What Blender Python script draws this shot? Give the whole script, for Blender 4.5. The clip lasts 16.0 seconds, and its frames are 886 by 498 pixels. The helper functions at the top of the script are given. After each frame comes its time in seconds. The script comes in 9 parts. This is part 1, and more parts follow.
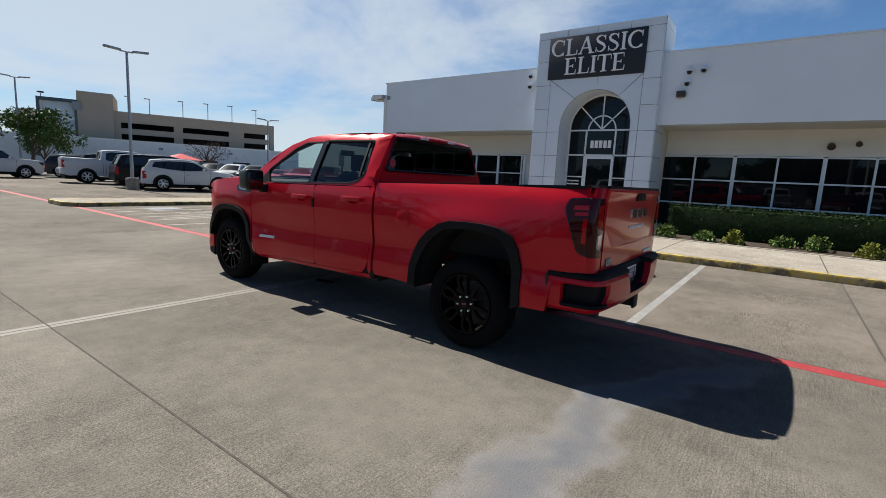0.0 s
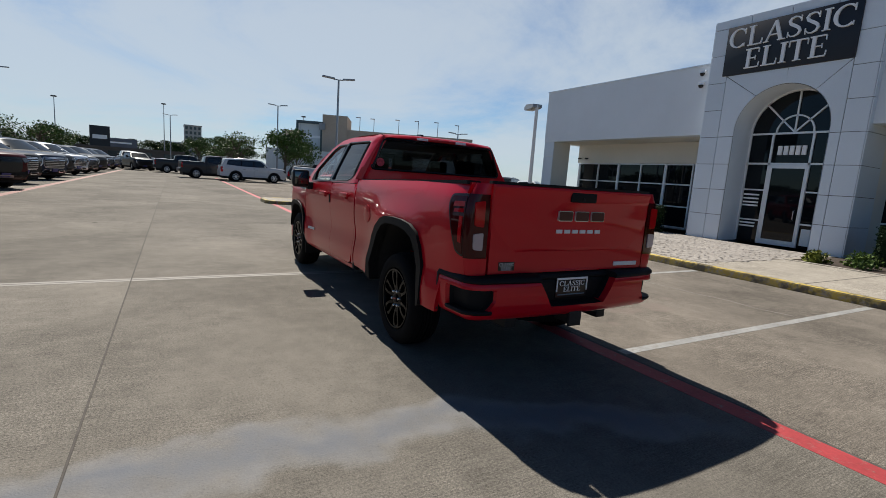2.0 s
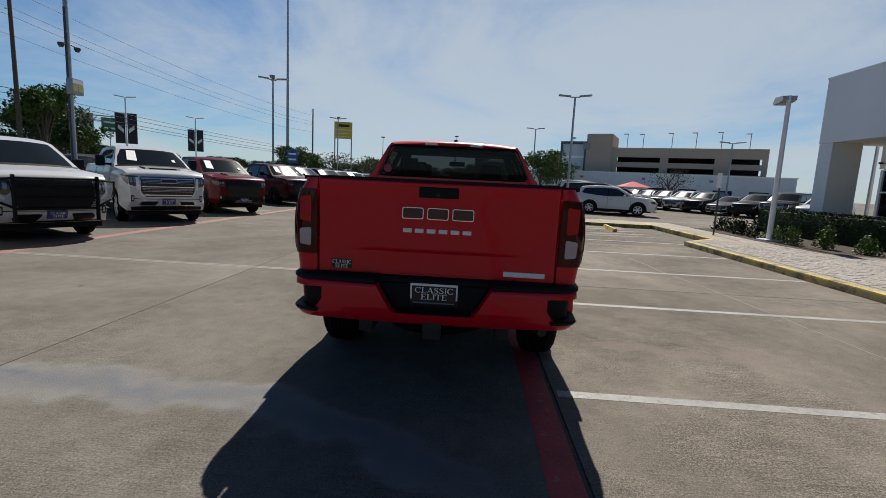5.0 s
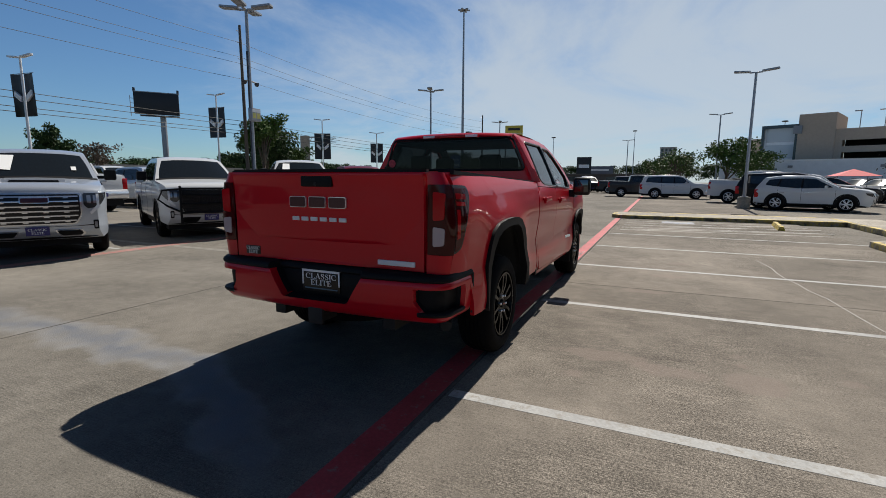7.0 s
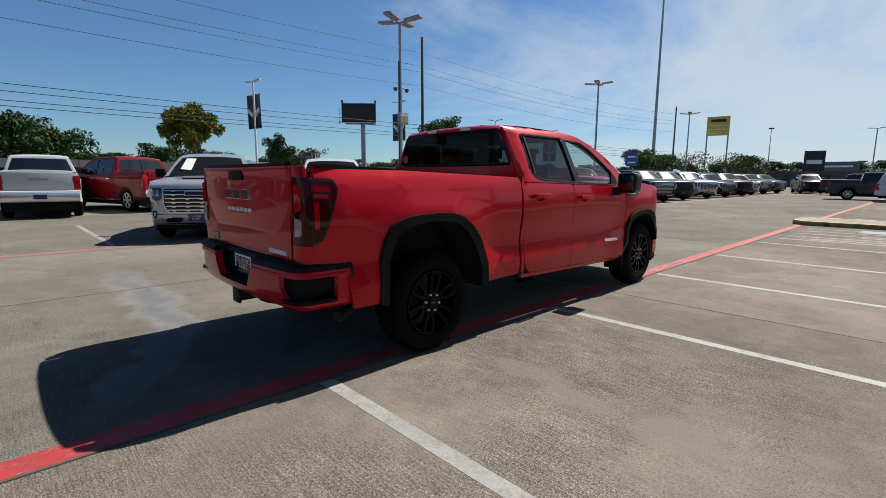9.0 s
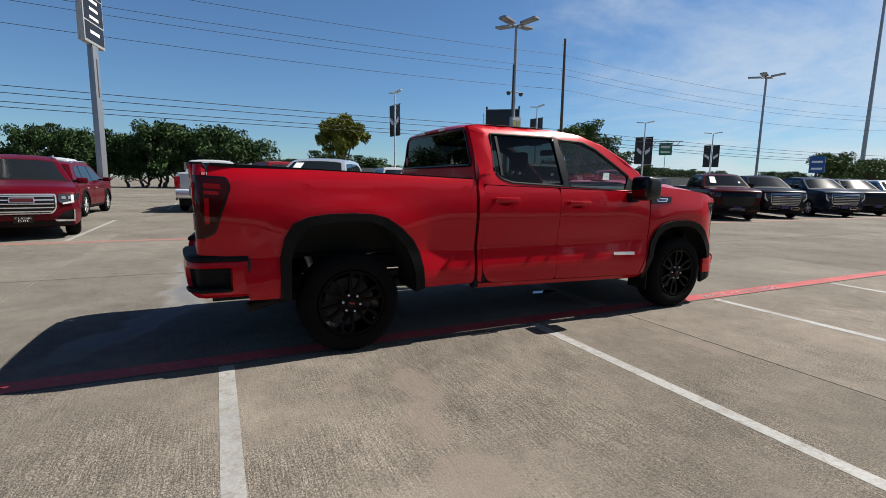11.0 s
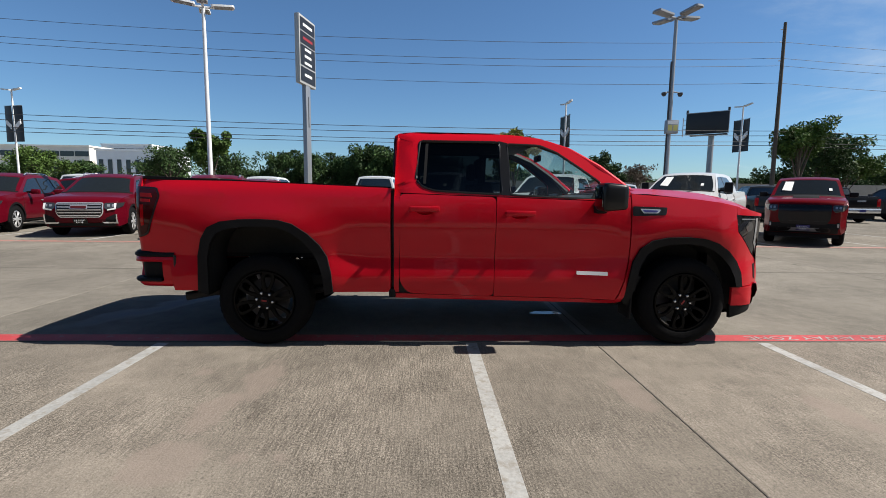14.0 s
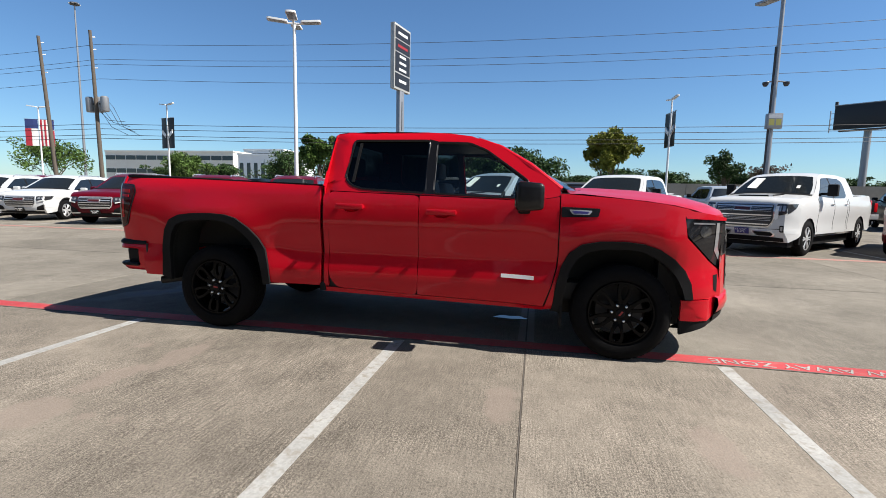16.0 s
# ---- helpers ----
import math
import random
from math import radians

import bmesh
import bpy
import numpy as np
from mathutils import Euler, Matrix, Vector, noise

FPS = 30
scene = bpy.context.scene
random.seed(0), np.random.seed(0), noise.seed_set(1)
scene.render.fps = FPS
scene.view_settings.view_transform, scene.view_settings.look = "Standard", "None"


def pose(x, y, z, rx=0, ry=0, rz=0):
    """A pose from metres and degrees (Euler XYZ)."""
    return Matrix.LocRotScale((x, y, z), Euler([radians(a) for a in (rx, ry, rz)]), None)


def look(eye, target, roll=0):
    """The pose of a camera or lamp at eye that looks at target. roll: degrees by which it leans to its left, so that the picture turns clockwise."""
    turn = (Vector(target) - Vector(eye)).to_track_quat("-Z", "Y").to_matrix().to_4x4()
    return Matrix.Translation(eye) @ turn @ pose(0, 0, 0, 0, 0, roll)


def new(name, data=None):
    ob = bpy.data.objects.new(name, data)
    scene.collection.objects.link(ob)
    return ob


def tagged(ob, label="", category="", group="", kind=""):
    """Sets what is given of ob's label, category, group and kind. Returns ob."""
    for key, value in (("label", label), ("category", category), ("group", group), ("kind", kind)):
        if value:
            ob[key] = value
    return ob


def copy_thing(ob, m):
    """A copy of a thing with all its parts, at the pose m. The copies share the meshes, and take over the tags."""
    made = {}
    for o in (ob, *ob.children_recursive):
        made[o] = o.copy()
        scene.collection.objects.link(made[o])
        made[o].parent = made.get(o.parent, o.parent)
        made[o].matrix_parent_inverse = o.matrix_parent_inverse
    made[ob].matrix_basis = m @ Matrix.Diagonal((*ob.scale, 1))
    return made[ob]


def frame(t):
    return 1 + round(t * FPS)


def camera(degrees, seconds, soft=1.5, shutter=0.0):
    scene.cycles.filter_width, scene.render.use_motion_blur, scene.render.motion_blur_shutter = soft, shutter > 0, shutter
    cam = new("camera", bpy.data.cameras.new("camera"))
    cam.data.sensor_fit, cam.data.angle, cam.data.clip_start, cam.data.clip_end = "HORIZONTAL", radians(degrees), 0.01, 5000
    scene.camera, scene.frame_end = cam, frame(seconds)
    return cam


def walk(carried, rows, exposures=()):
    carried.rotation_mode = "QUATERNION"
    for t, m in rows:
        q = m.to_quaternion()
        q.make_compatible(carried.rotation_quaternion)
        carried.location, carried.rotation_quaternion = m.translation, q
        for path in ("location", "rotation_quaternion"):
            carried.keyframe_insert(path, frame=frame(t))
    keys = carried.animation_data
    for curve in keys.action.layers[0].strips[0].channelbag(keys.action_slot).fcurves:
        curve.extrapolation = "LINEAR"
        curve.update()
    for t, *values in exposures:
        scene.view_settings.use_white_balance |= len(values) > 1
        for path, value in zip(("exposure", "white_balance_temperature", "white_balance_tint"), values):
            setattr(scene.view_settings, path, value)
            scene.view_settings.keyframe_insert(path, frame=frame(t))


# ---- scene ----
cam = camera(86.5, 16.0, soft=0.6)
PATH = [
    (0, (0.127, 0.268, 1.475), (-1.033, 1.87, 1.178), 3.0),
    (0.5, (0.545, 0.659, 1.499), (-0.78, 2.129, 1.21), 3.2),
    (1, (0.986, 1.046, 1.503), (-0.489, 2.366, 1.218), 3.7),
    (1.5, (1.314, 1.505, 1.498), (-0.289, 2.665, 1.208), 3.9),
    (2, (1.642, 1.944, 1.476), (-0.071, 2.934, 1.179), 4.0),
    (2.5, (1.845, 2.418, 1.471), (0.042, 3.231, 1.173), 3.8),
    (3, (2.038, 2.914, 1.465), (0.163, 3.542, 1.163), 3.5),
    (3.5, (2.18, 3.387, 1.476), (0.253, 3.833, 1.181), 3.5),
    (4, (2.208, 3.883, 1.483), (0.247, 4.15, 1.195), 3.6),
    (4.5, (2.253, 4.387, 1.473), (0.275, 4.468, 1.189), 3.4),
    (5, (2.15, 4.81, 1.47), (0.172, 4.709, 1.19), 2.8),
    (5.2, (2.118, 4.995, 1.47), (0.146, 4.814, 1.19), 2.5),
    (7.3, (1.483, 6.97, 1.411), (-0.27, 6.053, 1.117), 0.4),
    (7.5, (1.37, 7.151, 1.426), (-0.344, 6.165, 1.128), 0.5),
    (8, (1.101, 7.622, 1.407), (-0.502, 6.465, 1.103), 0.4),
    (8.5, (0.783, 7.98, 1.398), (-0.704, 6.676, 1.1), 0.2),
    (9, (0.428, 8.295, 1.387), (-0.937, 6.863, 1.09), 0.3),
    (9.5, (0.093, 8.6, 1.391), (-1.146, 7.058, 1.097), 0.4),
    (9.7, (-0.062, 8.69, 1.361), (-1.249, 7.106, 1.073), 0.5),
    (11.8, (-1.733, 9.415, 1.385), (-2.388, 7.546, 1.105), 0.9),
    (12, (-1.885, 9.455, 1.388), (-2.488, 7.568, 1.111), 0.8),
    (12.5, (-2.302, 9.5, 1.387), (-2.783, 7.577, 1.117), 0.8),
    (13, (-2.7, 9.617, 1.374), (-3.049, 7.664, 1.122), 0.8),
    (13.5, (-3.086, 9.642, 1.37), (-3.292, 7.668, 1.129), 0.7),
    (14, (-3.456, 9.69, 1.363), (-3.53, 7.706, 1.126), 0.7),
    (14.5, (-3.822, 9.736, 1.369), (-3.786, 7.751, 1.134), 0.6),
    (15, (-4.215, 9.685, 1.386), (-4.074, 7.704, 1.151), 0.7),
    (15.5, (-4.65, 9.686, 1.381), (-4.392, 7.717, 1.143), 0.9),
    (16, (-5.071, 9.584, 1.359), (-4.69, 7.635, 1.122), 1.2),
]
walk(cam, [(t, look(eye, target, roll)) for t, eye, target, roll in PATH],
     exposures=((0, 0.53), (0.5, 0.41), (1, 0.33), (1.5, 0.32), (2.5, 0.35), (3, 0.29), (3.5, 0.15), (5, 0.18), (7.5, 0.25), (8, 0.27), (8.5, 0.41), (9.5, 0.45), (12, 0.60), (13, 0.64), (14.5, 0.69), (15.5, 0.86), (16, 0.93)))

# ---- world, sun, exposure ----
SUN_EL, SUN_AZ = 50.0, 177.3      # degrees; azimuth of the sun counted from +x towards +y
world = bpy.data.worlds.new("sky")
scene.world = world
world.use_nodes = True
wn, wl = world.node_tree.nodes, world.node_tree.links
wn.clear()


def wnode(kind, **kw):
    n = wn.new(kind)
    for k, v in kw.items():
        n.inputs[k].default_value = v
    return n


w_out = wn.new("ShaderNodeOutputWorld")
w_bg = wn.new("ShaderNodeBackground")
w_sky = wn.new("ShaderNodeTexSky")
w_sky.sky_type, w_sky.sun_disc = "NISHITA", False
w_sky.sun_elevation, w_sky.sun_rotation = radians(SUN_EL), radians(90 - SUN_AZ)
w_sky.air_density, w_sky.dust_density, w_sky.ozone_density = 1.0, 0.15, 4.0
w_tc = wn.new("ShaderNodeTexCoord")
w_sep = wn.new("ShaderNodeSeparateXYZ")
wl.new(w_tc.outputs["Generated"], w_sep.inputs[0])
# thin high cloud: noise on the sky dome flattened towards the horizon
w_z = wn.new("ShaderNodeMath"); w_z.operation = "MAXIMUM"; w_z.inputs[1].default_value = 0.0
wl.new(w_sep.outputs["Z"], w_z.inputs[0])
w_za = wn.new("ShaderNodeMath"); w_za.operation = "ADD"; w_za.inputs[1].default_value = 0.22
wl.new(w_z.outputs[0], w_za.inputs[0])
w_div = wn.new("ShaderNodeVectorMath"); w_div.operation = "DIVIDE"
w_cmb = wn.new("ShaderNodeCombineXYZ")
for k in range(3):
    wl.new(w_za.outputs[0], w_cmb.inputs[k])
wl.new(w_tc.outputs["Generated"], w_div.inputs[0])
wl.new(w_cmb.outputs[0], w_div.inputs[1])
w_n1 = wnode("ShaderNodeTexNoise", Scale=0.9, Detail=9.0, Roughness=0.62, Distortion=0.5)
w_n2 = wnode("ShaderNodeTexNoise", Scale=4.2, Detail=6.0, Roughness=0.55)
wl.new(w_div.outputs[0], w_n1.inputs["Vector"])
wl.new(w_div.outputs[0], w_n2.inputs["Vector"])
# the veil lies towards the sun's side of the sky
w_side = wn.new("ShaderNodeVectorMath"); w_side.operation = "DOT_PRODUCT"
w_side.inputs[1].default_value = (-0.87, 0.25, 0.0)
wl.new(w_tc.outputs["Generated"], w_side.inputs[0])
w_side2 = wn.new("ShaderNodeMapRange")
w_side2.inputs["From Min"].default_value, w_side2.inputs["From Max"].default_value = 0.0, 0.75
w_side2.inputs["To Min"].default_value, w_side2.inputs["To Max"].default_value = -0.28, 0.24
wl.new(w_side.outputs["Value"], w_side2.inputs["Value"])
w_sum = wn.new("ShaderNodeMath"); w_sum.operation = "ADD"
wl.new(w_n1.outputs["Fac"], w_sum.inputs[0]); wl.new(w_side2.outputs[0], w_sum.inputs[1])
w_ramp = wn.new("ShaderNodeMapRange"); w_ramp.interpolation_type = "SMOOTHSTEP"
w_ramp.inputs["From Min"].default_value, w_ramp.inputs["From Max"].default_value = 0.44, 0.84
w_ramp.inputs["To Max"].default_value = 0.8
wl.new(w_sum.outputs[0], w_ramp.inputs["Value"])
# small cumulus low over the horizon
w_low = wn.new("ShaderNodeMapRange")
w_low.inputs["From Min"].default_value, w_low.inputs["From Max"].default_value = 0.30, 0.06
w_low.inputs["To Min"].default_value, w_low.inputs["To Max"].default_value = 0.0, 1.0
wl.new(w_sep.outputs["Z"], w_low.inputs["Value"])
w_cum = wn.new("ShaderNodeMapRange"); w_cum.interpolation_type = "SMOOTHSTEP"
w_cum.inputs["From Min"].default_value, w_cum.inputs["From Max"].default_value = 0.60, 0.70
wl.new(w_n2.outputs["Fac"], w_cum.inputs["Value"])
w_mul = wn.new("ShaderNodeMath"); w_mul.operation = "MULTIPLY"
wl.new(w_low.outputs[0], w_mul.inputs[0]); wl.new(w_cum.outputs[0], w_mul.inputs[1])
w_haz = wn.new("ShaderNodeMapRange")
w_haz.inputs["From Min"].default_value, w_haz.inputs["From Max"].default_value = 0.35, 0.75
w_haz.inputs["To Min"].default_value, w_haz.inputs["To Max"].default_value = 0.0, 0.6
wl.new(w_side.outputs["Value"], w_haz.inputs["Value"])
w_mul2 = wn.new("ShaderNodeMath"); w_mul2.operation = "MULTIPLY"
wl.new(w_haz.outputs[0], w_mul2.inputs[1])
wl.new(w_mul.outputs[0], w_mul2.inputs[0])
w_max = wn.new("ShaderNodeMath"); w_max.operation = "MAXIMUM"
wl.new(w_ramp.outputs[0], w_max.inputs[0]); wl.new(w_mul2.outputs[0], w_max.inputs[1])
w_mix = wn.new("ShaderNodeMix"); w_mix.data_type = "RGBA"
w_mix.inputs["B"].default_value = (7.9, 8.8, 9.6, 1)
wl.new(w_max.outputs[0], w_mix.inputs["Factor"])
w_tint = wn.new("ShaderNodeMix"); w_tint.data_type, w_tint.blend_type = "RGBA", "MULTIPLY"
w_tint.inputs["Factor"].default_value, w_tint.inputs["B"].default_value = 1.0, (0.77, 1.0, 1.17, 1)
wl.new(w_sky.outputs[0], w_tint.inputs["A"])
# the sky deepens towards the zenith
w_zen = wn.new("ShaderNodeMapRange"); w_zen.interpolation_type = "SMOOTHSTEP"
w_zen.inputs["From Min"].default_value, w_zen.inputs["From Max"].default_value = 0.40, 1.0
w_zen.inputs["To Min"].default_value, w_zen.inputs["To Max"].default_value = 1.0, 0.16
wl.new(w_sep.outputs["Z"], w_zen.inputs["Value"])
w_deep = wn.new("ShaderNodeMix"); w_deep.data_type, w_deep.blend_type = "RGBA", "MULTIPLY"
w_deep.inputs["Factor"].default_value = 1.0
wl.new(w_tint.outputs["Result"], w_mix.inputs["A"])
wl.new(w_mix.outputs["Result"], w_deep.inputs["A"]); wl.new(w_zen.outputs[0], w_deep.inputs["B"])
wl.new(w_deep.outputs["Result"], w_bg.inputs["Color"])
w_bg.inputs["Strength"].default_value = 0.058
wl.new(w_bg.outputs[0], w_out.inputs[0])

sun_data = bpy.data.lights.new("sun", "SUN")
sun_data.energy, sun_data.angle, sun_data.color = 5.0, radians(0.53), (1.0, 0.945, 0.86)
sun = new("sun", sun_data)
_a, _e = radians(SUN_AZ), radians(SUN_EL)
SUN_DIR = Vector((math.cos(_a) * math.cos(_e), math.sin(_a) * math.cos(_e), math.sin(_e)))
sun.matrix_world = look(SUN_DIR * 60, (0, 0, 0))


# ---- materials ----
def mat(name, color, rough=0.6, metal=0.0, coat=0.0, bump=0.0, scale=20.0, vary=0.0, big=0.0, big_scale=0.6,
        spec=0.5, flake=0.0, emit=0.0, trans=0.0, rand=0.0, speck=0.0, speck_scale=60.0):
    """Procedural surface: base colour with fine grain (vary, scale), broad stains (big, big_scale), dark specks and bump."""
    m = bpy.data.materials.new(name)
    m.use_nodes = True
    n, l = m.node_tree.nodes, m.node_tree.links
    b = n["Principled BSDF"]
    b.inputs["Base Color"].default_value = (*color, 1)
    b.inputs["Roughness"].default_value, b.inputs["Metallic"].default_value = rough, metal
    b.inputs["Coat Weight"].default_value, b.inputs["Coat Roughness"].default_value = coat, 0.03
    b.inputs["Specular IOR Level"].default_value = spec
    b.inputs["Transmission Weight"].default_value = trans
    if emit:
        b.inputs["Emission Color"].default_value = (*color, 1)
        b.inputs["Emission Strength"].default_value = emit
    tc = n.new("ShaderNodeTexCoord")
    col = None

    def noise_node(sc, det=5.0, ro=0.6):
        t = n.new("ShaderNodeTexNoise")
        t.inputs["Scale"].default_value, t.inputs["Detail"].default_value, t.inputs["Roughness"].default_value = sc, det, ro
        l.new(tc.outputs["Object"], t.inputs["Vector"])
        return t

    def shade(fac_socket, lo, hi, amount, prev):
        r = n.new("ShaderNodeMapRange")
        r.inputs["From Min"].default_value, r.inputs["From Max"].default_value = lo, hi
        r.inputs["To Min"].default_value, r.inputs["To Max"].default_value = 1 - amount, 1 + amount * 0.6
        l.new(fac_socket, r.inputs["Value"])
        mx = n.new("ShaderNodeMix"); mx.data_type, mx.blend_type = "RGBA", "MULTIPLY"
        mx.inputs["Factor"].default_value = 1.0
        if prev is None:
            mx.inputs["A"].default_value = (*color, 1)
        else:
            l.new(prev, mx.inputs["A"])
        l.new(r.outputs[0], mx.inputs["B"])
        return mx.outputs["Result"]

    if vary:
        col = shade(noise_node(scale).outputs["Fac"], 0.3, 0.7, vary, col)
    if big:
        col = shade(noise_node(big_scale, 6.0).outputs["Fac"], 0.32, 0.68, big, col)
    if speck:
        col = shade(noise_node(speck_scale, 2.0).outputs["Fac"], 0.28, 0.42, speck, col)
    if rand:
        oi = n.new("ShaderNodeObjectInfo")
        col = shade(oi.outputs["Random"], 0.0, 1.0, rand, col)
    if flake:
        col = shade(noise_node(900.0, 1.0).outputs["Fac"], 0.3, 0.7, flake, col)
    if col is not None:
        l.new(col, b.inputs["Base Color"])
    if bump:
        bp = n.new("ShaderNodeBump")
        bp.inputs["Strength"].default_value, bp.inputs["Distance"].default_value = bump, 0.01
        l.new(noise_node(scale * 1.7).outputs["Fac"], bp.inputs["Height"])
        l.new(bp.outputs[0], b.inputs["Normal"])
    return m


def concrete_mat(name, tint, stain=0.22, trail=False, streak=0.6):
    """Broom-finished paving: fine aggregate, wide blotches, tyre and oil stains, fine streaks."""
    m = mat(name, tint, 0.92, vary=0.20, scale=90.0, big=stain, big_scale=0.35, spec=0.14, speck=0.30, speck_scale=55.0)
    n, l = m.node_tree.nodes, m.node_tree.links
    b = n["Principled BSDF"]
    tc = n.new("ShaderNodeTexCoord")
    prev = b.inputs["Base Color"].links[0].from_socket
    geo = n.new("ShaderNodeNewGeometry")
    for sc, det, lo, hi, amt in ((1.3, 8.0, 0.38, 0.62, 0.09), (0.11, 4.0, 0.35, 0.65, 0.13), (6.0, 6.0, 0.35, 0.6, 0.11)):
        t = n.new("ShaderNodeTexNoise")
        t.inputs["Scale"].default_value, t.inputs["Detail"].default_value = sc, det
        t.inputs["Roughness"].default_value = 0.68
        l.new(geo.outputs["Position"], t.inputs["Vector"])
        r = n.new("ShaderNodeMapRange")
        r.inputs["From Min"].default_value, r.inputs["From Max"].default_value = lo, hi
        r.inputs["To Min"].default_value, r.inputs["To Max"].default_value = 1 - amt, 1 + amt * 0.5
        l.new(t.outputs["Fac"], r.inputs["Value"])
        mx = n.new("ShaderNodeMix"); mx.data_type, mx.blend_type = "RGBA", "MULTIPLY"
        mx.inputs["Factor"].default_value = 1.0
        l.new(prev, mx.inputs["A"]); l.new(r.outputs[0], mx.inputs["B"])
        prev = mx.outputs["Result"]
    # broom marks along y, strong where the surface is open and weak where it is polished
    pm = n.new("ShaderNodeTexNoise")
    pm.inputs["Scale"].default_value, pm.inputs["Detail"].default_value = 0.55, 5.0
    l.new(geo.outputs["Position"], pm.inputs["Vector"])
    pr = n.new("ShaderNodeMapRange"); pr.interpolation_type = "SMOOTHSTEP"
    pr.inputs["From Min"].default_value, pr.inputs["From Max"].default_value = 0.40, 0.60
    pr.inputs["To Min"].default_value, pr.inputs["To Max"].default_value = 0.25, 1.0
    l.new(pm.outputs["Fac"], pr.inputs["Value"])
    for vx, vy, lo, hi, dark, light in ((120.0, 5.0, 0.40, 0.60, 0.70, 1.16), (85.0, 60.0, 0.38, 0.60, 0.55, 1.28), (3.0, 1.6, 0.38, 0.60, 0.88, 1.05), (190.0, 150.0, 0.40, 0.60, 0.50, 1.42)):
        vm = n.new("ShaderNodeVectorMath"); vm.operation = "MULTIPLY"
        vm.inputs[1].default_value = (vx, vy, 10.0)
        l.new(geo.outputs["Position"], vm.inputs[0])
        t = n.new("ShaderNodeTexNoise")
        t.inputs["Scale"].default_value, t.inputs["Detail"].default_value, t.inputs["Roughness"].default_value = 1.0, 3.0, 0.6
        l.new(vm.outputs[0], t.inputs["Vector"])
        r = n.new("ShaderNodeMapRange")
        r.inputs["From Min"].default_value, r.inputs["From Max"].default_value = lo, hi
        r.inputs["To Min"].default_value, r.inputs["To Max"].default_value = dark, light
        l.new(t.outputs["Fac"], r.inputs["Value"])
        f = n.new("ShaderNodeMath"); f.operation = "MULTIPLY"; f.inputs[1].default_value = streak
        l.new(pr.outputs[0], f.inputs[0])
        mx = n.new("ShaderNodeMix"); mx.data_type, mx.blend_type = "RGBA", "MULTIPLY"
        l.new(f.outputs[0], mx.inputs["Factor"])
        l.new(prev, mx.inputs["A"]); l.new(r.outputs[0], mx.inputs["B"])
        prev = mx.outputs["Result"]
    if streak == 1.0:
        # round bald spots where the surface was patched
        wn2 = n.new("ShaderNodeTexNoise"); wn2.inputs["Scale"].default_value = 5.0
        l.new(geo.outputs["Position"], wn2.inputs["Vector"])
        for cx, cy, rad, long in ((-2.15, 7.42, 0.20, 1.0), (-2.14, 6.85, 0.12, 0.5), (-2.28, 6.35, 0.12, 0.4), (-1.82, 6.2, 0.05, 0.8), (-2.71, 7.38, 0.035, 0.6), (-2.50, 7.39, 0.02, 1.0), (-2.45, 8.05, 0.07, 1.0), (-7.4, 7.1, 0.14, 0.8), (-4.9, 6.6, 0.10, 0.4), (-6.1, 6.9, 0.12, 0.5)):
            off = n.new("ShaderNodeVectorMath"); off.operation = "SUBTRACT"; off.inputs[1].default_value = (cx, cy, 0)
            l.new(geo.outputs["Position"], off.inputs[0])
            sc = n.new("ShaderNodeVectorMath"); sc.operation = "MULTIPLY"; sc.inputs[1].default_value = (1.0, long, 0.0)
            l.new(off.outputs[0], sc.inputs[0])
            ds = n.new("ShaderNodeVectorMath"); ds.operation = "LENGTH"
            l.new(sc.outputs[0], ds.inputs[0])
            ad = n.new("ShaderNodeMath"); ad.operation = "MULTIPLY_ADD"; ad.inputs[1].default_value = 0.22
            l.new(wn2.outputs["Fac"], ad.inputs[0]); l.new(ds.outputs["Value"], ad.inputs[2])
            r = n.new("ShaderNodeMapRange"); r.interpolation_type = "SMOOTHSTEP"
            r.inputs["From Min"].default_value, r.inputs["From Max"].default_value = rad + 0.15, rad + 0.08
            r.inputs["To Max"].default_value = 0.55
            l.new(ad.outputs[0], r.inputs["Value"])
            mx = n.new("ShaderNodeMix"); mx.data_type = "RGBA"
            mx.inputs["B"].default_value = (tint[0] * 1.13, tint[1] * 1.05, tint[2] * 1.08, 1)
            l.new(prev, mx.inputs["A"]); l.new(r.outputs[0], mx.inputs["Factor"])
            prev = mx.outputs["Result"]
    oi = n.new("ShaderNodeObjectInfo")
    r = n.new("ShaderNodeMapRange")
    r.inputs["To Min"].default_value, r.inputs["To Max"].default_value = 0.9, 1.08
    l.new(oi.outputs["Random"], r.inputs["Value"])
    mx = n.new("ShaderNodeMix"); mx.data_type, mx.blend_type = "RGBA", "MULTIPLY"
    mx.inputs["Factor"].default_value = 1.0
    l.new(prev, mx.inputs["A"]); l.new(r.outputs[0], mx.inputs["B"])
    prev = mx.outputs["Result"]
    # dark drips and rust spots of their own shape
    vo = n.new("ShaderNodeTexVoronoi"); vo.inputs["Scale"].default_value = 0.55
    l.new(geo.outputs["Position"], vo.inputs["Vector"])
    sp = n.new("ShaderNodeMapRange"); sp.interpolation_type = "SMOOTHSTEP"
    sp.inputs["From Min"].default_value, sp.inputs["From Max"].default_value = 0.022, 0.034
    sp.inputs["To Min"].default_value, sp.inputs["To Max"].default_value = 0.35, 1.0
    l.new(vo.outputs["Distance"], sp.inputs["Value"])
    mx = n.new("ShaderNodeMix"); mx.data_type, mx.blend_type = "RGBA", "MULTIPLY"
    mx.inputs["Factor"].default_value = 1.0
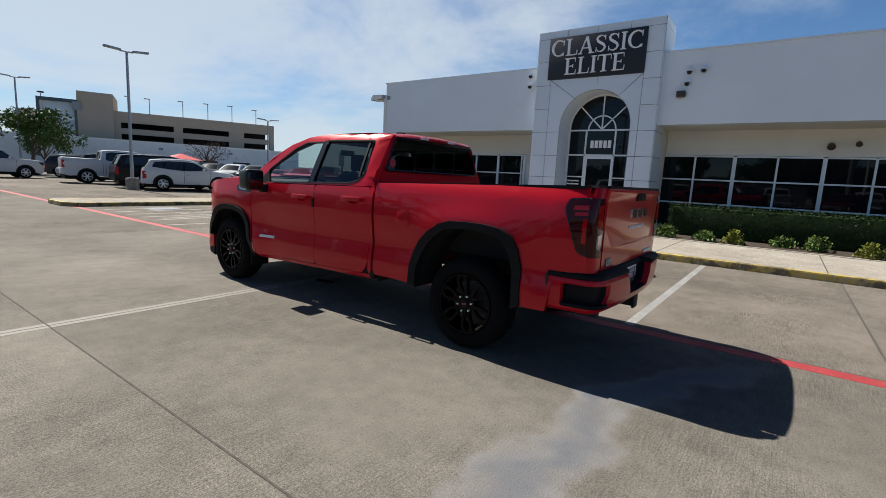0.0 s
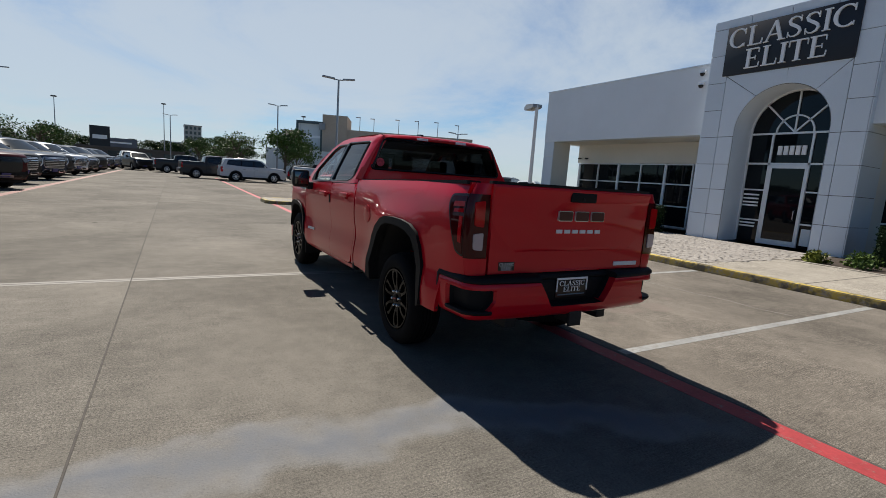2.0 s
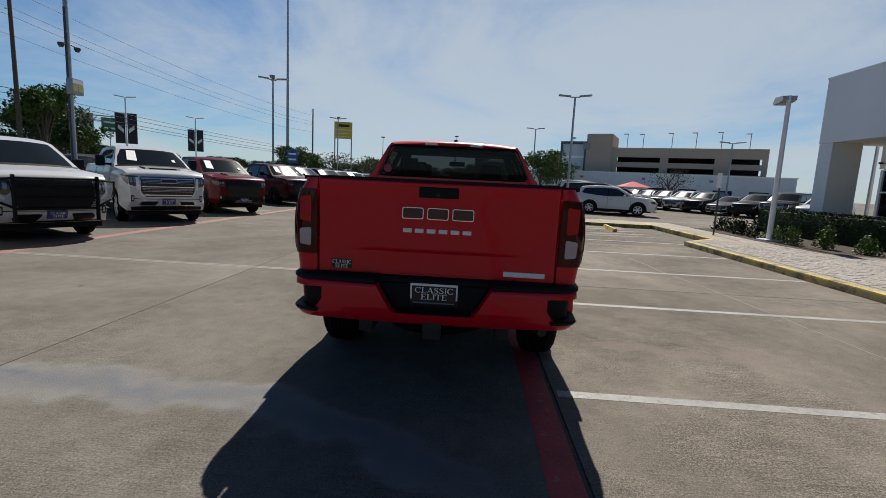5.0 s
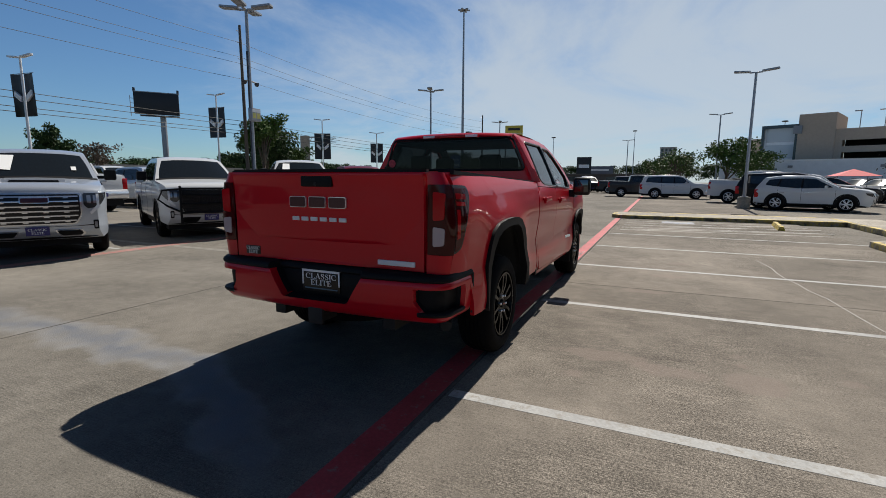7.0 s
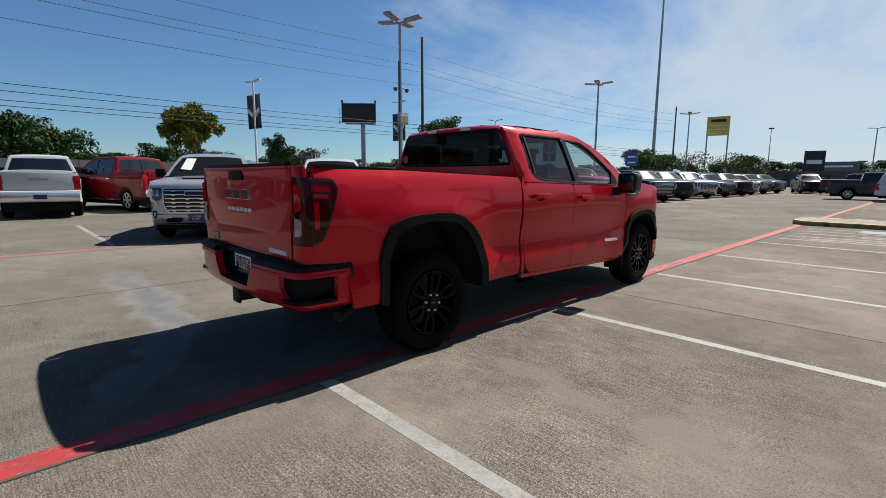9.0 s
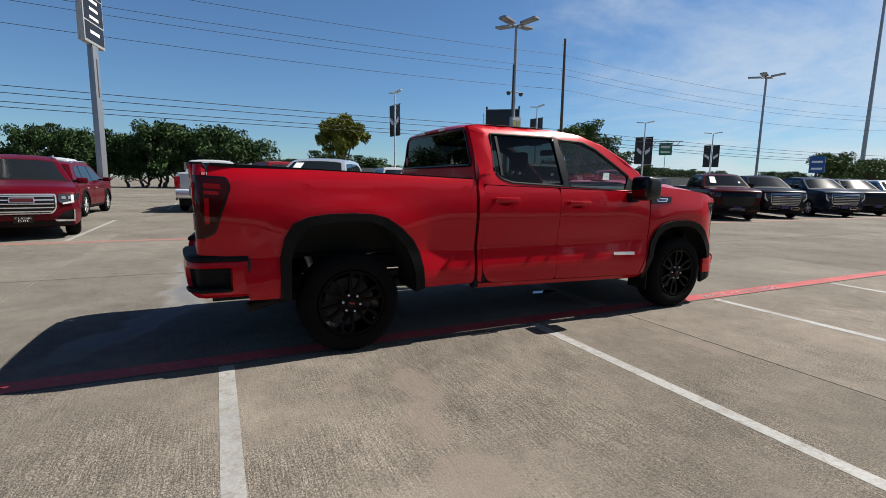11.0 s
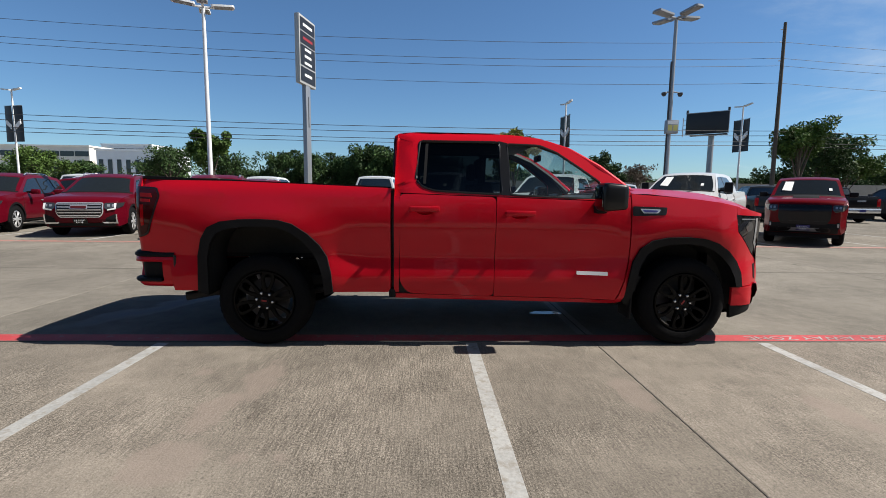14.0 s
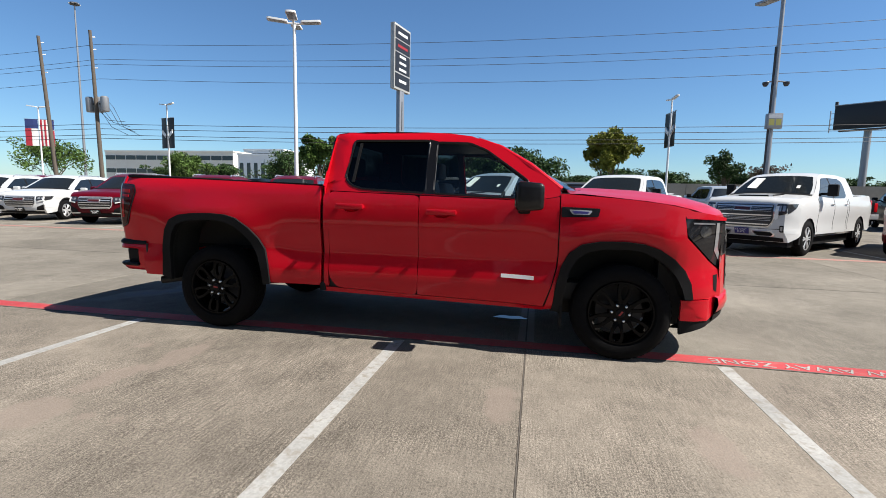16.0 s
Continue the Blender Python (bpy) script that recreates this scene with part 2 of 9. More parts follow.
    l.new(prev, mx.inputs["A"]); l.new(sp.outputs[0], mx.inputs["B"])
    prev = mx.outputs["Result"]
    if trail:
        # a water trail that dried across the lane
        sx = n.new("ShaderNodeSeparateXYZ"); l.new(geo.outputs["Position"], sx.inputs[0])
        tn = n.new("ShaderNodeTexNoise"); tn.inputs["Scale"].default_value, tn.inputs["Detail"].default_value = 1.6, 6.0
        l.new(geo.outputs["Position"], tn.inputs["Vector"])

        def math_node(op, a, bb):
            q = n.new("ShaderNodeMath"); q.operation = op
            for i, v in enumerate((a, bb)):
                if isinstance(v, (int, float)):
                    q.inputs[i].default_value = v
                else:
                    l.new(v, q.inputs[i])
            return q.outputs[0]

        wob = math_node("MULTIPLY", math_node("SUBTRACT", tn.outputs["Fac"], 0.5), 0.85)
        bend = n.new("ShaderNodeMapRange")
        bend.inputs["From Min"].default_value, bend.inputs["From Max"].default_value = 3.5, 5.0
        bend.inputs["To Min"].default_value, bend.inputs["To Max"].default_value = 0.75, -0.10
        l.new(sx.outputs["Y"], bend.inputs["Value"])
        dist = math_node("ABSOLUTE", math_node("ADD", math_node("ADD", sx.outputs["X"], bend.outputs[0]), wob), 0.0)
        band = n.new("ShaderNodeMapRange"); band.interpolation_type = "SMOOTHSTEP"
        band.inputs["From Min"].default_value, band.inputs["From Max"].default_value = 0.20, 0.0
        l.new(dist, band.inputs["Value"])
        ylo = n.new("ShaderNodeMapRange"); ylo.inputs["From Min"].default_value, ylo.inputs["From Max"].default_value = -0.8, 1.2
        l.new(sx.outputs["Y"], ylo.inputs["Value"])
        yhi = n.new("ShaderNodeMapRange"); yhi.inputs["From Min"].default_value, yhi.inputs["From Max"].default_value = 5.2, 4.6
        l.new(sx.outputs["Y"], yhi.inputs["Value"])
        msk = math_node("MULTIPLY", math_node("MULTIPLY", band.outputs[0], ylo.outputs[0]), yhi.outputs[0])
        ends = math_node("MULTIPLY", ylo.outputs[0], yhi.outputs[0])
        rim = n.new("ShaderNodeMapRange"); rim.interpolation_type = "SMOOTHSTEP"
        rim.inputs["From Min"].default_value, rim.inputs["From Max"].default_value = 0.30, 0.14
        l.new(dist, rim.inputs["Value"])
        for mk, amount, col in ((math_node("MULTIPLY", rim.outputs[0], ends), 0.60, (0.245, 0.245, 0.245, 1)), (msk, 0.75, (0.130, 0.138, 0.155, 1))):
            tn2 = n.new("ShaderNodeTexNoise"); tn2.inputs["Scale"].default_value, tn2.inputs["Detail"].default_value = 5.0, 6.0
            l.new(geo.outputs["Position"], tn2.inputs["Vector"])
            mk = math_node("MULTIPLY", math_node("MULTIPLY", mk, amount), math_node("MULTIPLY", tn2.outputs["Fac"], 1.8))
            mx = n.new("ShaderNodeMix"); mx.data_type = "RGBA"
            mx.inputs["B"].default_value = col
            l.new(prev, mx.inputs["A"]); l.new(mk, mx.inputs["Factor"])
            prev = mx.outputs["Result"]
        l.new(math_node("SUBTRACT", 0.92, math_node("MULTIPLY", mk, 0.28)), b.inputs["Roughness"])
    l.new(prev, b.inputs["Base Color"])
    bt = n.new("ShaderNodeTexNoise")
    bt.inputs["Scale"].default_value, bt.inputs["Detail"].default_value = 90.0, 4.0
    l.new(geo.outputs["Position"], bt.inputs["Vector"])
    bp = n.new("ShaderNodeBump")
    bp.inputs["Strength"].default_value, bp.inputs["Distance"].default_value = 0.7, 0.006
    l.new(bt.outputs["Fac"], bp.inputs["Height"]); l.new(bp.outputs[0], b.inputs["Normal"])
    return m


def worn_paint(name, color, wear=0.5, grime=False):
    """Road paint, worn through to the concrete in flecks."""
    m = mat(name, color, 0.7, vary=0.2, scale=45.0, big=0.25, big_scale=2.0)
    n, l = m.node_tree.nodes, m.node_tree.links
    b = n["Principled BSDF"]
    prev = b.inputs["Base Color"].links[0].from_socket
    geo = n.new("ShaderNodeNewGeometry")
    t = n.new("ShaderNodeTexNoise")
    t.inputs["Scale"].default_value, t.inputs["Detail"].default_value, t.inputs["Roughness"].default_value = 14.0, 8.0, 0.75
    l.new(geo.outputs["Position"], t.inputs["Vector"])
    r = n.new("ShaderNodeMapRange")
    r.inputs["From Min"].default_value, r.inputs["From Max"].default_value = wear - 0.06, wear + 0.08
    l.new(t.outputs["Fac"], r.inputs["Value"])
    mx = n.new("ShaderNodeMix"); mx.data_type = "RGBA"
    mx.inputs["A"].default_value = (0.215, 0.196, 0.168, 1)
    l.new(prev, mx.inputs["B"]); l.new(r.outputs[0], mx.inputs["Factor"])
    out = mx.outputs["Result"]
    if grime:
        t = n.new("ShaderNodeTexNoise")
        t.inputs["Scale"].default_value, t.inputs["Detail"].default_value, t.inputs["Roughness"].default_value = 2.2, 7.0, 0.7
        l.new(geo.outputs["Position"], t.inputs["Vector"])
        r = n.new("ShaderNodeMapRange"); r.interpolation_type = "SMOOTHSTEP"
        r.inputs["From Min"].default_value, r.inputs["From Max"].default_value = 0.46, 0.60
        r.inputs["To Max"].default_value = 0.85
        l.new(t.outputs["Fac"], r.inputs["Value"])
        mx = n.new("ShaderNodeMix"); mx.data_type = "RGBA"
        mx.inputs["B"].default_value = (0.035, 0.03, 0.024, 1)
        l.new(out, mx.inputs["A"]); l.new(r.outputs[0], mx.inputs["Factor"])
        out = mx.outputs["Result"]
    l.new(out, b.inputs["Base Color"])
    return m


def glass_mat(name, tint, ior=1.75):
    m = bpy.data.materials.new(name)
    m.use_nodes = True
    n, l = m.node_tree.nodes, m.node_tree.links
    b = n["Principled BSDF"]
    n.remove(b)
    tr = n.new("ShaderNodeBsdfTransparent"); tr.inputs[0].default_value = (*tint, 1)
    gl = n.new("ShaderNodeBsdfGlossy"); gl.inputs["Roughness"].default_value = 0.01
    lw = n.new("ShaderNodeLayerWeight"); lw.inputs["Blend"].default_value = 0.5
    pw = n.new("ShaderNodeMath"); pw.operation = "POWER"; pw.inputs[1].default_value = 4.5
    l.new(lw.outputs["Facing"], pw.inputs[0])
    fr = n.new("ShaderNodeMapRange"); fr.inputs["To Min"].default_value, fr.inputs["To Max"].default_value = ((ior - 1) / (ior + 1)) ** 2, 0.9
    l.new(pw.outputs[0], fr.inputs["Value"])
    mx = n.new("ShaderNodeMixShader")
    l.new(fr.outputs[0], mx.inputs[0]); l.new(tr.outputs[0], mx.inputs[1]); l.new(gl.outputs[0], mx.inputs[2])
    l.new(mx.outputs[0], n["Material Output"].inputs[0])
    return m


M_CONC = concrete_mat("parking_concrete", (0.186, 0.170, 0.146), 0.26, trail=True)
M_CONC2 = concrete_mat("weathered_concrete", (0.196, 0.173, 0.146), 0.32, streak=1.0)
M_JOINT = mat("joint_filler", (0.09, 0.08, 0.07), 0.95, vary=0.3, scale=20)
M_WALK = concrete_mat("sidewalk_concrete", (0.370, 0.336, 0.286), 0.12)
M_CURB = concrete_mat("curb_concrete", (0.302, 0.277, 0.235), 0.2)
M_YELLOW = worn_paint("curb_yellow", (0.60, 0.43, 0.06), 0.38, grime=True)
# darker, patchier yellow for the kerbs' steep faces
M_KERBFACE = worn_paint("curb_face_darker", (0.34, 0.25, 0.045), 0.46, grime=True)
M_WHITELINE = worn_paint("line_white", (0.33, 0.33, 0.32), 0.42)
M_LINEFAINT = worn_paint("line_white_faded", (0.42, 0.405, 0.375), 0.50)
M_RED = worn_paint("line_red", (0.42, 0.045, 0.05), 0.36)
M_REDFAINT = worn_paint("line_red_faded", (0.36, 0.12, 0.10), 0.47)
M_BLUE = worn_paint("marking_blue", (0.20, 0.30, 0.50), 0.52)
M_STUCCO = mat("stucco_white", (0.775, 0.82, 0.865), 0.9, vary=0.04, scale=60, bump=0.25, big=0.05, big_scale=0.5)
M_STUCCO2 = mat("stucco_cream", (0.78, 0.76, 0.70), 0.9, vary=0.04, scale=60, bump=0.25, big=0.05, big_scale=0.5)
M_TILEPANEL = mat("cladding_panel", (0.695, 0.755, 0.815), 0.45, vary=0.03, scale=30, big=0.05, rand=0.04)
M_PANELGAP = mat("panel_gap", (0.13, 0.13, 0.135), 0.8)
M_FRAME = mat("window_frame", (0.75, 0.76, 0.77), 0.35, metal=0.25)
M_DARKGLASS = mat("building_glass", (0.005, 0.007, 0.009), 0.02, spec=0.26)
M_SIGNBLACK = mat("sign_black", (0.012, 0.012, 0.016), 0.45, vary=0.1, scale=8)
M_LETTER = mat("letter_white", (0.85, 0.85, 0.85), 0.4)
M_GALV = mat("galvanised_steel", (0.30, 0.31, 0.33), 0.45, metal=0.6, vary=0.08, scale=15)
M_POLEWHITE = mat("pole_white", (0.70, 0.71, 0.72), 0.4, vary=0.05, scale=10)
M_DARKSTEEL = mat("dark_steel", (0.05, 0.05, 0.055), 0.5, metal=0.3)
M_LENS = mat("lamp_lens", (0.22, 0.23, 0.25), 0.25)
M_WOODPOLE = mat("weathered_pole", (0.10, 0.082, 0.066), 0.9, vary=0.3, scale=25, bump=0.6)
M_CABLE = mat("cable_black", (0.02, 0.02, 0.022), 0.7)
M_MULCH = mat("mulch", (0.06, 0.042, 0.03), 0.95, vary=0.5, scale=40, bump=1.0)
M_BARK = mat("bark", (0.11, 0.085, 0.065), 0.95, vary=0.35, scale=25, bump=0.8)
M_LEAF = mat("leaf_green", (0.075, 0.13, 0.03), 0.55, vary=0.45, scale=1.5, big=0.3, big_scale=0.5, spec=0.15)
M_LEAFDARK = mat("leaf_dark", (0.042, 0.080, 0.025), 0.6, vary=0.45, scale=1.2, big=0.35, big_scale=0.3, spec=0.15)
M_LEAFYEL = mat("leaf_yellow", (0.17, 0.185, 0.03), 0.6, vary=0.4, scale=1.5, spec=0.15)
M_HEDGE = mat("hedge_leaf", (0.017, 0.036, 0.010), 0.6, spec=0.12, vary=0.5, scale=6)
M_SHRUB = mat("shrub_leaf", (0.11, 0.17, 0.04), 0.5, vary=0.4, scale=6, spec=0.15)
M_TAN = mat("tan_precast", (0.42, 0.34, 0.27), 0.9, vary=0.06, scale=3, big=0.08, big_scale=0.1)
M_GREYWALL = mat("grey_wall", (0.68, 0.72, 0.76), 0.85, vary=0.06, scale=2, big=0.08, big_scale=0.1)
M_FARGLASS = mat("far_glass", (0.03, 0.04, 0.05), 0.12)
# near-black that puts the shade of interiors and openings into the colour
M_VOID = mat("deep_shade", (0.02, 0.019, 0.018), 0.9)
M_TYRE = mat("tyre_rubber", (0.006, 0.006, 0.0065), 0.85, vary=0.2, scale=30, bump=0.2, spec=0.1)
M_RIMBLACK = mat("rim_gloss_black", (0.003, 0.003, 0.0035), 0.22, spec=0.10)
M_RIMSILVER = mat("rim_silver", (0.66, 0.67, 0.69), 0.3, metal=0.55)
M_CHROME = mat("chrome", (0.80, 0.81, 0.83), 0.14, metal=0.72)
M_TRIMBLACK = mat("black_trim", (0.009, 0.009, 0.010), 0.6, vary=0.15, scale=80, spec=0.14)
M_GLOSSBLACK = mat("gloss_black", (0.006, 0.006, 0.007), 0.3, coat=0.15, spec=0.3)
M_SCREENGLASS = mat("windscreen_glass_dusty", (0.012, 0.015, 0.017), 0.09, spec=0.6)
M_CARGLASS = mat("car_glass_dark", (0.010, 0.013, 0.015), 0.02, spec=0.85)
M_BADGE = mat("badge_silver", (0.72, 0.72, 0.73), 0.3)
M_REDLENS = mat("tail_lens_red", (0.42, 0.006, 0.010), 0.06, spec=0.3)
M_WHITELENS = mat("lens_white", (0.75, 0.75, 0.75), 0.12, coat=0.6)
M_REVLENS = mat("reverse_lens_clear", (0.42, 0.34, 0.35), 0.12, coat=0.4)
M_HEADLENS = mat("head_lens", (0.30, 0.31, 0.33), 0.06, coat=1.0, metal=0.4)
M_SMOKERED = mat("smoked_red_lens", (0.05, 0.003, 0.004), 0.05, spec=0.25)
M_MIRROR = mat("mirror_glass", (0.10, 0.105, 0.11), 0.02, metal=1.0)
M_HEADGLASS = mat("headlamp_dark", (0.03, 0.032, 0.036), 0.06, coat=0.8)
M_GREYPLATE = mat("skid_grey", (0.25, 0.25, 0.26), 0.4, metal=0.5)
M_GUARDMESH = mat("guard_mesh", (0.012, 0.012, 0.013), 0.5, vary=0.5, scale=200, spec=0.3)
M_CAPRED = mat("cap_red", (0.30, 0.02, 0.02), 0.4)
M_BADGEDARK = mat("badge_dark_red", (0.055, 0.008, 0.008), 0.3)
M_PLATEBLUE = mat("plate_blue", (0.03, 0.03, 0.16), 0.4)
M_PAPER = mat("paper_white", (0.8, 0.8, 0.78), 0.6)


def car_paint(name, c, metal=0.0, rough=0.3):
    return mat(name, c, rough, metal=metal, coat=0.6 if max(c) > 0.3 else 0.2, spec=0.08, flake=0.12 if metal else 0.0)


P_WHITE = car_paint("paint_white", (0.54, 0.55, 0.56))
P_SILVER = car_paint("paint_silver", (0.46, 0.50, 0.56), 0.45)
P_MAROON = car_paint("paint_maroon", (0.11, 0.003, 0.006))
P_DKRED = car_paint("paint_deep_red", (0.052, 0.002, 0.004))
P_RED = car_paint("paint_dark_red", (0.20, 0.006, 0.010))
P_WINE = car_paint("paint_wine", (0.088, 0.002, 0.008))
P_BLACK = car_paint("paint_black", (0.010, 0.010, 0.012))
P_GREY = car_paint("paint_grey", (0.045, 0.047, 0.05), 0.2)
P_NAVY = car_paint("paint_navy", (0.012, 0.02, 0.04), 0.1)


# ---- mesh helpers ----
def mesh_ob(name, bm, material, parent=None, label="", smooth=35.0):
    """Links a bmesh as one mesh object, under a parent if given."""
    me = bpy.data.meshes.new(name)
    bm.normal_update()
    bm.to_mesh(me)
    bm.free()
    for mt in (material if isinstance(material, (list, tuple)) else [material]):
        me.materials.append(mt)
    if smooth:
        me.shade_smooth()
        me.set_sharp_from_angle(angle=radians(smooth))
    ob = new(name, me)
    if parent is not None:
        ob.parent = parent
    if label:
        ob["label"] = label
    return ob


def part(name, bm, material, parent, label="", smooth=35.0):
    return mesh_ob(name, bm, material, parent, label, smooth)


def thing(name, m, label, category, group="", kind=""):
    ob = new(name)
    ob.empty_display_size = 0.2
    ob.matrix_world = m
    return tagged(ob, label, category, group, kind)


def add_box(bm, x0, y0, z0, x1, y1, z1, bevel=0.0, seg=2):
    vs = [bm.verts.new(p) for p in ((x0, y0, z0), (x1, y0, z0), (x1, y1, z0), (x0, y1, z0),
                                    (x0, y0, z1), (x1, y0, z1), (x1, y1, z1), (x0, y1, z1))]
    fs = [bm.faces.new([vs[i] for i in q]) for q in ((3, 2, 1, 0), (4, 5, 6, 7), (0, 1, 5, 4), (1, 2, 6, 5), (2, 3, 7, 6), (3, 0, 4, 7))]
    if bevel:
        es = list({e for f in fs for e in f.edges})
        bmesh.ops.bevel(bm, geom=es, offset=bevel, segments=seg, profile=0.6, affect="EDGES")
    return vs


def box(*a, **k):
    bm = bmesh.new()
    add_box(bm, *a, **k)
    return bm


def add_tube(bm, pts, radii, sides=10, cap=True):
    """A round tube through pts, with a radius at each."""
    pts = [Vector(p) for p in pts]
    if not hasattr(radii, "__len__"):
        radii = [radii] * len(pts)
    rings = []
    for i, (p, r) in enumerate(zip(pts, radii)):
        d = (pts[min(i + 1, len(pts) - 1)] - pts[max(i - 1, 0)]).normalized()
        a = d.cross(Vector((0, 0, 1)) if abs(d.z) < 0.9 else Vector((1, 0, 0))).normalized()
        b = d.cross(a)
        rings.append([bm.verts.new(p + r * (math.cos(2 * math.pi * k / sides) * a + math.sin(2 * math.pi * k / sides) * b)) for k in range(sides)])
    for r0, r1 in zip(rings, rings[1:]):
        for k in range(sides):
            bm.faces.new((r0[k], r0[(k + 1) % sides], r1[(k + 1) % sides], r1[k]))
    if cap:
        bm.faces.new(rings[0][::-1])
        bm.faces.new(rings[-1])


def tube(*a, **k):
    bm = bmesh.new()
    add_tube(bm, *a, **k)
    bmesh.ops.recalc_face_normals(bm, faces=bm.faces)
    return bm


def add_lathe(bm, profile, sides=28, axis="y", centre=(0, 0, 0)):
    """Turns (radius, along) pairs round an axis through centre."""
    c = Vector(centre)
    rings = []
    for r, a in profile:
        ring = []
        for k in range(sides):
            t = 2 * math.pi * k / sides
            u, v = r * math.cos(t), r * math.sin(t)
            p = {"y": (u, a, v), "z": (u, v, a), "x": (a, u, v)}[axis]
            ring.append(bm.verts.new(c + Vector(p)))
        rings.append(ring)
    for r0, r1 in zip(rings, rings[1:]):
        for k in range(sides):
            bm.faces.new((r0[k], r0[(k + 1) % sides], r1[(k + 1) % sides], r1[k]))
    return rings


def lathe(profile, sides=28, axis="y", centre=(0, 0, 0)):
    bm = bmesh.new()
    rings = add_lathe(bm, profile, sides, axis, centre)
    for ring in (rings[0], rings[-1]):
        bm.faces.new(ring)
    bmesh.ops.recalc_face_normals(bm, faces=bm.faces)
    return bm


def grid_surface(bm, rows):
    """A quad sheet through rows of points. Returns the vertices."""
    vs = [[bm.verts.new(p) for p in row] for row in rows]
    for a, b in zip(vs, vs[1:]):
        for k in range(len(a) - 1):
            bm.faces.new((a[k], a[k + 1], b[k + 1], b[k]))
    return vs


def interp(x, table):
    if x <= table[0][0]:
        return table[0][1]
    for (x0, y0), (x1, y1) in zip(table, table[1:]):
        if x <= x1:
            return y0 + (y1 - y0) * (x - x0) / (x1 - x0)
    return table[-1][1]


def rounded(pts, r=0.03, n=3):
    """Rounds the corners of a closed outline."""
    out = []
    k = len(pts)
    for i in range(k):
        p0, p, p1 = Vector(pts[i - 1]), Vector(pts[i]), Vector(pts[(i + 1) % k])
        a, b = p0 - p, p1 - p
        d = min(r, a.length * 0.45, b.length * 0.45)
        s, e = p + a.normalized() * d, p + b.normalized() * d
        for j in range(n + 1):
            t = j / n
            q = s * (1 - t) ** 2 + p * 2 * t * (1 - t) + e * t ** 2
            out.append((q.x, q.y))
    return out


def filled(outer, holes=(), cuts=(0.12, 0.12), fixed_x=(), fixed_z=()):
    """A flat sheet in x and z inside an outline, with holes, cut into a fine mesh. Its y is 0."""
    bm = bmesh.new()
    es = []
    for loop in (outer, *holes):
        vs = [bm.verts.new((x, 0, z)) for x, z in loop]
        es += [bm.edges.new((a, b)) for a, b in zip(vs, vs[1:] + vs[:1])]
    bmesh.ops.triangle_fill(bm, use_beauty=True, use_dissolve=False, edges=es, normal=(0, -1, 0))
    xs, zs = [p[0] for p in outer], [p[1] for p in outer]

    def steps(lo, hi, d):
        k = max(1, int(round((hi - lo) / d)))
        return [lo + (hi - lo) * i / k for i in range(1, k)]

    for x in (*steps(min(xs), max(xs), cuts[0]), *fixed_x):
        bmesh.ops.bisect_plane(bm, geom=[*bm.verts, *bm.edges, *bm.faces], dist=1e-5, plane_co=(x, 0, 0), plane_no=(1, 0, 0))
    for z in (*steps(min(zs), max(zs), cuts[1]), *fixed_z):
        bmesh.ops.bisect_plane(bm, geom=[*bm.verts, *bm.edges, *bm.faces], dist=1e-5, plane_co=(0, 0, z), plane_no=(0, 0, 1))
    bmesh.ops.remove_doubles(bm, verts=bm.verts, dist=1e-5)
    return bm


def shell(bm, half, side, thick):
    """Lays a flat sheet on a side surface half(x, z) on the side +1 or -1 and gives it thickness inwards."""
    for v in bm.verts:
        v.co.y = side * half(v.co.x, v.co.z)
    bmesh.ops.recalc_face_normals(bm, faces=bm.faces)
    tot = sum((f.normal.y * f.calc_area() for f in bm.faces), 0.0)
    if tot * side < 0:
        bmesh.ops.reverse_faces(bm, faces=bm.faces)
    if thick:
        rim = [e for e in bm.edges if e.is_boundary]
        made = bmesh.ops.extrude_edge_only(bm, edges=rim)["geom"]
        for v in [g for g in made if isinstance(g, bmesh.types.BMVert)]:
            v.co.y -= side * thick
    return bm


def extrude_outline(outline, y0, y1, axis="y"):
    """A solid from a closed outline: axis y: outline in x, z; axis x: outline in y, z; axis z: outline in x, y."""
    bm = bmesh.new()

    def p(a, b, c):
        return {"y": (a, c, b), "x": (c, a, b), "z": (a, b, c)}[axis]
    lo = [bm.verts.new(p(a, b, y0)) for a, b in outline]
    hi = [bm.verts.new(p(a, b, y1)) for a, b in outline]
    k = len(lo)
    for i in range(k):
        bm.faces.new((lo[i], lo[(i + 1) % k], hi[(i + 1) % k], hi[i]))
    if k <= 4:
        bm.faces.new(lo), bm.faces.new(hi)
    else:
        for ring in (lo, hi):
            loop = [bm.edges.get((ring[i], ring[(i + 1) % k])) for i in range(k)]
            bmesh.ops.triangle_fill(bm, use_beauty=True, use_dissolve=False, edges=loop)
    bmesh.ops.recalc_face_normals(bm, faces=bm.faces)
    return bm


def text_bm(words, size, depth=0.01, bold=False):
    """Raised letters of the built-in font, centred, in the x-z plane facing -y."""
    cu = bpy.data.curves.new("letters", "FONT")
    cu.body, cu.size, cu.extrude, cu.align_x, cu.align_y = words, size, depth / 2, "CENTER", "CENTER"
    cu.resolution_u = 3
    if bold:
        cu.offset = size * 0.012
    ob = bpy.data.objects.new("letters", cu)
    scene.collection.objects.link(ob)
    me = bpy.data.meshes.new_from_object(ob.evaluated_get(bpy.context.evaluated_depsgraph_get()))
    bm = bmesh.new()
    bm.from_mesh(me)
    bmesh.ops.transform(bm, matrix=pose(0, 0, 0, 90), verts=bm.verts)
    bpy.data.objects.remove(ob)
    bpy.data.curves.remove(cu)
    bpy.data.meshes.remove(me)
    return bm


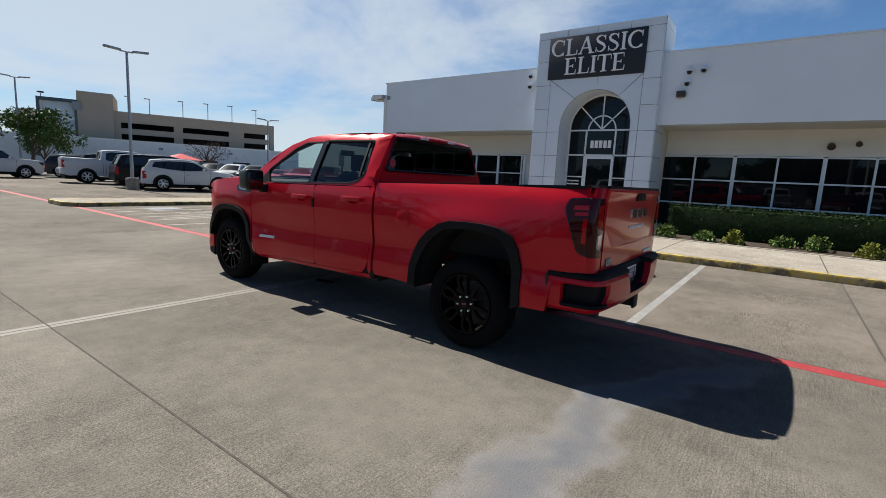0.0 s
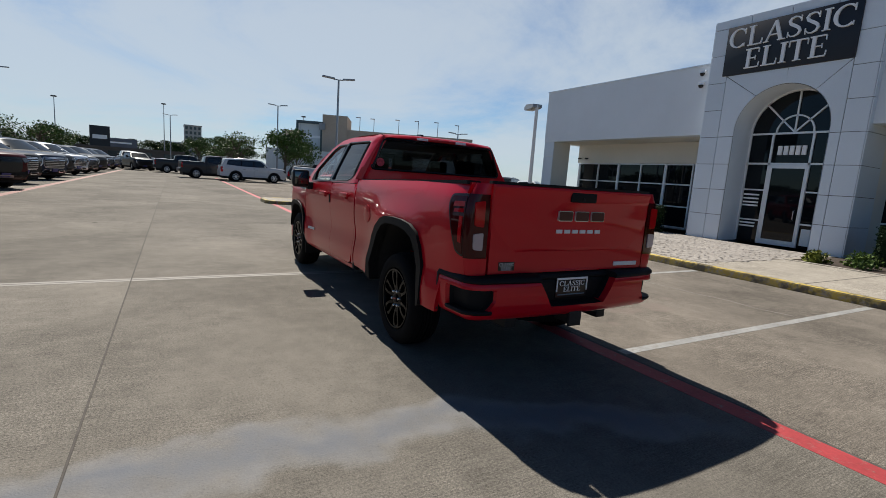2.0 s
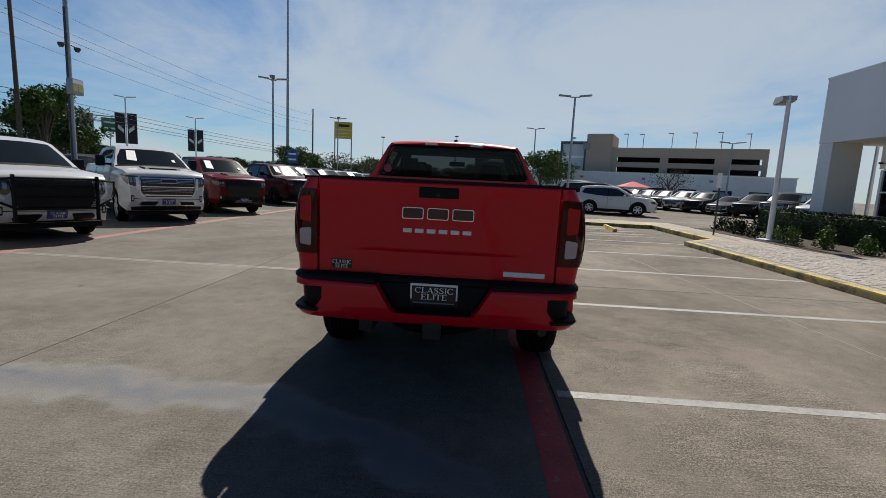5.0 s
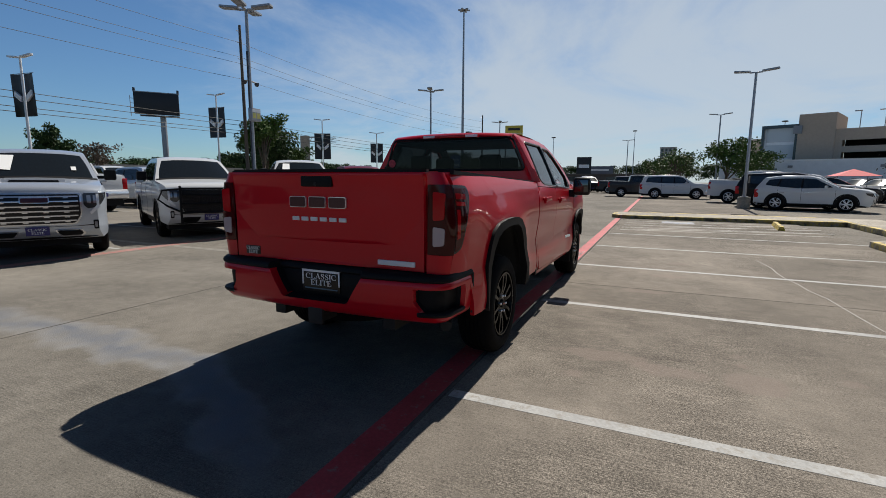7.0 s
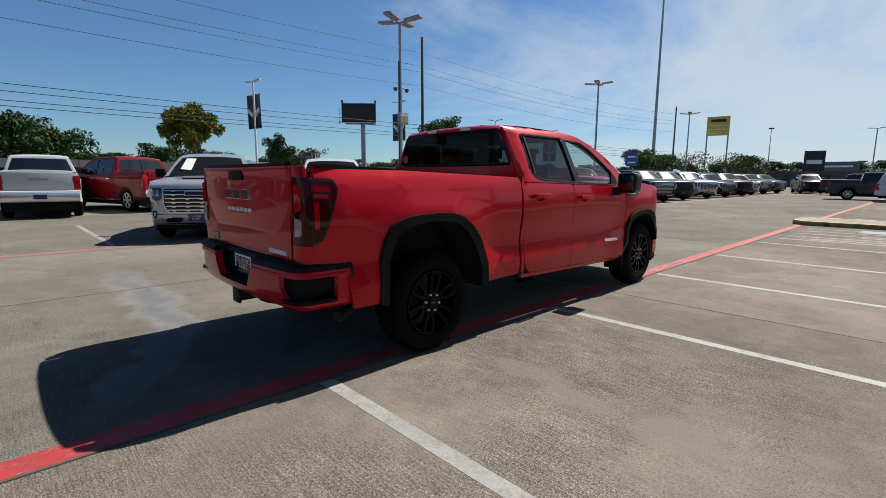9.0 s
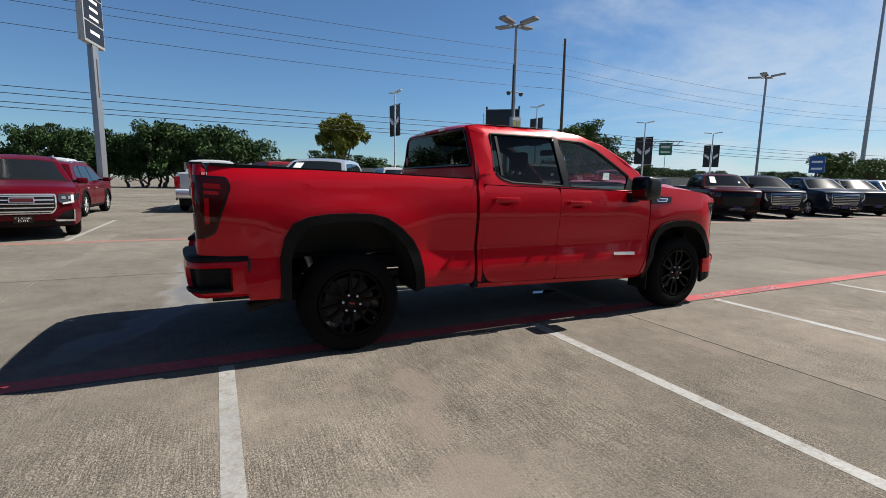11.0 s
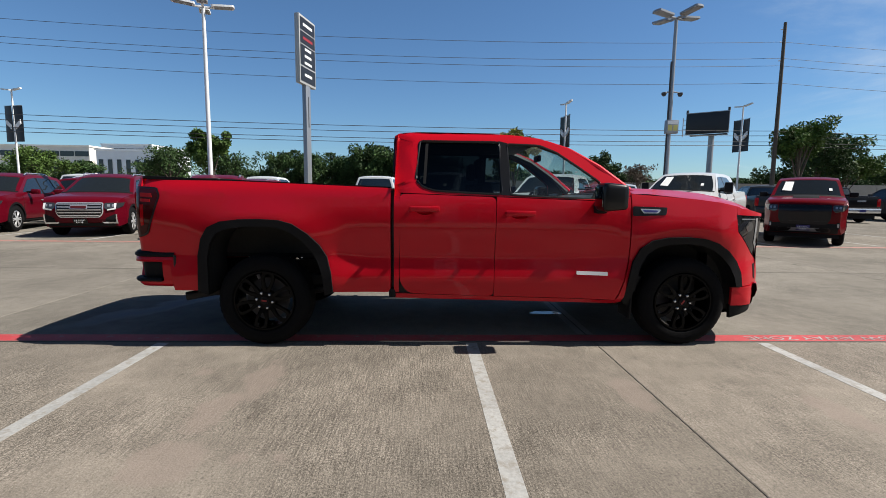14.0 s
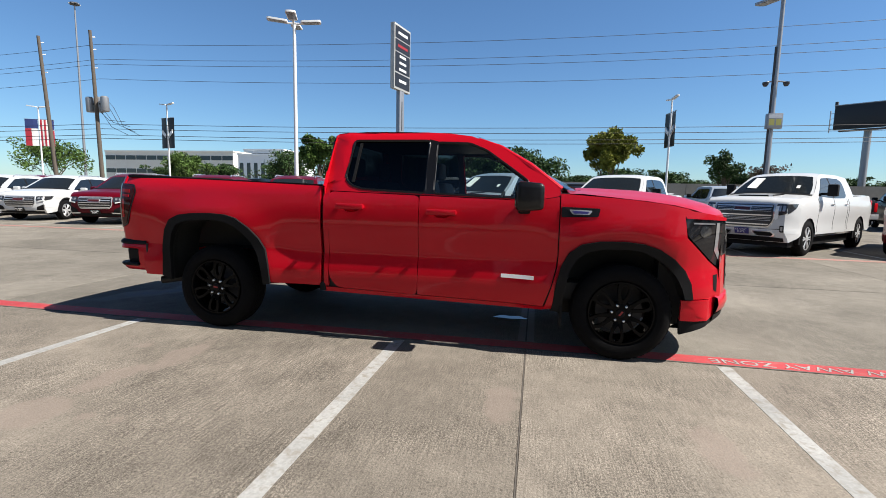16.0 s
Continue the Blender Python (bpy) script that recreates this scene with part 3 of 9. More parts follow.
def serif_strokes(ch):
    """Strokes of a roman capital in a cell one high: lists of (x, z, width), and the cell's width."""
    arc = lambda cx, cz, rx, rz, a0, a1, thick, thin: [(cx + rx * math.cos(t), cz + rz * math.sin(t), thin + (thick - thin) * abs(math.cos(t)) ** 1.5) for t in np.linspace(radians(a0), radians(a1), 22)]
    foot = lambda x, z, w: [(x - w, z, 0.05), (x + w, z, 0.05)]
    if ch == "C":
        return [arc(0.50, 0.5, 0.40, 0.47, 48, 312, 0.16, 0.055), [(0.79, 0.66, 0.035), (0.80, 0.97, 0.035)], [(0.79, 0.03, 0.03), (0.80, 0.22, 0.03)]], 0.92
    if ch == "L":
        return [[(0.22, 0.0, 0.15), (0.22, 1.0, 0.15)], foot(0.22, 0.975, 0.17), [(0.05, 0.027, 0.055), (0.72, 0.027, 0.055)], [(0.70, 0.03, 0.04), (0.74, 0.30, 0.03)]], 0.80
    if ch == "A":
        return [[(0.14, 0.0, 0.06), (0.50, 1.0, 0.06)], [(0.82, 0.0, 0.155), (0.50, 1.0, 0.155)], [(0.25, 0.34, 0.055), (0.70, 0.34, 0.055)], foot(0.14, 0.025, 0.13), foot(0.83, 0.025, 0.17)], 1.0
    if ch == "S":
        pts = [(0.60, 0.80), (0.50, 0.935), (0.36, 0.97), (0.20, 0.92), (0.13, 0.79), (0.19, 0.65), (0.36, 0.54), (0.54, 0.42), (0.62, 0.27), (0.55, 0.11), (0.38, 0.03), (0.22, 0.06), (0.11, 0.20)]
        wd = [0.04, 0.05, 0.055, 0.09, 0.12, 0.14, 0.15, 0.14, 0.12, 0.09, 0.055, 0.05, 0.04]
        return [[(x, z, w) for (x, z), w in zip(pts, wd)], [(0.61, 0.70, 0.03), (0.61, 0.98, 0.03)], [(0.10, 0.02, 0.03), (0.10, 0.30, 0.03)]], 0.74
    if ch == "I":
        return [[(0.21, 0.0, 0.15), (0.21, 1.0, 0.15)], foot(0.21, 0.975, 0.16), foot(0.21, 0.025, 0.16)], 0.42
    if ch == "E":
        return [[(0.22, 0.0, 0.15), (0.22, 1.0, 0.15)], [(0.05, 0.973, 0.055), (0.70, 0.973, 0.055)], [(0.05, 0.027, 0.055), (0.73, 0.027, 0.055)], [(0.22, 0.51, 0.05), (0.55, 0.51, 0.05)],
                [(0.69, 0.97, 0.035), (0.69, 0.76, 0.03)], [(0.72, 0.03, 0.035), (0.75, 0.28, 0.03)], [(0.55, 0.40, 0.03), (0.55, 0.62, 0.03)]], 0.82
    return [[(0.42, 0.0, 0.15), (0.42, 1.0, 0.15)], [(0.04, 0.973, 0.055), (0.80, 0.973, 0.055)], [(0.04, 0.97, 0.035), (0.03, 0.70, 0.03)], [(0.80, 0.97, 0.035), (0.81, 0.70, 0.03)], foot(0.42, 0.025, 0.17)], 0.84


def serif_text(words, width, height, depth):
    """Raised roman capitals, centred, in the x-z plane facing -y, scaled to width and height."""
    total = sum(serif_strokes(c)[1] for c in words)
    bm, x0 = bmesh.new(), -total / 2
    for c in words:
        strokes, w = serif_strokes(c)
        for i, st in enumerate(strokes):
            y0 = -depth * (0.5 - 0.03 * i)
            rings = []
            for k, (x, z, t) in enumerate(st):
                a, b = st[max(k - 1, 0)], st[min(k + 1, len(st) - 1)]
                d = Vector((b[0] - a[0], b[1] - a[1])).normalized()
                nx, nz = -d.y * t / 2, d.x * t / 2
                q = [((x0 + x + f * nx) * width / total, y, (z - 0.5 + f * nz) * height) for f, y in ((1, y0), (-1, y0), (-1, depth / 2), (1, depth / 2))]
                rings.append([bm.verts.new(p) for p in q])
            for r0, r1 in zip(rings, rings[1:]):
                for k in range(4):
                    bm.faces.new((r0[k], r0[(k + 1) % 4], r1[(k + 1) % 4], r1[k]))
            bm.faces.new(rings[0][::-1]), bm.faces.new(rings[-1])
        x0 += w
    bmesh.ops.recalc_face_normals(bm, faces=bm.faces)
    return bm


def moved(bm, m):
    bmesh.ops.transform(bm, matrix=m, verts=bm.verts)
    return bm


# ---- ground ----
GZ = -0.03
bm = bmesh.new()
R = 900.0
vs = [bm.verts.new(p) for p in ((-R, -R, GZ), (R, -R, GZ), (R, R, GZ), (-R, R, GZ))]
bm.faces.new(vs)
ground = tagged(mesh_ob("ground", bm, M_CONC, smooth=0), "worn grey-beige concrete ground reaching the horizon", "ground", kind="structure")

lot = thing("pavement", pose(0, 0, 0), "jointed concrete parking lot paving with stains", "pavement", kind="structure")
SLAB_X = [-5.03 + 6.07 * k for k in range(-9, 7)]
SLAB_Y = [-30.5, -26.5, -22.5, -18.5, -14.5, -10.5, -6.5, -2.52, 1.48, 5.49, 11.05]


def slab_mesh(w, d, material):
    bm = box(-w / 2, -d / 2, -0.12, w / 2, d / 2, 0.0, bevel=0.004, seg=1)
    me = bpy.data.meshes.new("concrete_slab")
    bm.to_mesh(me)
    bm.free()
    me.materials.append(material)
    return me


slab_cache = {}


def lay_slabs():
    for x0, x1 in zip(SLAB_X, SLAB_X[1:]):
        for y0, y1 in zip(SLAB_Y, SLAB_Y[1:]):
            w, d = round(x1 - x0 - 0.007, 3), round(y1 - y0 - 0.007, 3)
            mt = M_CONC2 if y0 > 5 else M_CONC
            if (w, d, mt.name) not in slab_cache:
                slab_cache[(w, d, mt.name)] = slab_mesh(w, d, mt)
            me = slab_cache[(w, d, mt.name)]
            ob = new("concrete_slab", me)
            ob.parent = lot
            ob.location = ((x0 + x1) / 2, (y0 + y1) / 2, 0)
    # the paving beyond, towards the building's north and the far lots
    bed = mesh_ob("joint_bed", box(SLAB_X[0], SLAB_Y[0], -0.024, SLAB_X[-1], SLAB_Y[-1], -0.012), M_JOINT, lot, smooth=0)


def flat_strip(name, pts, material, parent, z=0.004, label=""):
    """A thin painted strip from a closed outline on the ground."""
    bm = extrude_outline(pts, z * 0.4 - 0.006, z * 0.4, axis="z")
    return part(name, bm, material, parent, label, smooth=0)


def line(a, b, w):
    a, b = Vector(a), Vector(b)
    n = (b - a).normalized()
    n = Vector((-n.y, n.x)) * w / 2
    return [tuple(a + n), tuple(b + n), tuple(b - n), tuple(a - n)]


paint_red = thing("fire_lane_line", pose(0, 0, 0), "painted red fire lane line worn on concrete", "road marking", kind="structure")
flat_strip("red_stripe", line((-48, 5.375), (14, 5.375), 0.20), M_RED, paint_red)
paint_red2 = thing("fire_lane_line", pose(0, 0, 0), "faded thin red fire lane line on concrete", "road marking", kind="structure")
flat_strip("red_stripe", line((-60, -2.8), (24, -2.8), 0.27), M_REDFAINT, paint_red2)
words = text_bm("TOW AWAY ZONE", 0.145, 0.003)
bmesh.ops.transform(words, matrix=Matrix.Translation((-7.35, 5.375, 0.0030)) @ pose(0, 0, 0, -90) @ Matrix.Diagonal((1.25, 1, 1, 1)), verts=words.verts)
part("stencil_letters", words, M_WHITELINE, paint_red, "white stencilled letters", smooth=0)

flat_strip("edge_crack", line((-30, 5.474), (14, 5.474), 0.022), M_JOINT, paint_red, 0.0045)
seals = thing("joint_seals", pose(0, 0, 0), "dark joint seals and a pale hairline crack in the concrete", "road marking", kind="structure")
M_CHALK = worn_paint("joint_dust", (0.25, 0.24, 0.22), 0.56)
for x, y0, y1, w in ((-5.03, -12.0, 5.25, 0.014), (1.04, 5.6, 11.0, 0.024)):
    if x < 0:
        flat_strip("joint_dust", line((x, y0), (x, y1), 0.15), M_CHALK, seals, 0.0032)
    flat_strip("joint_seal", line((x, y0), (x, y1), w), M_JOINT, seals, 0.0046)
flat_strip("joint_seal", line((-30.0, 1.48), (14.0, 1.48), 0.012), M_JOINT, seals, 0.0046)
flat_strip("joint_seal", line((-5.03, 5.6), (-5.03, 11.0), 0.007), M_JOINT, seals, 0.0046)
rc = random.Random(12)
ck = [(-8.4 + 0.42 * k, 8.42 + 0.033 * k + rc.uniform(-0.05, 0.05)) for k in range(18)]
for p, q in zip(ck, ck[1:]):
    flat_strip("hairline_crack", line(p, q, 0.022), M_CHALK, seals, 0.0036)
stalls = thing("stall_lines", pose(0, 0, 0), "worn white parking stall lines on concrete", "road marking", kind="structure")
for x, y1 in ((-1.12, 10.98), (-3.88, 10.98), (-6.62, 10.98), (-9.25, 10.98), (-12.0, 12.2)):
    flat_strip("stall_stripe", line((x, 5.52), (x, y1), 0.105), M_WHITELINE, stalls)
for x in (-22.6, -19.5, -16.4, -13.35, -10.3, -7.3, -4.25, -1.25, 1.8, 5.6, 8.7, 11.8, 14.9):
    flat_strip("stall_stripe", line((x, -3.15), (x, -8.6), 0.11), M_WHITELINE, stalls)
    flat_strip("stall_stripe", line((x - 1, -14.0), (x - 1, -19.5), 0.11), M_WHITELINE, stalls)
for k in range(5):
    x = -13.2 - k * 0.85
    flat_strip("hatch_stripe", line((x, 5.75), (x - 0.55, 11.0), 0.09), M_LINEFAINT, stalls)
for k in range(3):
    flat_strip("hatch_stripe", line((-13.5 - k * 1.2, 6.1 + k), (-14.6 - k * 1.1, 11.2), 0.09), M_LINEFAINT, stalls)
flat_strip("blue_panel", [(-17.0, 6.9), (-16.2, 6.9), (-16.2, 7.9), (-17.0, 7.9)], M_BLUE, stalls, 0.0035, "faded blue accessible parking marking")

# ---- kerbs, island, sidewalk ----
WZ = 0.13


def raised(name, outline, material, label, category, kerb_edges=(), yellow=True):
    ob = thing(name, pose(0, 0, 0), label, category, kind="structure")
    part("slab_top", extrude_outline(outline, -0.1, WZ, axis="z"), material, ob, smooth=0)
    for a, b in kerb_edges:
        a, b = Vector(a), Vector(b)
        d = (b - a).normalized()
        n = Vector((d.y, -d.x))
        L = (b - a).length
        k = max(1, int(L / 3.05))
        for i in range(k):
            p, q = a + d * (L * i / k + 0.004), a + d * (L * (i + 1) / k - 0.004)
            o = [p + n * 0.004, q + n * 0.004, q - n * 0.15, p - n * 0.15]
            bm = extrude_outline([tuple(v) for v in o], -0.08, WZ + 0.006, axis="z")
            top = [e for e in bm.edges if all(v.co.z > WZ for v in e.verts)]
            bmesh.ops.bevel(bm, geom=top, offset=0.025, segments=2, profile=0.5, affect="EDGES")
            bm.normal_update()
            # steep faces take the darker yellow, the top the brighter one
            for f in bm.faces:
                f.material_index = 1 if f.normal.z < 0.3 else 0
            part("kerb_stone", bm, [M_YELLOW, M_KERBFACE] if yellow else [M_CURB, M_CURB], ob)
    return ob


raised("sidewalk", [(-11.7, 11.05), (26, 11.05), (26, 14.55), (-3.9, 14.55), (-3.9, 14.9), (-9.6, 14.9), (-9.8, 13.85), (-19.8, 13.85), (-19.8, 12.4), (-13.0, 12.4), (-12.1, 11.5)], M_WALK,
       "pale concrete sidewalk with yellow-painted kerb before the showroom", "sidewalk",
       [((-11.6, 11.05), (26, 11.05)), ((-12.9, 12.4), (-12.05, 11.45)), ((-19.7, 12.4), (-13.0, 12.4))])
raised("kerb_island", [(-19.9, 5.35), (-19.4, 5.1), (-18.2, 5.1), (-17.75, 5.45), (-17.75, 12.5), (-19.9, 12.5)], M_WALK,
       "raised concrete traffic island with worn kerb", "traffic island",
       [((-17.75, 5.5), (-17.75, 12.5)), ((-18.2, 5.1), (-17.75, 5.45)), ((-19.4, 5.1), (-18.2, 5.1)), ((-19.9, 12.5), (-19.9, 5.4))])
# stamped paving before the doors
stamped = thing("entrance_paving", pose(0, 0, 0), "stamped tan concrete paving before the showroom doors", "paving", kind="structure")
M_STAMPBED = mat("stamped_joint", (0.22, 0.195, 0.165), 0.95, vary=0.3, scale=30)
M_STAMP = mat("stamped_concrete", (0.37, 0.335, 0.30), 0.85, vary=0.2, scale=18, big=0.2, big_scale=1.5, bump=0.5, rand=0.12)
part("paving_bed", box(-11.6, 11.36, 0.0, -3.95, 17.0, WZ + 0.004), M_STAMPBED, stamped, smooth=0)
def lay_stones():
    """Irregular stamped stones in running rows before the doors."""
    rs = random.Random(41)
    shapes = []
    for k in range(12):
        w, d = rs.uniform(0.13, 0.25), 0.128
        o = [(-w / 2, -d / 2 + rs.uniform(0, 0.02)), (rs.uniform(-0.03, 0.03), -d / 2 - rs.uniform(-0.01, 0.01)), (w / 2, -d / 2 + rs.uniform(0, 0.02)), (w / 2, d / 2 - rs.uniform(0, 0.02)), (rs.uniform(-0.03, 0.03), d / 2 + rs.uniform(-0.01, 0.01)), (-w / 2, d / 2 - rs.uniform(0, 0.02))]
        h = rs.uniform(0.005, 0.012)
        vs = [(x, y, 0) for x, y in o] + [(x * 0.9, y * 0.86, h) for x, y in o] + [(0, 0, h + 0.002)]
        fs = [(i, (i + 1) % 6, 6 + (i + 1) % 6, 6 + i) for i in range(6)] + [(6 + i, 6 + (i + 1) % 6, 12) for i in range(6)]
        me = bpy.data.meshes.new("paving_stone")
        me.from_pydata(vs, [], fs)
        me.materials.append(M_STAMP)
        shapes.append((w, me, vs, fs))
    allv, allf = [], []
    made = 0
    y, row = 11.44, 0
    while y < 16.95:
        x = -11.55 + (row % 2) * 0.09
        while x < -4.08:
            w, me, vs, fs = shapes[rs.randrange(12)]
            m = pose(x + w / 2, y + rs.uniform(-0.01, 0.01), WZ + 0.003, rs.uniform(-1.2, 1.2), rs.uniform(-1.2, 1.2), rs.choice((0, 180)) + rs.uniform(-6, 6))
            x += w + 0.010
            if y > 13.85 and x < -9.6 + 0.7 * (y - 13.85) * 0.5:
                continue
            if made < 300 and -9.0 < x < -4.0:
                st = new("paving_stone", me)
                st.parent = stamped
                st.matrix_basis = m
                made += 1
            else:
                n0 = len(allv)
                allv += [tuple(m @ Vector(v)) for v in vs]
                allf += [tuple(i + n0 for i in f) for f in fs]
        y += 0.138
        row += 1
    me = bpy.data.meshes.new("paving_stones")
    me.from_pydata(allv, [], allf)
    me.materials.append(M_STAMP)
    ob = new("paving_stones", me)
    ob.parent = stamped
    tagged(ob, "stamped stones further in", kind="stuff")


walk_joints = thing("walk_joints", pose(0, 0, 0), "thin dark control joints and a pale edging of the sidewalk", "trim", kind="structure")
for x in (-2.1, 0.85, 3.4, 6.4, 9.4):
    part("control_joint", extrude_outline(line((x, 11.22), (x, 14.5), 0.02), WZ, WZ + 0.002, "z"), M_JOINT, walk_joints, smooth=0)
part("walk_edging", box(-3.95, 14.5, 0.0, 26, 14.62, WZ + 0.018, bevel=0.008), M_WALK, walk_joints, "pale concrete edging along the planting bed")
part("walk_edging", box(-3.955, 14.62, 0.0, -3.84, 17.0, WZ + 0.018, bevel=0.008), M_WALK, walk_joints)


wheel_stop = tagged(mesh_ob("wheel_stop", extrude_outline([(-0.09, 0), (0.09, 0), (0.05, 0.12), (-0.05, 0.12)], -1.05, 1.05, "y"), M_YELLOW),
                    "worn yellow concrete wheel stop on the lot", "wheel stop")
wheel_stop.location = (-16.1, 10.2, 0.0)
wheel_stop.rotation_euler = (0, 0, radians(84))


# ---- showroom building ----
showroom = thing("showroom_wall", pose(0, 0, 0), "white stucco showroom facade with deep overhanging fascia", "building", kind="structure")
part("fascia_panel", box(-16.0, 17.3, 3.50, -8.1, 17.75, 5.74), M_STUCCO, showroom, smooth=0)
part("fascia_panel", box(-3.76, 17.3, 3.58, 30, 17.75, 5.84), M_STUCCO, showroom, smooth=0)
part("fascia_panel", box(-16.0, 17.76, 3.50, -15.6, 40, 5.74), M_STUCCO, showroom, smooth=0)
part("soffit", box(-15.59, 17.76, 3.50, -8.1, 19.2, 3.62), M_STUCCO2, showroom, smooth=0)
part("soffit", box(-3.76, 17.76, 3.58, 30, 19.2, 3.70), M_STUCCO2, showroom, smooth=0)
part("roof", box(-15.59, 17.76, 5.30, 30, 40, 5.5), M_GREYWALL, showroom, smooth=0)
part("parapet_cap", box(-16.03, 17.27, 5.742, -8.1, 17.78, 5.79), M_FRAME, showroom, smooth=0)
part("parapet_cap", box(-3.76, 17.27, 5.842, 30, 17.78, 5.89), M_FRAME, showroom, smooth=0)
part("wall_panel", box(-15.6, 19.2, 0.0, -8.1, 19.45, 0.16), M_STUCCO2, showroom, smooth=0)
part("wall_panel", box(-15.6, 19.2, 2.68, -8.1, 19.45, 3.9), M_STUCCO2, showroom, smooth=0)
part("wall_panel", box(-3.76, 19.2, 2.74, 30, 19.45, 3.9), M_STUCCO2, showroom, smooth=0)
part("wall_panel", box(-3.76, 19.2, 0.0, 30, 19.45, 0.16), M_STUCCO2, showroom, smooth=0)
part("wall_panel", box(-9.4, 19.2, 0.16, -8.1, 19.45, 2.68), M_STUCCO2, showroom, smooth=0)
# room behind the glass, its darkness painted on rather than lit
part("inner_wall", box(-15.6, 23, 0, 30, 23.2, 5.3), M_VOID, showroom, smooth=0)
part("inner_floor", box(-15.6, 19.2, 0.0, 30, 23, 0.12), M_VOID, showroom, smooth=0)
part("side_wall", box(-15.6, 19.46, 0.0, -15.4, 40, 3.9), M_STUCCO2, showroom, smooth=0)
# corner pier
pier = thing("corner_pier", pose(0, 0, 0), "white panel-clad corner pier under the showroom fascia", "pier", kind="structure")
part("pier_core", box(-15.96, 17.34, 0.0, -15.36, 18.34, 3.50), M_STUCCO2, pier, smooth=0)
for k in range(5):
    z0, z1 = 0.13 + k * 0.674, 0.13 + (k + 1) * 0.674 - 0.012
    part("cladding_panel", box(-15.98, 17.31, z0, -15.345, 17.335, z1), M_TILEPANEL, pier, smooth=0)
    part("cladding_panel", box(-15.985, 17.34, z0, -15.965, 18.34, z1), M_TILEPANEL, pier, smooth=0)
for dx in (0.12, 0.55):
    cam_b = thing("wall_camera", pose(-15.45 + dx, 19.18, 2.86), "small dark security camera on the cream wall", "camera")
    part("bracket", tube([(0, 0.01, 0), (0, -0.12, 0.02)], 0.012, 6), M_DARKSTEEL, cam_b)
    part("camera_body", box(-0.035, -0.24, -0.03, 0.035, -0.11, 0.04, bevel=0.012), M_DARKSTEEL, cam_b)

# window ranges
def window_range(name, x0, xs, z0, z1, rail, y, label):
    win = thing(name, pose(0, 0, 0), label, "window", kind="structure")
    for i, (a, b) in enumerate(zip(xs, xs[1:])):
        for za, zb in ((z0, rail[0]), *zip(rail, (*rail[1:], z1))):
            pn = part("pane", box(a + 0.03, y + 0.06, za + 0.025, b - 0.03, y + 0.075, zb - 0.025), M_DARKGLASS, win, smooth=0)
    for i, x in enumerate(xs):
        w = 0.055 if i % 2 == 0 else 0.03
        part("mullion", box(x - w, y, z0, x + w, y + 0.12, z1), M_FRAME, win, smooth=0)
    for z in (z0, *rail, z1):
        for a, b, i in zip(xs, xs[1:], range(99)):
            wa, wb = (0.055 if i % 2 == 0 else 0.03), (0.055 if i % 2 else 0.03)
            part("transom", box(a + wa, y + 0.012, z - 0.025, b - wb, y + 0.11, z + 0.025), M_FRAME, win, smooth=0)
    return win


window_range("window_1", 0, [-15.4 + 1.17 * k for k in range(6)] + [-9.42], 0.19, 2.64, (1.0, 1.86), 19.14, "dark reflective showroom windows with pale aluminium frames")
window_range("window_2", 0, [-3.96 + 1.2 * k for k in range(0, 19)], 0.19, 2.70, (1.06, 1.89), 19.14, "dark reflective showroom windows with pale aluminium frames")

# portal with arch
PX0, PX1, PY, PZ1 = -8.12, -3.76, 17.1, 6.95
AX, AR, AS = -5.81, 1.26, 3.55
portal = thing("entrance_portal", pose(0, 0, 0), "tall panel-clad entrance portal with a deep arch", "portal", kind="structure")
arch = [(AX + AR * math.cos(t), AS + AR * math.sin(t)) for t in np.linspace(math.pi, 0, 25)]
outer = [(PX0, 0.05), (PX0, PZ1), (PX1, PZ1), (PX1, 0.05), (AX + AR, 0.05)] + arch[::-1] + [(AX - AR, 0.05)]
part("portal_core", extrude_outline(outer, PY + 0.03, 18.35), M_PANELGAP, portal, smooth=50)
arch_skin = bmesh.new()
prof = [(AX - AR + 0.012, 0.13)] + [(AX + (AR - 0.012) * math.cos(t), AS + (AR - 0.012) * math.sin(t)) for t in np.linspace(math.pi, 0, 25)] + [(AX + AR - 0.012, 0.13)]
grid_surface(arch_skin, [[(x, PY + 0.01, z) for x, z in prof], [(x, 18.1, z) for x, z in prof]])
part("arch_soffit", arch_skin, M_TILEPANEL, portal, "pale rendered arch soffit", smooth=60)


def clad(outline, y=PY):
    part("cladding_panel", extrude_outline(outline, y, y + 0.028), M_TILEPANEL, portal, smooth=0)


g = 0.008
col_l, col_r = (-8.12, -7.55), (-4.30, -3.76)
rows_z = [0.13, 0.93, 1.73, 2.53, 3.38, 4.22, 5.06, 5.90]
for xa, xb, xi in ((col_l[0], col_l[1], AX - AR), (col_r[0], col_r[1], AX + AR)):
    for za, zb in zip(rows_z, rows_z[1:]):
        clad([(xa + g, za + g), (xb - g, za + g), (xb - g, zb - g), (xa + g, zb - g)])
    for za, zb in zip(rows_z[:4], rows_z[1:5]):
        lo, hi = (xb, xi) if xi > xb else (xi, xa)
        if hi - lo > 0.08:
            clad([(lo + g, za + g), (hi - g, za + g), (hi - g, zb - g), (lo + g, zb - g)])
    clad([(xa + g, 5.90 + g), (xb - g, 5.90 + g), (xb - g, 6.70 - g), (xa + g, 6.70 - g)])
for k in range(4):
    xa, xb = -8.12 + k * 1.09, -8.12 + (k + 1) * 1.09
    clad([(xa + g, 6.70 + g), (xb - g, 6.70 + g), (xb - g, 6.95), (xa + g, 6.95)])
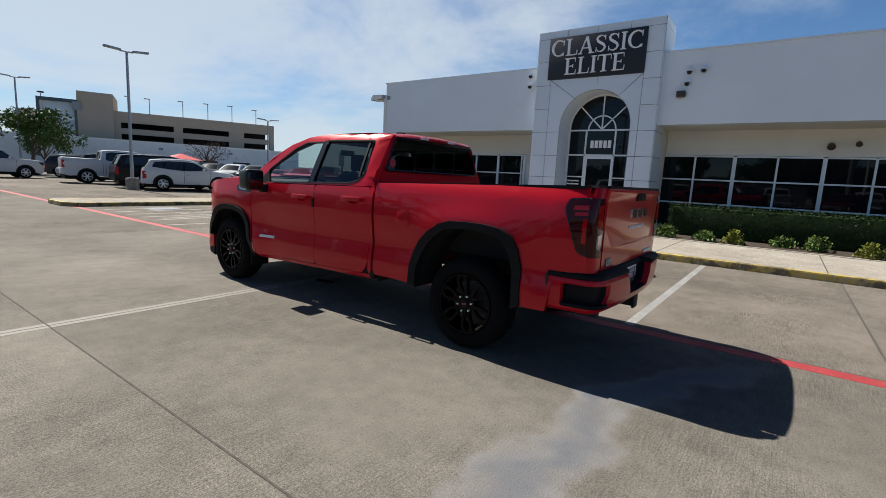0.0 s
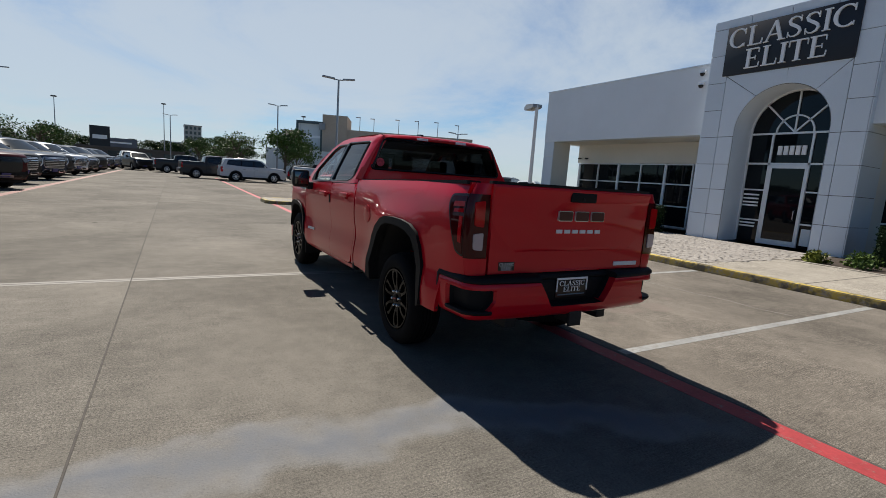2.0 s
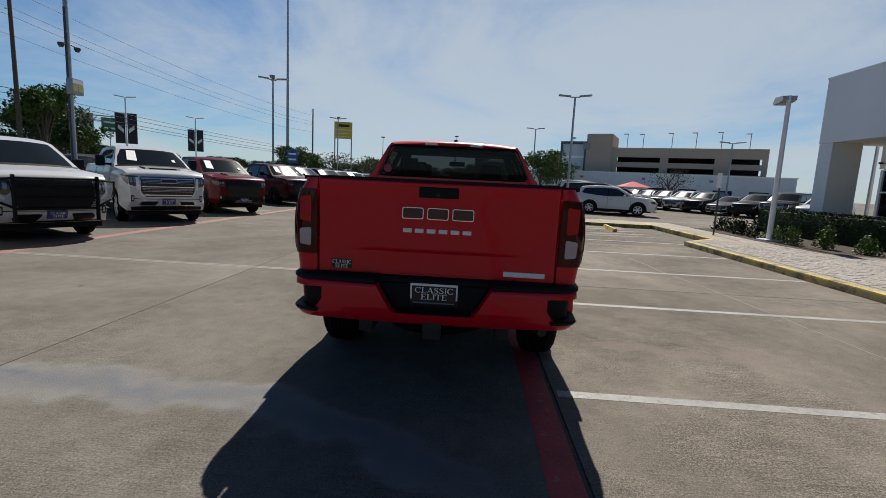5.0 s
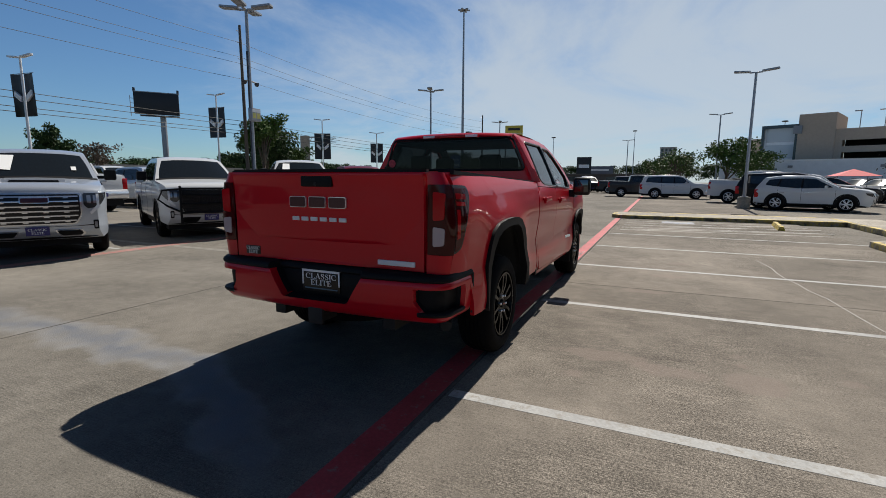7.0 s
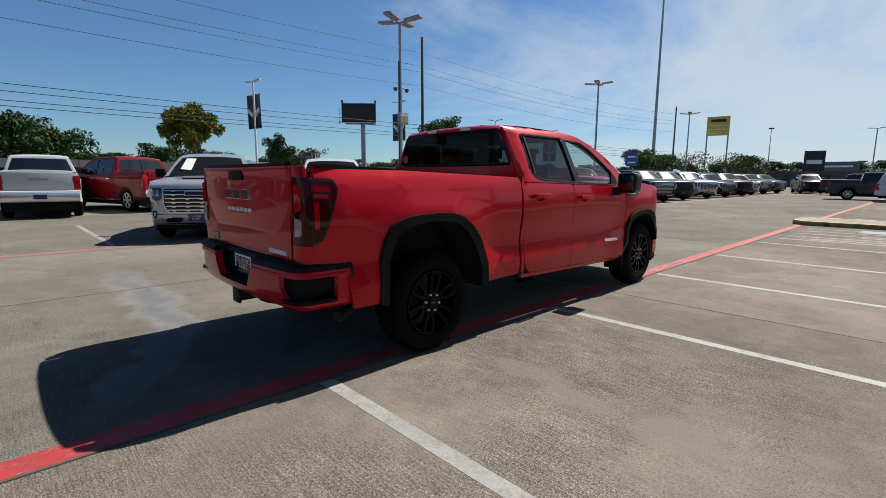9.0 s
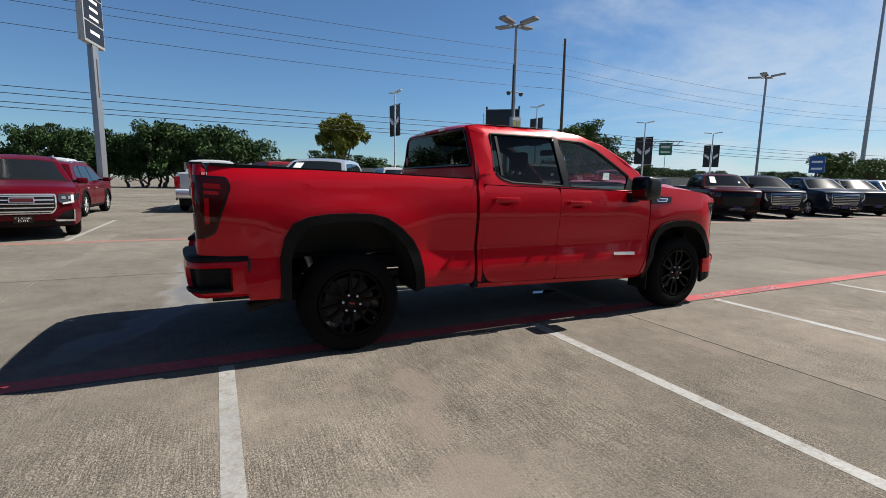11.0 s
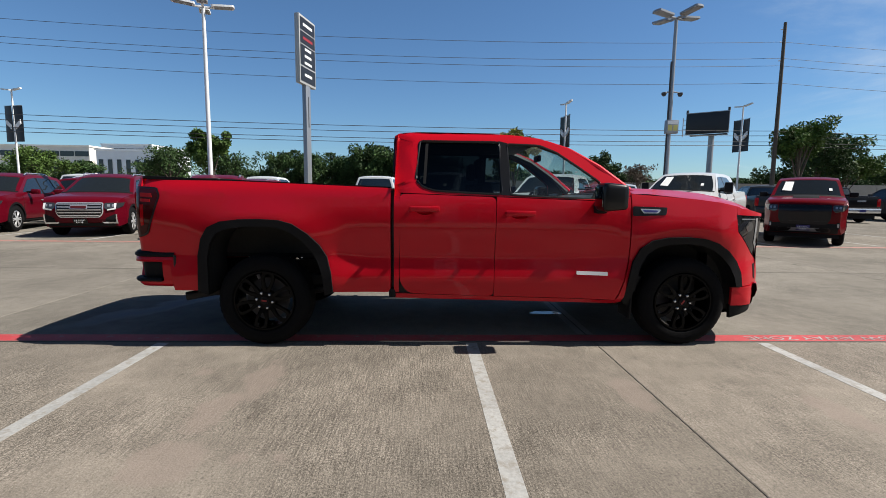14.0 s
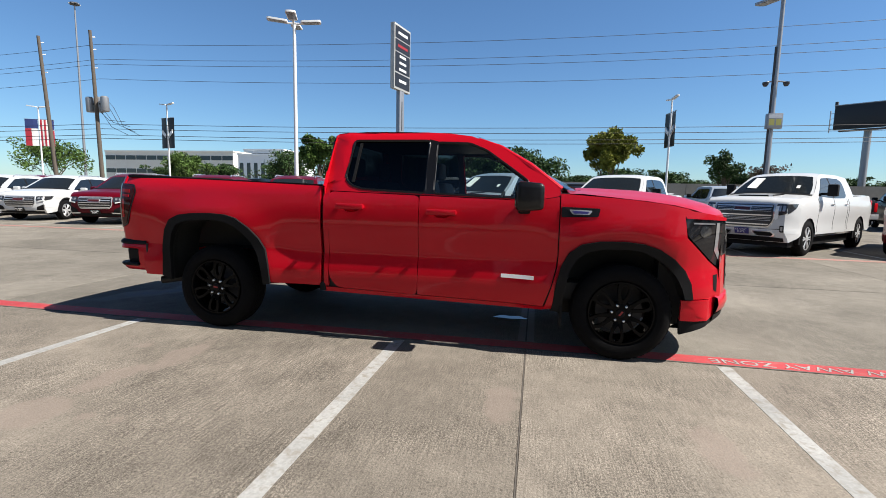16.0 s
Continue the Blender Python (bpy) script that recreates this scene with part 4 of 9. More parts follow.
# spandrels over the arch: three fields split by raking joints
def arc_pts(t0, t1, n=9):
    return [(AX + (AR + 0.004) * math.cos(t), AS + (AR + 0.004) * math.sin(t)) for t in np.linspace(t0, t1, n)]


tl, tr = radians(128), radians(52)
clad([(-7.55 + g, 3.38 + g), (AX - AR, 3.38 + g)] + arc_pts(math.pi, tl) + [(-7.55 + g, 5.22)])
clad([(-7.53, 5.24)] + arc_pts(tl - 0.012, tr + 0.012, 15)[:8] + [(AX - g, 5.24)])
clad([(AX + g, 5.24)] + arc_pts(tl - 0.012, tr + 0.012, 15)[7:] + [(-4.32, 5.24)])
clad([(-4.30 - g, 5.22)] + arc_pts(tr, 0) + [(AX + AR, 3.38 + g), (-4.30 - g, 3.38 + g)])
for xs_, lab in ((PX1, "side"), (PX0 - 0.024, "side")):
    for za, zb in zip(rows_z + [6.70], rows_z[1:] + [6.70, 6.95]):
        if zb - za > 0.01:
            part("cladding_panel", box(xs_, PY + 0.01, za + g, xs_ + 0.024, 18.35, zb - g), M_TILEPANEL, portal, smooth=0)
part("portal_back", box(-8.1, 18.36, 3.9, -3.78, 18.6, 6.9), M_STUCCO, portal, smooth=0)
part("portal_side_wall", box(-8.1, 18.36, 0, -7.9, 19.4, 3.9), M_STUCCO2, portal, smooth=0)
part("portal_side_wall", box(-3.96, 18.36, 0, -3.78, 19.4, 3.9), M_STUCCO2, portal, smooth=0)

# sign board
sign = thing("sign_board", pose(0, 0, 0), "black showroom sign board with raised white letters", "sign")
part("board", box(-7.67, PY - 0.05, 5.25, -4.28, PY - 0.003, 6.69, bevel=0.006), M_SIGNBLACK, sign)
for txt, z, wd in (("CLASSIC", 6.315, 3.22), ("ELITE", 5.66, 2.16)):
    part("letters", moved(serif_text(txt, wd, 0.56, 0.06), Matrix.Translation((-5.97, PY - 0.075, z))), M_LETTER, sign, "raised white roman capitals", smooth=40)

# arched glazing
glz = thing("entrance_glazing", pose(0, 0, 0), "dark arched entrance glazing with pale frames above glass doors", "window", kind="structure")
gy = 18.05
go = [(AX - AR + 0.03, 0.13)] + [(AX + (AR - 0.03) * math.cos(t), AS + (AR - 0.03) * math.sin(t)) for t in np.linspace(math.pi, 0, 25)] + [(AX + AR - 0.03, 0.13)]
part("pane", extrude_outline(go, gy + 0.05, gy + 0.065), M_DARKGLASS, glz, smooth=0)
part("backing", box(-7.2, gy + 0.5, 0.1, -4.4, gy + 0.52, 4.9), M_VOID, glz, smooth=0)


def bar(x0, z0, x1, z1, w=0.028):
    d = Vector((x1 - x0, z1 - z0)).normalized()
    n = Vector((-d.y, d.x)) * w
    o = [(x0 + n.x, z0 + n.y), (x1 + n.x, z1 + n.y), (x1 - n.x, z1 - n.y), (x0 - n.x, z0 - n.y)]
    part("glazing_bar", extrude_outline(o, gy, gy + 0.045), M_FRAME, glz, smooth=0)


bar(AX - 1.23, 3.53, AX + 1.23, 3.53)
bar(AX - 1.23, 2.62, AX + 1.23, 2.62)
for x in (AX - 0.56, AX + 0.52):
    bar(x, 0.13, x, 3.50, 0.03)
bar(AX - 1.22, 0.15, AX - 1.22, 3.50)
bar(AX + 1.22, 0.15, AX + 1.22, 3.50)
for a in (45, 90, 135):
    t = radians(a)
    bar(AX + 0.02 * math.cos(t), AS + 0.02, AX + 1.22 * math.cos(t), AS + 1.22 * math.sin(t), 0.022)
ring = [(AX + 0.5 * math.cos(t), AS + 0.5 * math.sin(t)) for t in np.linspace(math.pi, 0, 13)]
for p, q in zip(ring, ring[1:]):
    bar(*p, *q, 0.022)
rim_o = [(AX + 1.23 * math.cos(t), AS + 1.23 * math.sin(t)) for t in np.linspace(math.pi, 0, 21)]
for p, q in zip(rim_o, rim_o[1:]):
    bar(*p, *q, 0.03)
for z in (1.80, 0.85):
    bar(AX - 1.22, z, AX - 0.59, z, 0.022)
    bar(AX + 0.55, z, AX + 1.22, z, 0.022)
for x0, x1, z in ((-6.16, -5.42, 3.02),):
    for k in range(5):
        part("number_bar", box(x0 - 0.02 + k * 0.162, gy - 0.006, z - 0.135, x0 - 0.02 + k * 0.162 + 0.115, gy + 0.043, z + 0.135), M_LETTER, glz, "white bars where the house number stands", smooth=0)
for z in (1.62, 1.50, 1.38, 1.28, 0.72, 0.62):
    part("notice_bar", box(-6.98, gy + 0.03, z, -6.52, gy + 0.047, z + 0.05), M_LETTER, glz, "small white lines of notices", smooth=0)
part("notice", box(-5.2, gy + 0.03, 0.22, -4.72, gy + 0.047, 0.72), M_PAPER, glz, "white notice sheet", smooth=0)
door = thing("door_1", pose(0, 0, 0), "dark glass entrance door in a pale aluminium frame, closed", "door", kind="structure")
for o in ((-6.34, 0.14, -6.25, 2.59), (-5.36, 0.14, -5.27, 2.59), (-6.25, 2.48, -5.36, 2.59), (-6.25, 0.14, -5.36, 0.30)):
    part("door_frame", box(o[0], gy - 0.02, o[1], o[2], gy + 0.04, o[3]), M_FRAME, door, smooth=0)
part("pane", box(-6.25, gy + 0.0, 0.30, -5.36, gy + 0.02, 2.48), M_DARKGLASS, door, smooth=0)
part("door_handle", tube([(-5.44, gy - 0.02, 0.95), (-5.44, gy - 0.08, 0.98), (-5.44, gy - 0.08, 1.22), (-5.44, gy - 0.02, 1.25)], 0.013), M_CHROME, door)


def dome_camera(x, y, z):
    ob = thing("security_camera", pose(x, y, z), "small white dome camera on the stucco wall", "camera")
    part("mount", box(-0.09, -0.10, 0.0, 0.09, 0.0, 0.10, bevel=0.02), M_FRAME, ob)
    part("dome", lathe([(0.075, 0.0), (0.075, -0.03), (0.055, -0.075), (0.02, -0.095)], 14, "z", (0, -0.09, 0.0)), M_GLOSSBLACK, ob)


for p in ((-2.95, 17.3, 5.2), (-2.55, 17.3, 5.22), (-2.98, 17.3, 4.85), (-8.45, 17.3, 5.5), (-8.45, 17.3, 5.12)):
    dome_camera(*p)


M_BRONZE = mat("bronze_housing", (0.05, 0.03, 0.02), 0.5)


def wall_pack(x, y, z):
    ob = thing("wall_light", pose(x, y, z), "small bronze box light on the stucco wall", "light")
    part("housing", box(-0.13, -0.15, 0, 0.13, 0.0, 0.19, bevel=0.02), M_BRONZE, ob)
    part("lens", box(-0.10, -0.155, -0.02, 0.10, -0.03, 0.0), M_LENS, ob)


def flood_light(x, y, z, big):
    ob = thing("flood_light", pose(x, y, z), "dark adjustable flood light on the cream wall", "light")
    part("wall_plate", box(-0.06, -0.03, -0.06, 0.06, 0.0, 0.06, bevel=0.01), M_BRONZE, ob)
    part("arm", tube([(0, -0.02, 0), (0, -0.10, 0.03), (0, -0.16, 0.02)], 0.02, 8), M_BRONZE, ob)
    r = 0.11 if big else 0.08
    hd = part("lamp_head", moved(lathe([(r * 0.5, 0.09), (r * 0.85, 0.05), (r, -0.08), (r * 0.92, -0.085)], 16, "y"), pose(0, -0.22, 0.0, 25)), M_BRONZE, ob)
    part("lens", moved(lathe([(r * 0.9, -0.080), (r * 0.88, -0.084)], 16, "y"), pose(0, -0.22, 0.0, 25)), M_LENS, hd)


wall_pack(-3.12, 17.3, 4.42)
flood_light(0.92, 19.2, 3.05, True)
flood_light(1.55, 19.2, 3.12, False)


# ---- planting ----
def leaf_cloud(bm, pts, size, rng, flat=0.35):
    """Small two-triangle leaves at pts, turned at random."""
    for p in pts:
        s = size * rng.uniform(0.6, 1.4)
        a = Vector((rng.gauss(0, 1), rng.gauss(0, 1), rng.gauss(0, 1))).normalized()
        b = a.cross(Vector((rng.gauss(0, 1), rng.gauss(0, 1), rng.gauss(0, 1)))).normalized()
        p = Vector(p)
        v = [bm.verts.new(p + s * a), bm.verts.new(p + s * 0.45 * b), bm.verts.new(p - s * a), bm.verts.new(p - s * 0.45 * b)]
        bm.faces.new(v)


def hedge(x0, y0, x1, y1, z1, label):
    rng = random.Random(int(x0 * 100))
    ob = thing("hedge", pose((x0 + x1) / 2, (y0 + y1) / 2, WZ), label, "hedge")
    hx, hy, h = (x1 - x0) / 2, (y1 - y0) / 2, z1 - WZ
    part("hedge_core", box(-hx + 0.06, -hy + 0.06, 0, hx - 0.06, hy - 0.06, h - 0.07, bevel=0.08), M_HEDGE, ob)
    bm = bmesh.new()
    pts = []
    n = int((x1 - x0) * 900)
    for _ in range(n):
        f = rng.random()
        u, v = rng.uniform(-hx, hx), rng.uniform(-hy, hy)
        if f < 0.42:
            pts.append((u, -hy + rng.gauss(0.03, 0.035), rng.uniform(0, h)))
        elif f < 0.85:
            pts.append((u, v, h + rng.gauss(-0.03, 0.03)))
        elif f < 0.93:
            pts.append((-hx + rng.gauss(0.02, 0.03), v, rng.uniform(0, h)))
        else:
            pts.append((hx + rng.gauss(-0.02, 0.03), v, rng.uniform(0, h)))
    leaf_cloud(bm, pts, 0.035, rng)
    part("hedge_leaves", bm, M_HEDGE, ob, smooth=0)


hedge(-2.85, 16.2, 12.0, 17.0, 1.06, "clipped dark green box hedge before the showroom windows")
hedge(-17.5, 16.4, -9.0, 17.1, 1.06, "clipped dark green box hedge beside the showroom")
for o in ([(-3.9, 14.57), (26, 14.57), (26, 19.1), (-3.7, 19.1), (-3.7, 17.05), (-3.9, 17.05)], [(-17.6, 13.87), (-10.4, 13.87), (-9.3, 16.4), (-8.6, 17.05), (-8.6, 17.3), (-15, 19.1), (-17.6, 19.1)]):
    mb = tagged(mesh_ob("planting_bed", extrude_outline(o, 0.0, WZ + 0.006, "z"), M_MULCH, smooth=0), "dark mulch planting bed along the showroom", "planting bed", kind="structure")


def shrub_mesh(seed, r, h, material, leaf=0.05, n=420):
    rng = random.Random(seed)
    bm = bmesh.new()
    pts = []
    for _ in range(n):
        t, u = rng.uniform(0, 2 * math.pi), rng.random() ** 0.5
        z = rng.random()
        k = r * u * (1.0 - 0.55 * z ** 2) * (0.85 + 0.3 * math.sin(3 * t + seed))
        pts.append((k * math.cos(t), k * math.sin(t), h * z * (0.8 + 0.25 * math.sin(5 * t + seed)) + 0.02))
    leaf_cloud(bm, pts, leaf, rng)
    return bm


def shrub(x, y, seed, r, h, material, label):
    ob = thing("shrub", pose(x, y, WZ + 0.006, 0, 0, seed * 37), label, "shrub", "border shrubs")
    part("stem", tube([(0, 0, -0.03), (0.01, 0, h * 0.5)], [0.025, 0.01], 6), M_BARK, ob)
    part("foliage", shrub_mesh(seed, r, h, material), material, ob, smooth=0)
    return ob


rs = random.Random(4)
for k in range(22):
    x = -3.4 + k * 0.85 + rs.uniform(-0.15, 0.15)
    if x < 13:
        shrub(x, 15.3 + rs.uniform(-0.45, 0.35), k, rs.uniform(0.24, 0.40), rs.uniform(0.22, 0.38), M_SHRUB if k % 3 else M_LEAFYEL,
              "low green border shrub in mulch" if k % 3 else "low yellow-green border shrub in mulch")
for k in range(9):
    x = -16.9 + k * 0.9
    shrub(x, 14.55 + (0.32 * max(0, k - 5)) + rs.uniform(-0.15, 0.2), 40 + k, rs.uniform(0.3, 0.42), rs.uniform(0.45, 0.65), M_HEDGE if k < 4 else M_SHRUB, "rounded green border shrub in mulch")


# ---- lamp posts ----
def lamp_post(x, y, h, heads, material=M_GALV, base=True, label="tall grey parking lot light with flat heads", z=0.0, lean=0.0):
    ob = thing("street_lamp", pose(x, y, z, lean), label, "street lamp", "parking lot lights")
    z0 = 0.62 if base else 0.0
    if base:
        part("concrete_base", lathe([(0.31, 0.0), (0.31, 0.58), (0.28, 0.62), (0.0, 0.62)][:3], 20, "z"), M_CURB, ob)
    part("pole", tube([(0, 0, z0), (0, 0, h)], [0.085, 0.06], 12), material, ob)
    part("base_plate", box(-0.17, -0.17, z0, 0.17, 0.17, z0 + 0.03), material, ob)
    for a in heads:
        m = pose(0, 0, h, 0, 0, a)
        part("arm", moved(box(0.05, -0.04, -0.04, 0.3, 0.04, 0.02, bevel=0.01), m), material, ob)
        tip = m @ pose(0, 0, 0.02, 0, -5, 0)
        hd = extrude_outline(rounded([(0.25, -0.17), (0.98, -0.19), (1.02, 0.0), (0.98, 0.19), (0.25, 0.17)], 0.06), -0.035, 0.03, "z")
        head = part("lamp_head", moved(hd, tip), material, ob)
        part("lens", moved(box(0.36, -0.14, -0.042, 0.93, 0.14, -0.032), tip), M_LENS, head)
    return ob


lamp_post(4.38, -7.95, 7.72, (20, 110, 200, 290), M_POLEWHITE, label="tall white parking lot light with four flat heads")
pole_f = lamp_post(-12.43, -7.84, 7.72, (20, 110, 200, 290), M_GALV, label="tall grey parking lot light with four heads and cameras")
for s in (-1, 1):
    part("camera_arm", tube([(0, 0, 5.15), (0.28 * s, 0.05, 5.1)], 0.025, 8), M_GALV, pole_f)
    part("dome_camera", lathe([(0.09, 0.0), (0.09, -0.06), (0.05, -0.13)], 12, "z", (0.30 * s, 0.05, 5.1)), M_DARKSTEEL, pole_f)
part("equipment_box", box(-0.22, 0.06, 3.62, 0.22, 0.26, 4.1, bevel=0.02), M_GALV, pole_f)
M_PANELYEL = mat("panel_yellow", (0.5, 0.45, 0.12), 0.5)
for s in (-0.1, 0.1):
    part("warning_panel", box(s - 0.075, 0.26, 3.72, s + 0.075, 0.265, 3.92), M_PANELYEL, pole_f)
part("equipment_sign", box(-0.19, 0.26, 3.95, 0.19, 0.264, 4.06), M_POLEWHITE, pole_f)
part("cable_duct", tube([(0.09, 0.02, 0.9), (0.09, 0.02, 6.2)], 0.03, 8), M_DARKSTEEL, pole_f)
lamp_c = lamp_post(-13.22, 14.32, 4.45, (), M_POLEWHITE, base=False, label="pale single-headed lamp post in the planting bed", z=WZ)
lm = pose(0, 0, 4.42, 0, 0, 165)
hd_c = part("lamp_head", moved(extrude_outline([(-0.05, -0.10), (0.16, -0.13), (0.78, -0.13), (0.80, -0.02), (0.62, 0.08), (-0.05, 0.02)], -0.19, 0.19), lm), M_GALV, lamp_c, "box-shaped lamp head")
part("lens", moved(box(0.2, -0.16, -0.142, 0.74, 0.16, -0.131), lm), M_LENS, hd_c)
part("foot_plate", box(-0.25, -0.25, 0.0, 0.25, 0.25, 0.06, bevel=0.015), M_POLEWHITE, lamp_c)
lamp_post(-28.4, 10.97, 7.08, (80, 260), M_GALV)
lamp_post(-53.5, 11.9, 8.0, (80, 260), M_GALV)
lamp_post(-85.0, 1.6, 8.2, (80, 260), M_GALV)
lamp_post(-39.8, 26.7, 5.9, (80, 260), M_GALV)
lamp_post(-21.2, 23.5, 6.0, (80, 260), M_GALV)

# unseen plain wall, added to cut horizon light and reflections from the east
M_BLOCKER = mat("blocker_brown", (0.075, 0.065, 0.055), 0.9, vary=0.2, scale=3, big=0.2, big_scale=0.3)
wall_east = thing("wall_east", pose(42, 9, 0), "unseen plain dark brown wall added to dim the east horizon", "wall", kind="structure")
part("wall_panel", box(0, -21, 0, 0.3, 21, 2.6), M_BLOCKER, wall_east, smooth=0)


# ---- parked vehicles ----
def arch_pts(cx, r, zc, z0, n=9):
    """The opening over a wheel, from tail side to nose side, as part of a lower outline."""
    a0 = math.asin(max(-1, min(1, (z0 - zc) / r)))
    return [(cx + r * math.cos(t), zc + r * math.sin(t)) for t in np.linspace(a0, math.pi - a0, n)]


KINDS = {
    "pickup": dict(front=-1.86, rear=1.89, r=0.405, width=1.0, belt=1.32, top=1.96, roof_w=0.73, z0=0.45,
                   top_line=[(-2.78, 0.36), (-2.93, 0.50), (-2.95, 1.02), (-2.88, 1.20), (-2.70, 1.28), (-1.62, 1.36), (-0.78, 1.88), (-0.45, 1.95),
                             (0.70, 1.96), (1.10, 1.91), (1.22, 1.40), (1.24, 1.39), (2.98, 1.43), (3.00, 0.86), (3.10, 0.84), (3.10, 0.52)],
                   shield=(5, 6), back=(9, 10),
                   side=[[(-1.24, 1.37), (-0.66, 1.83), (-0.18, 1.86), (-0.16, 1.33)], [(-0.08, 1.33), (-0.10, 1.86), (0.70, 1.86), (0.94, 1.78), (0.97, 1.40), (0.82, 1.34)]],
                   grille=(-2.93, 0.62, 1.16, 0.62), doors=(-1.30, -0.12, 0.98)),
    "suv": dict(front=-1.42, rear=1.40, r=0.375, width=0.955, belt=1.06, top=1.71, roof_w=0.69, z0=0.36,
                top_line=[(-2.26, 0.28), (-2.39, 0.45), (-2.40, 0.78), (-2.31, 0.96), (-2.12, 1.05), (-1.12, 1.15), (-0.28, 1.62), (0.15, 1.72),
                          (1.36, 1.70), (1.96, 1.63), (2.28, 1.17), (2.33, 1.06), (2.39, 0.64), (2.39, 0.36)],
                shield=(5, 6), back=(9, 10),
                side=[[(-0.88, 1.17), (-0.20, 1.57), (0.30, 1.62), (0.32, 1.11)], [(0.40, 1.11), (0.38, 1.62), (1.18, 1.61), (1.34, 1.19)], [(1.42, 1.20), (1.28, 1.60), (1.76, 1.55), (1.92, 1.28)]],
                grille=(-2.40, 0.53, 0.93, 0.53), doors=(-0.98, 0.36, 1.34)),
    "large_suv": dict(front=-1.60, rear=1.48, r=0.40, width=1.0, belt=1.20, top=1.90, roof_w=0.76, z0=0.42,
                      top_line=[(-2.48, 0.32), (-2.64, 0.48), (-2.66, 0.98), (-2.58, 1.14), (-2.40, 1.20), (-1.35, 1.28), (-0.62, 1.80), (-0.20, 1.90),
                                (1.80, 1.88), (2.30, 1.82), (2.58, 1.25), (2.62, 1.15), (2.68, 0.75), (2.68, 0.45)],
                      shield=(5, 6), back=(9, 10),
                      side=[[(-1.05, 1.30), (-0.52, 1.76), (0.0, 1.80), (0.02, 1.26)], [(0.10, 1.26), (0.08, 1.80), (0.95, 1.80), (1.02, 1.28)], [(1.10, 1.29), (1.04, 1.80), (2.05, 1.76), (2.22, 1.36)]],
                      grille=(-2.66, 0.58, 1.12, 0.58), doors=(-1.15, 0.06, 1.02)),
    "sedan": dict(front=-1.42, rear=1.38, r=0.33, width=0.90, belt=0.92, top=1.44, roof_w=0.62, z0=0.32,
                  top_line=[(-2.25, 0.26), (-2.38, 0.42), (-2.38, 0.62), (-2.25, 0.76), (-2.0, 0.82), (-1.05, 0.95), (-0.15, 1.38), (0.25, 1.45),
                            (0.90, 1.43), (1.25, 1.34), (1.80, 1.02), (2.20, 0.98), (2.33, 0.85), (2.36, 0.38)],
                  shield=(5, 6), back=(9, 10),
                  side=[[(-0.80, 0.98), (-0.10, 1.34), (0.28, 1.38), (0.30, 0.93)], [(0.38, 0.93), (0.36, 1.38), (0.95, 1.35), (1.35, 1.04)]],
                  grille=(-2.38, 0.40, 0.66, 0.40), doors=(-0.85, 0.34, 1.20)),
}
wheel_cache = {}


def wheel_meshes(r, w, rim):
    key = (r, w, rim.name)
    if key not in wheel_cache:
        rr = r * 0.66
        prof = [(rr, -w / 2 + 0.02), (rr + 0.02, -w / 2), (r - 0.06, -w / 2), (r - 0.015, -w / 2 + 0.03), (r, -w / 2 + 0.07), (r, w / 2 - 0.07), (r - 0.015, w / 2 - 0.03), (r - 0.06, w / 2), (rr + 0.02, w / 2), (rr, w / 2 - 0.02)]
        t = lathe(prof, 32)
        d = bmesh.new()
        rings = add_lathe(d, [(rr, -w / 2 + 0.02), (rr - 0.02, -w / 2 + 0.015), (rr - 0.035, -w / 2 + 0.06), (0.0001, -w / 2 + 0.09)], 32)
        for k in range(6):
            for off in (-8, 8):
                sp = bmesh.new()
                add_box(sp, 0.05, -w / 2 + 0.015, -0.020, rr - 0.015, -w / 2 + 0.06, 0.020, bevel=0.008, seg=1)
                moved(sp, Matrix.Rotation(radians(60 * k + off), 4, "Y"))
                me = bpy.data.meshes.new("s"); sp.to_mesh(me); sp.free(); d.from_mesh(me); bpy.data.meshes.remove(me)
        add_lathe(d, [(0.075, -w / 2 + 0.06), (0.07, -w / 2 + 0.005), (0.0001, -w / 2 + 0.003)], 20)
        ms = []
        for bmx, nm, mt in ((t, "tyre", M_TYRE), (d, "rim", rim)):
            me = bpy.data.meshes.new(nm)
            bmesh.ops.recalc_face_normals(bmx, faces=bmx.faces)
            bmx.to_mesh(me); bmx.free()
            me.materials.append(mt); me.shade_smooth(); me.set_sharp_from_angle(angle=radians(35))
            ms.append(me)
        wheel_cache[key] = ms
    return wheel_cache[key]


def put_wheel(parent, x, y, r, w, rim, side):
    t, d = wheel_meshes(r, w, rim)
    wh = new("wheel", t)
    wh.parent = parent
    wh.matrix_basis = pose(x, y, r, 0, 0, 180 if side > 0 else 0)
    rm = new("rim", d)
    rm.parent = wh


def variant(kind, lift, stretch, r, width):
    """A pickup raised by lift, its bed and rear axle moved back by stretch."""
    K = dict(KINDS[kind])
    mv = lambda x, z: (x + (stretch if x > 1.0 else 0), z + (lift if z > 0.45 else 0))
    K["top_line"] = [mv(*p) for p in K["top_line"]]
    K["side"] = [[(x, z + lift) for x, z in w] for w in K["side"]]
    K.update(rear=K["rear"] + stretch, r=r, width=width, belt=K["belt"] + lift, top=K["top"] + lift, z0=K["z0"] + lift * 0.7)
    g = K["grille"]
    K["grille"] = (g[0], g[1] + lift, g[2] + lift, g[3] * width)
    K["doors"] = K["doors"]
    return K


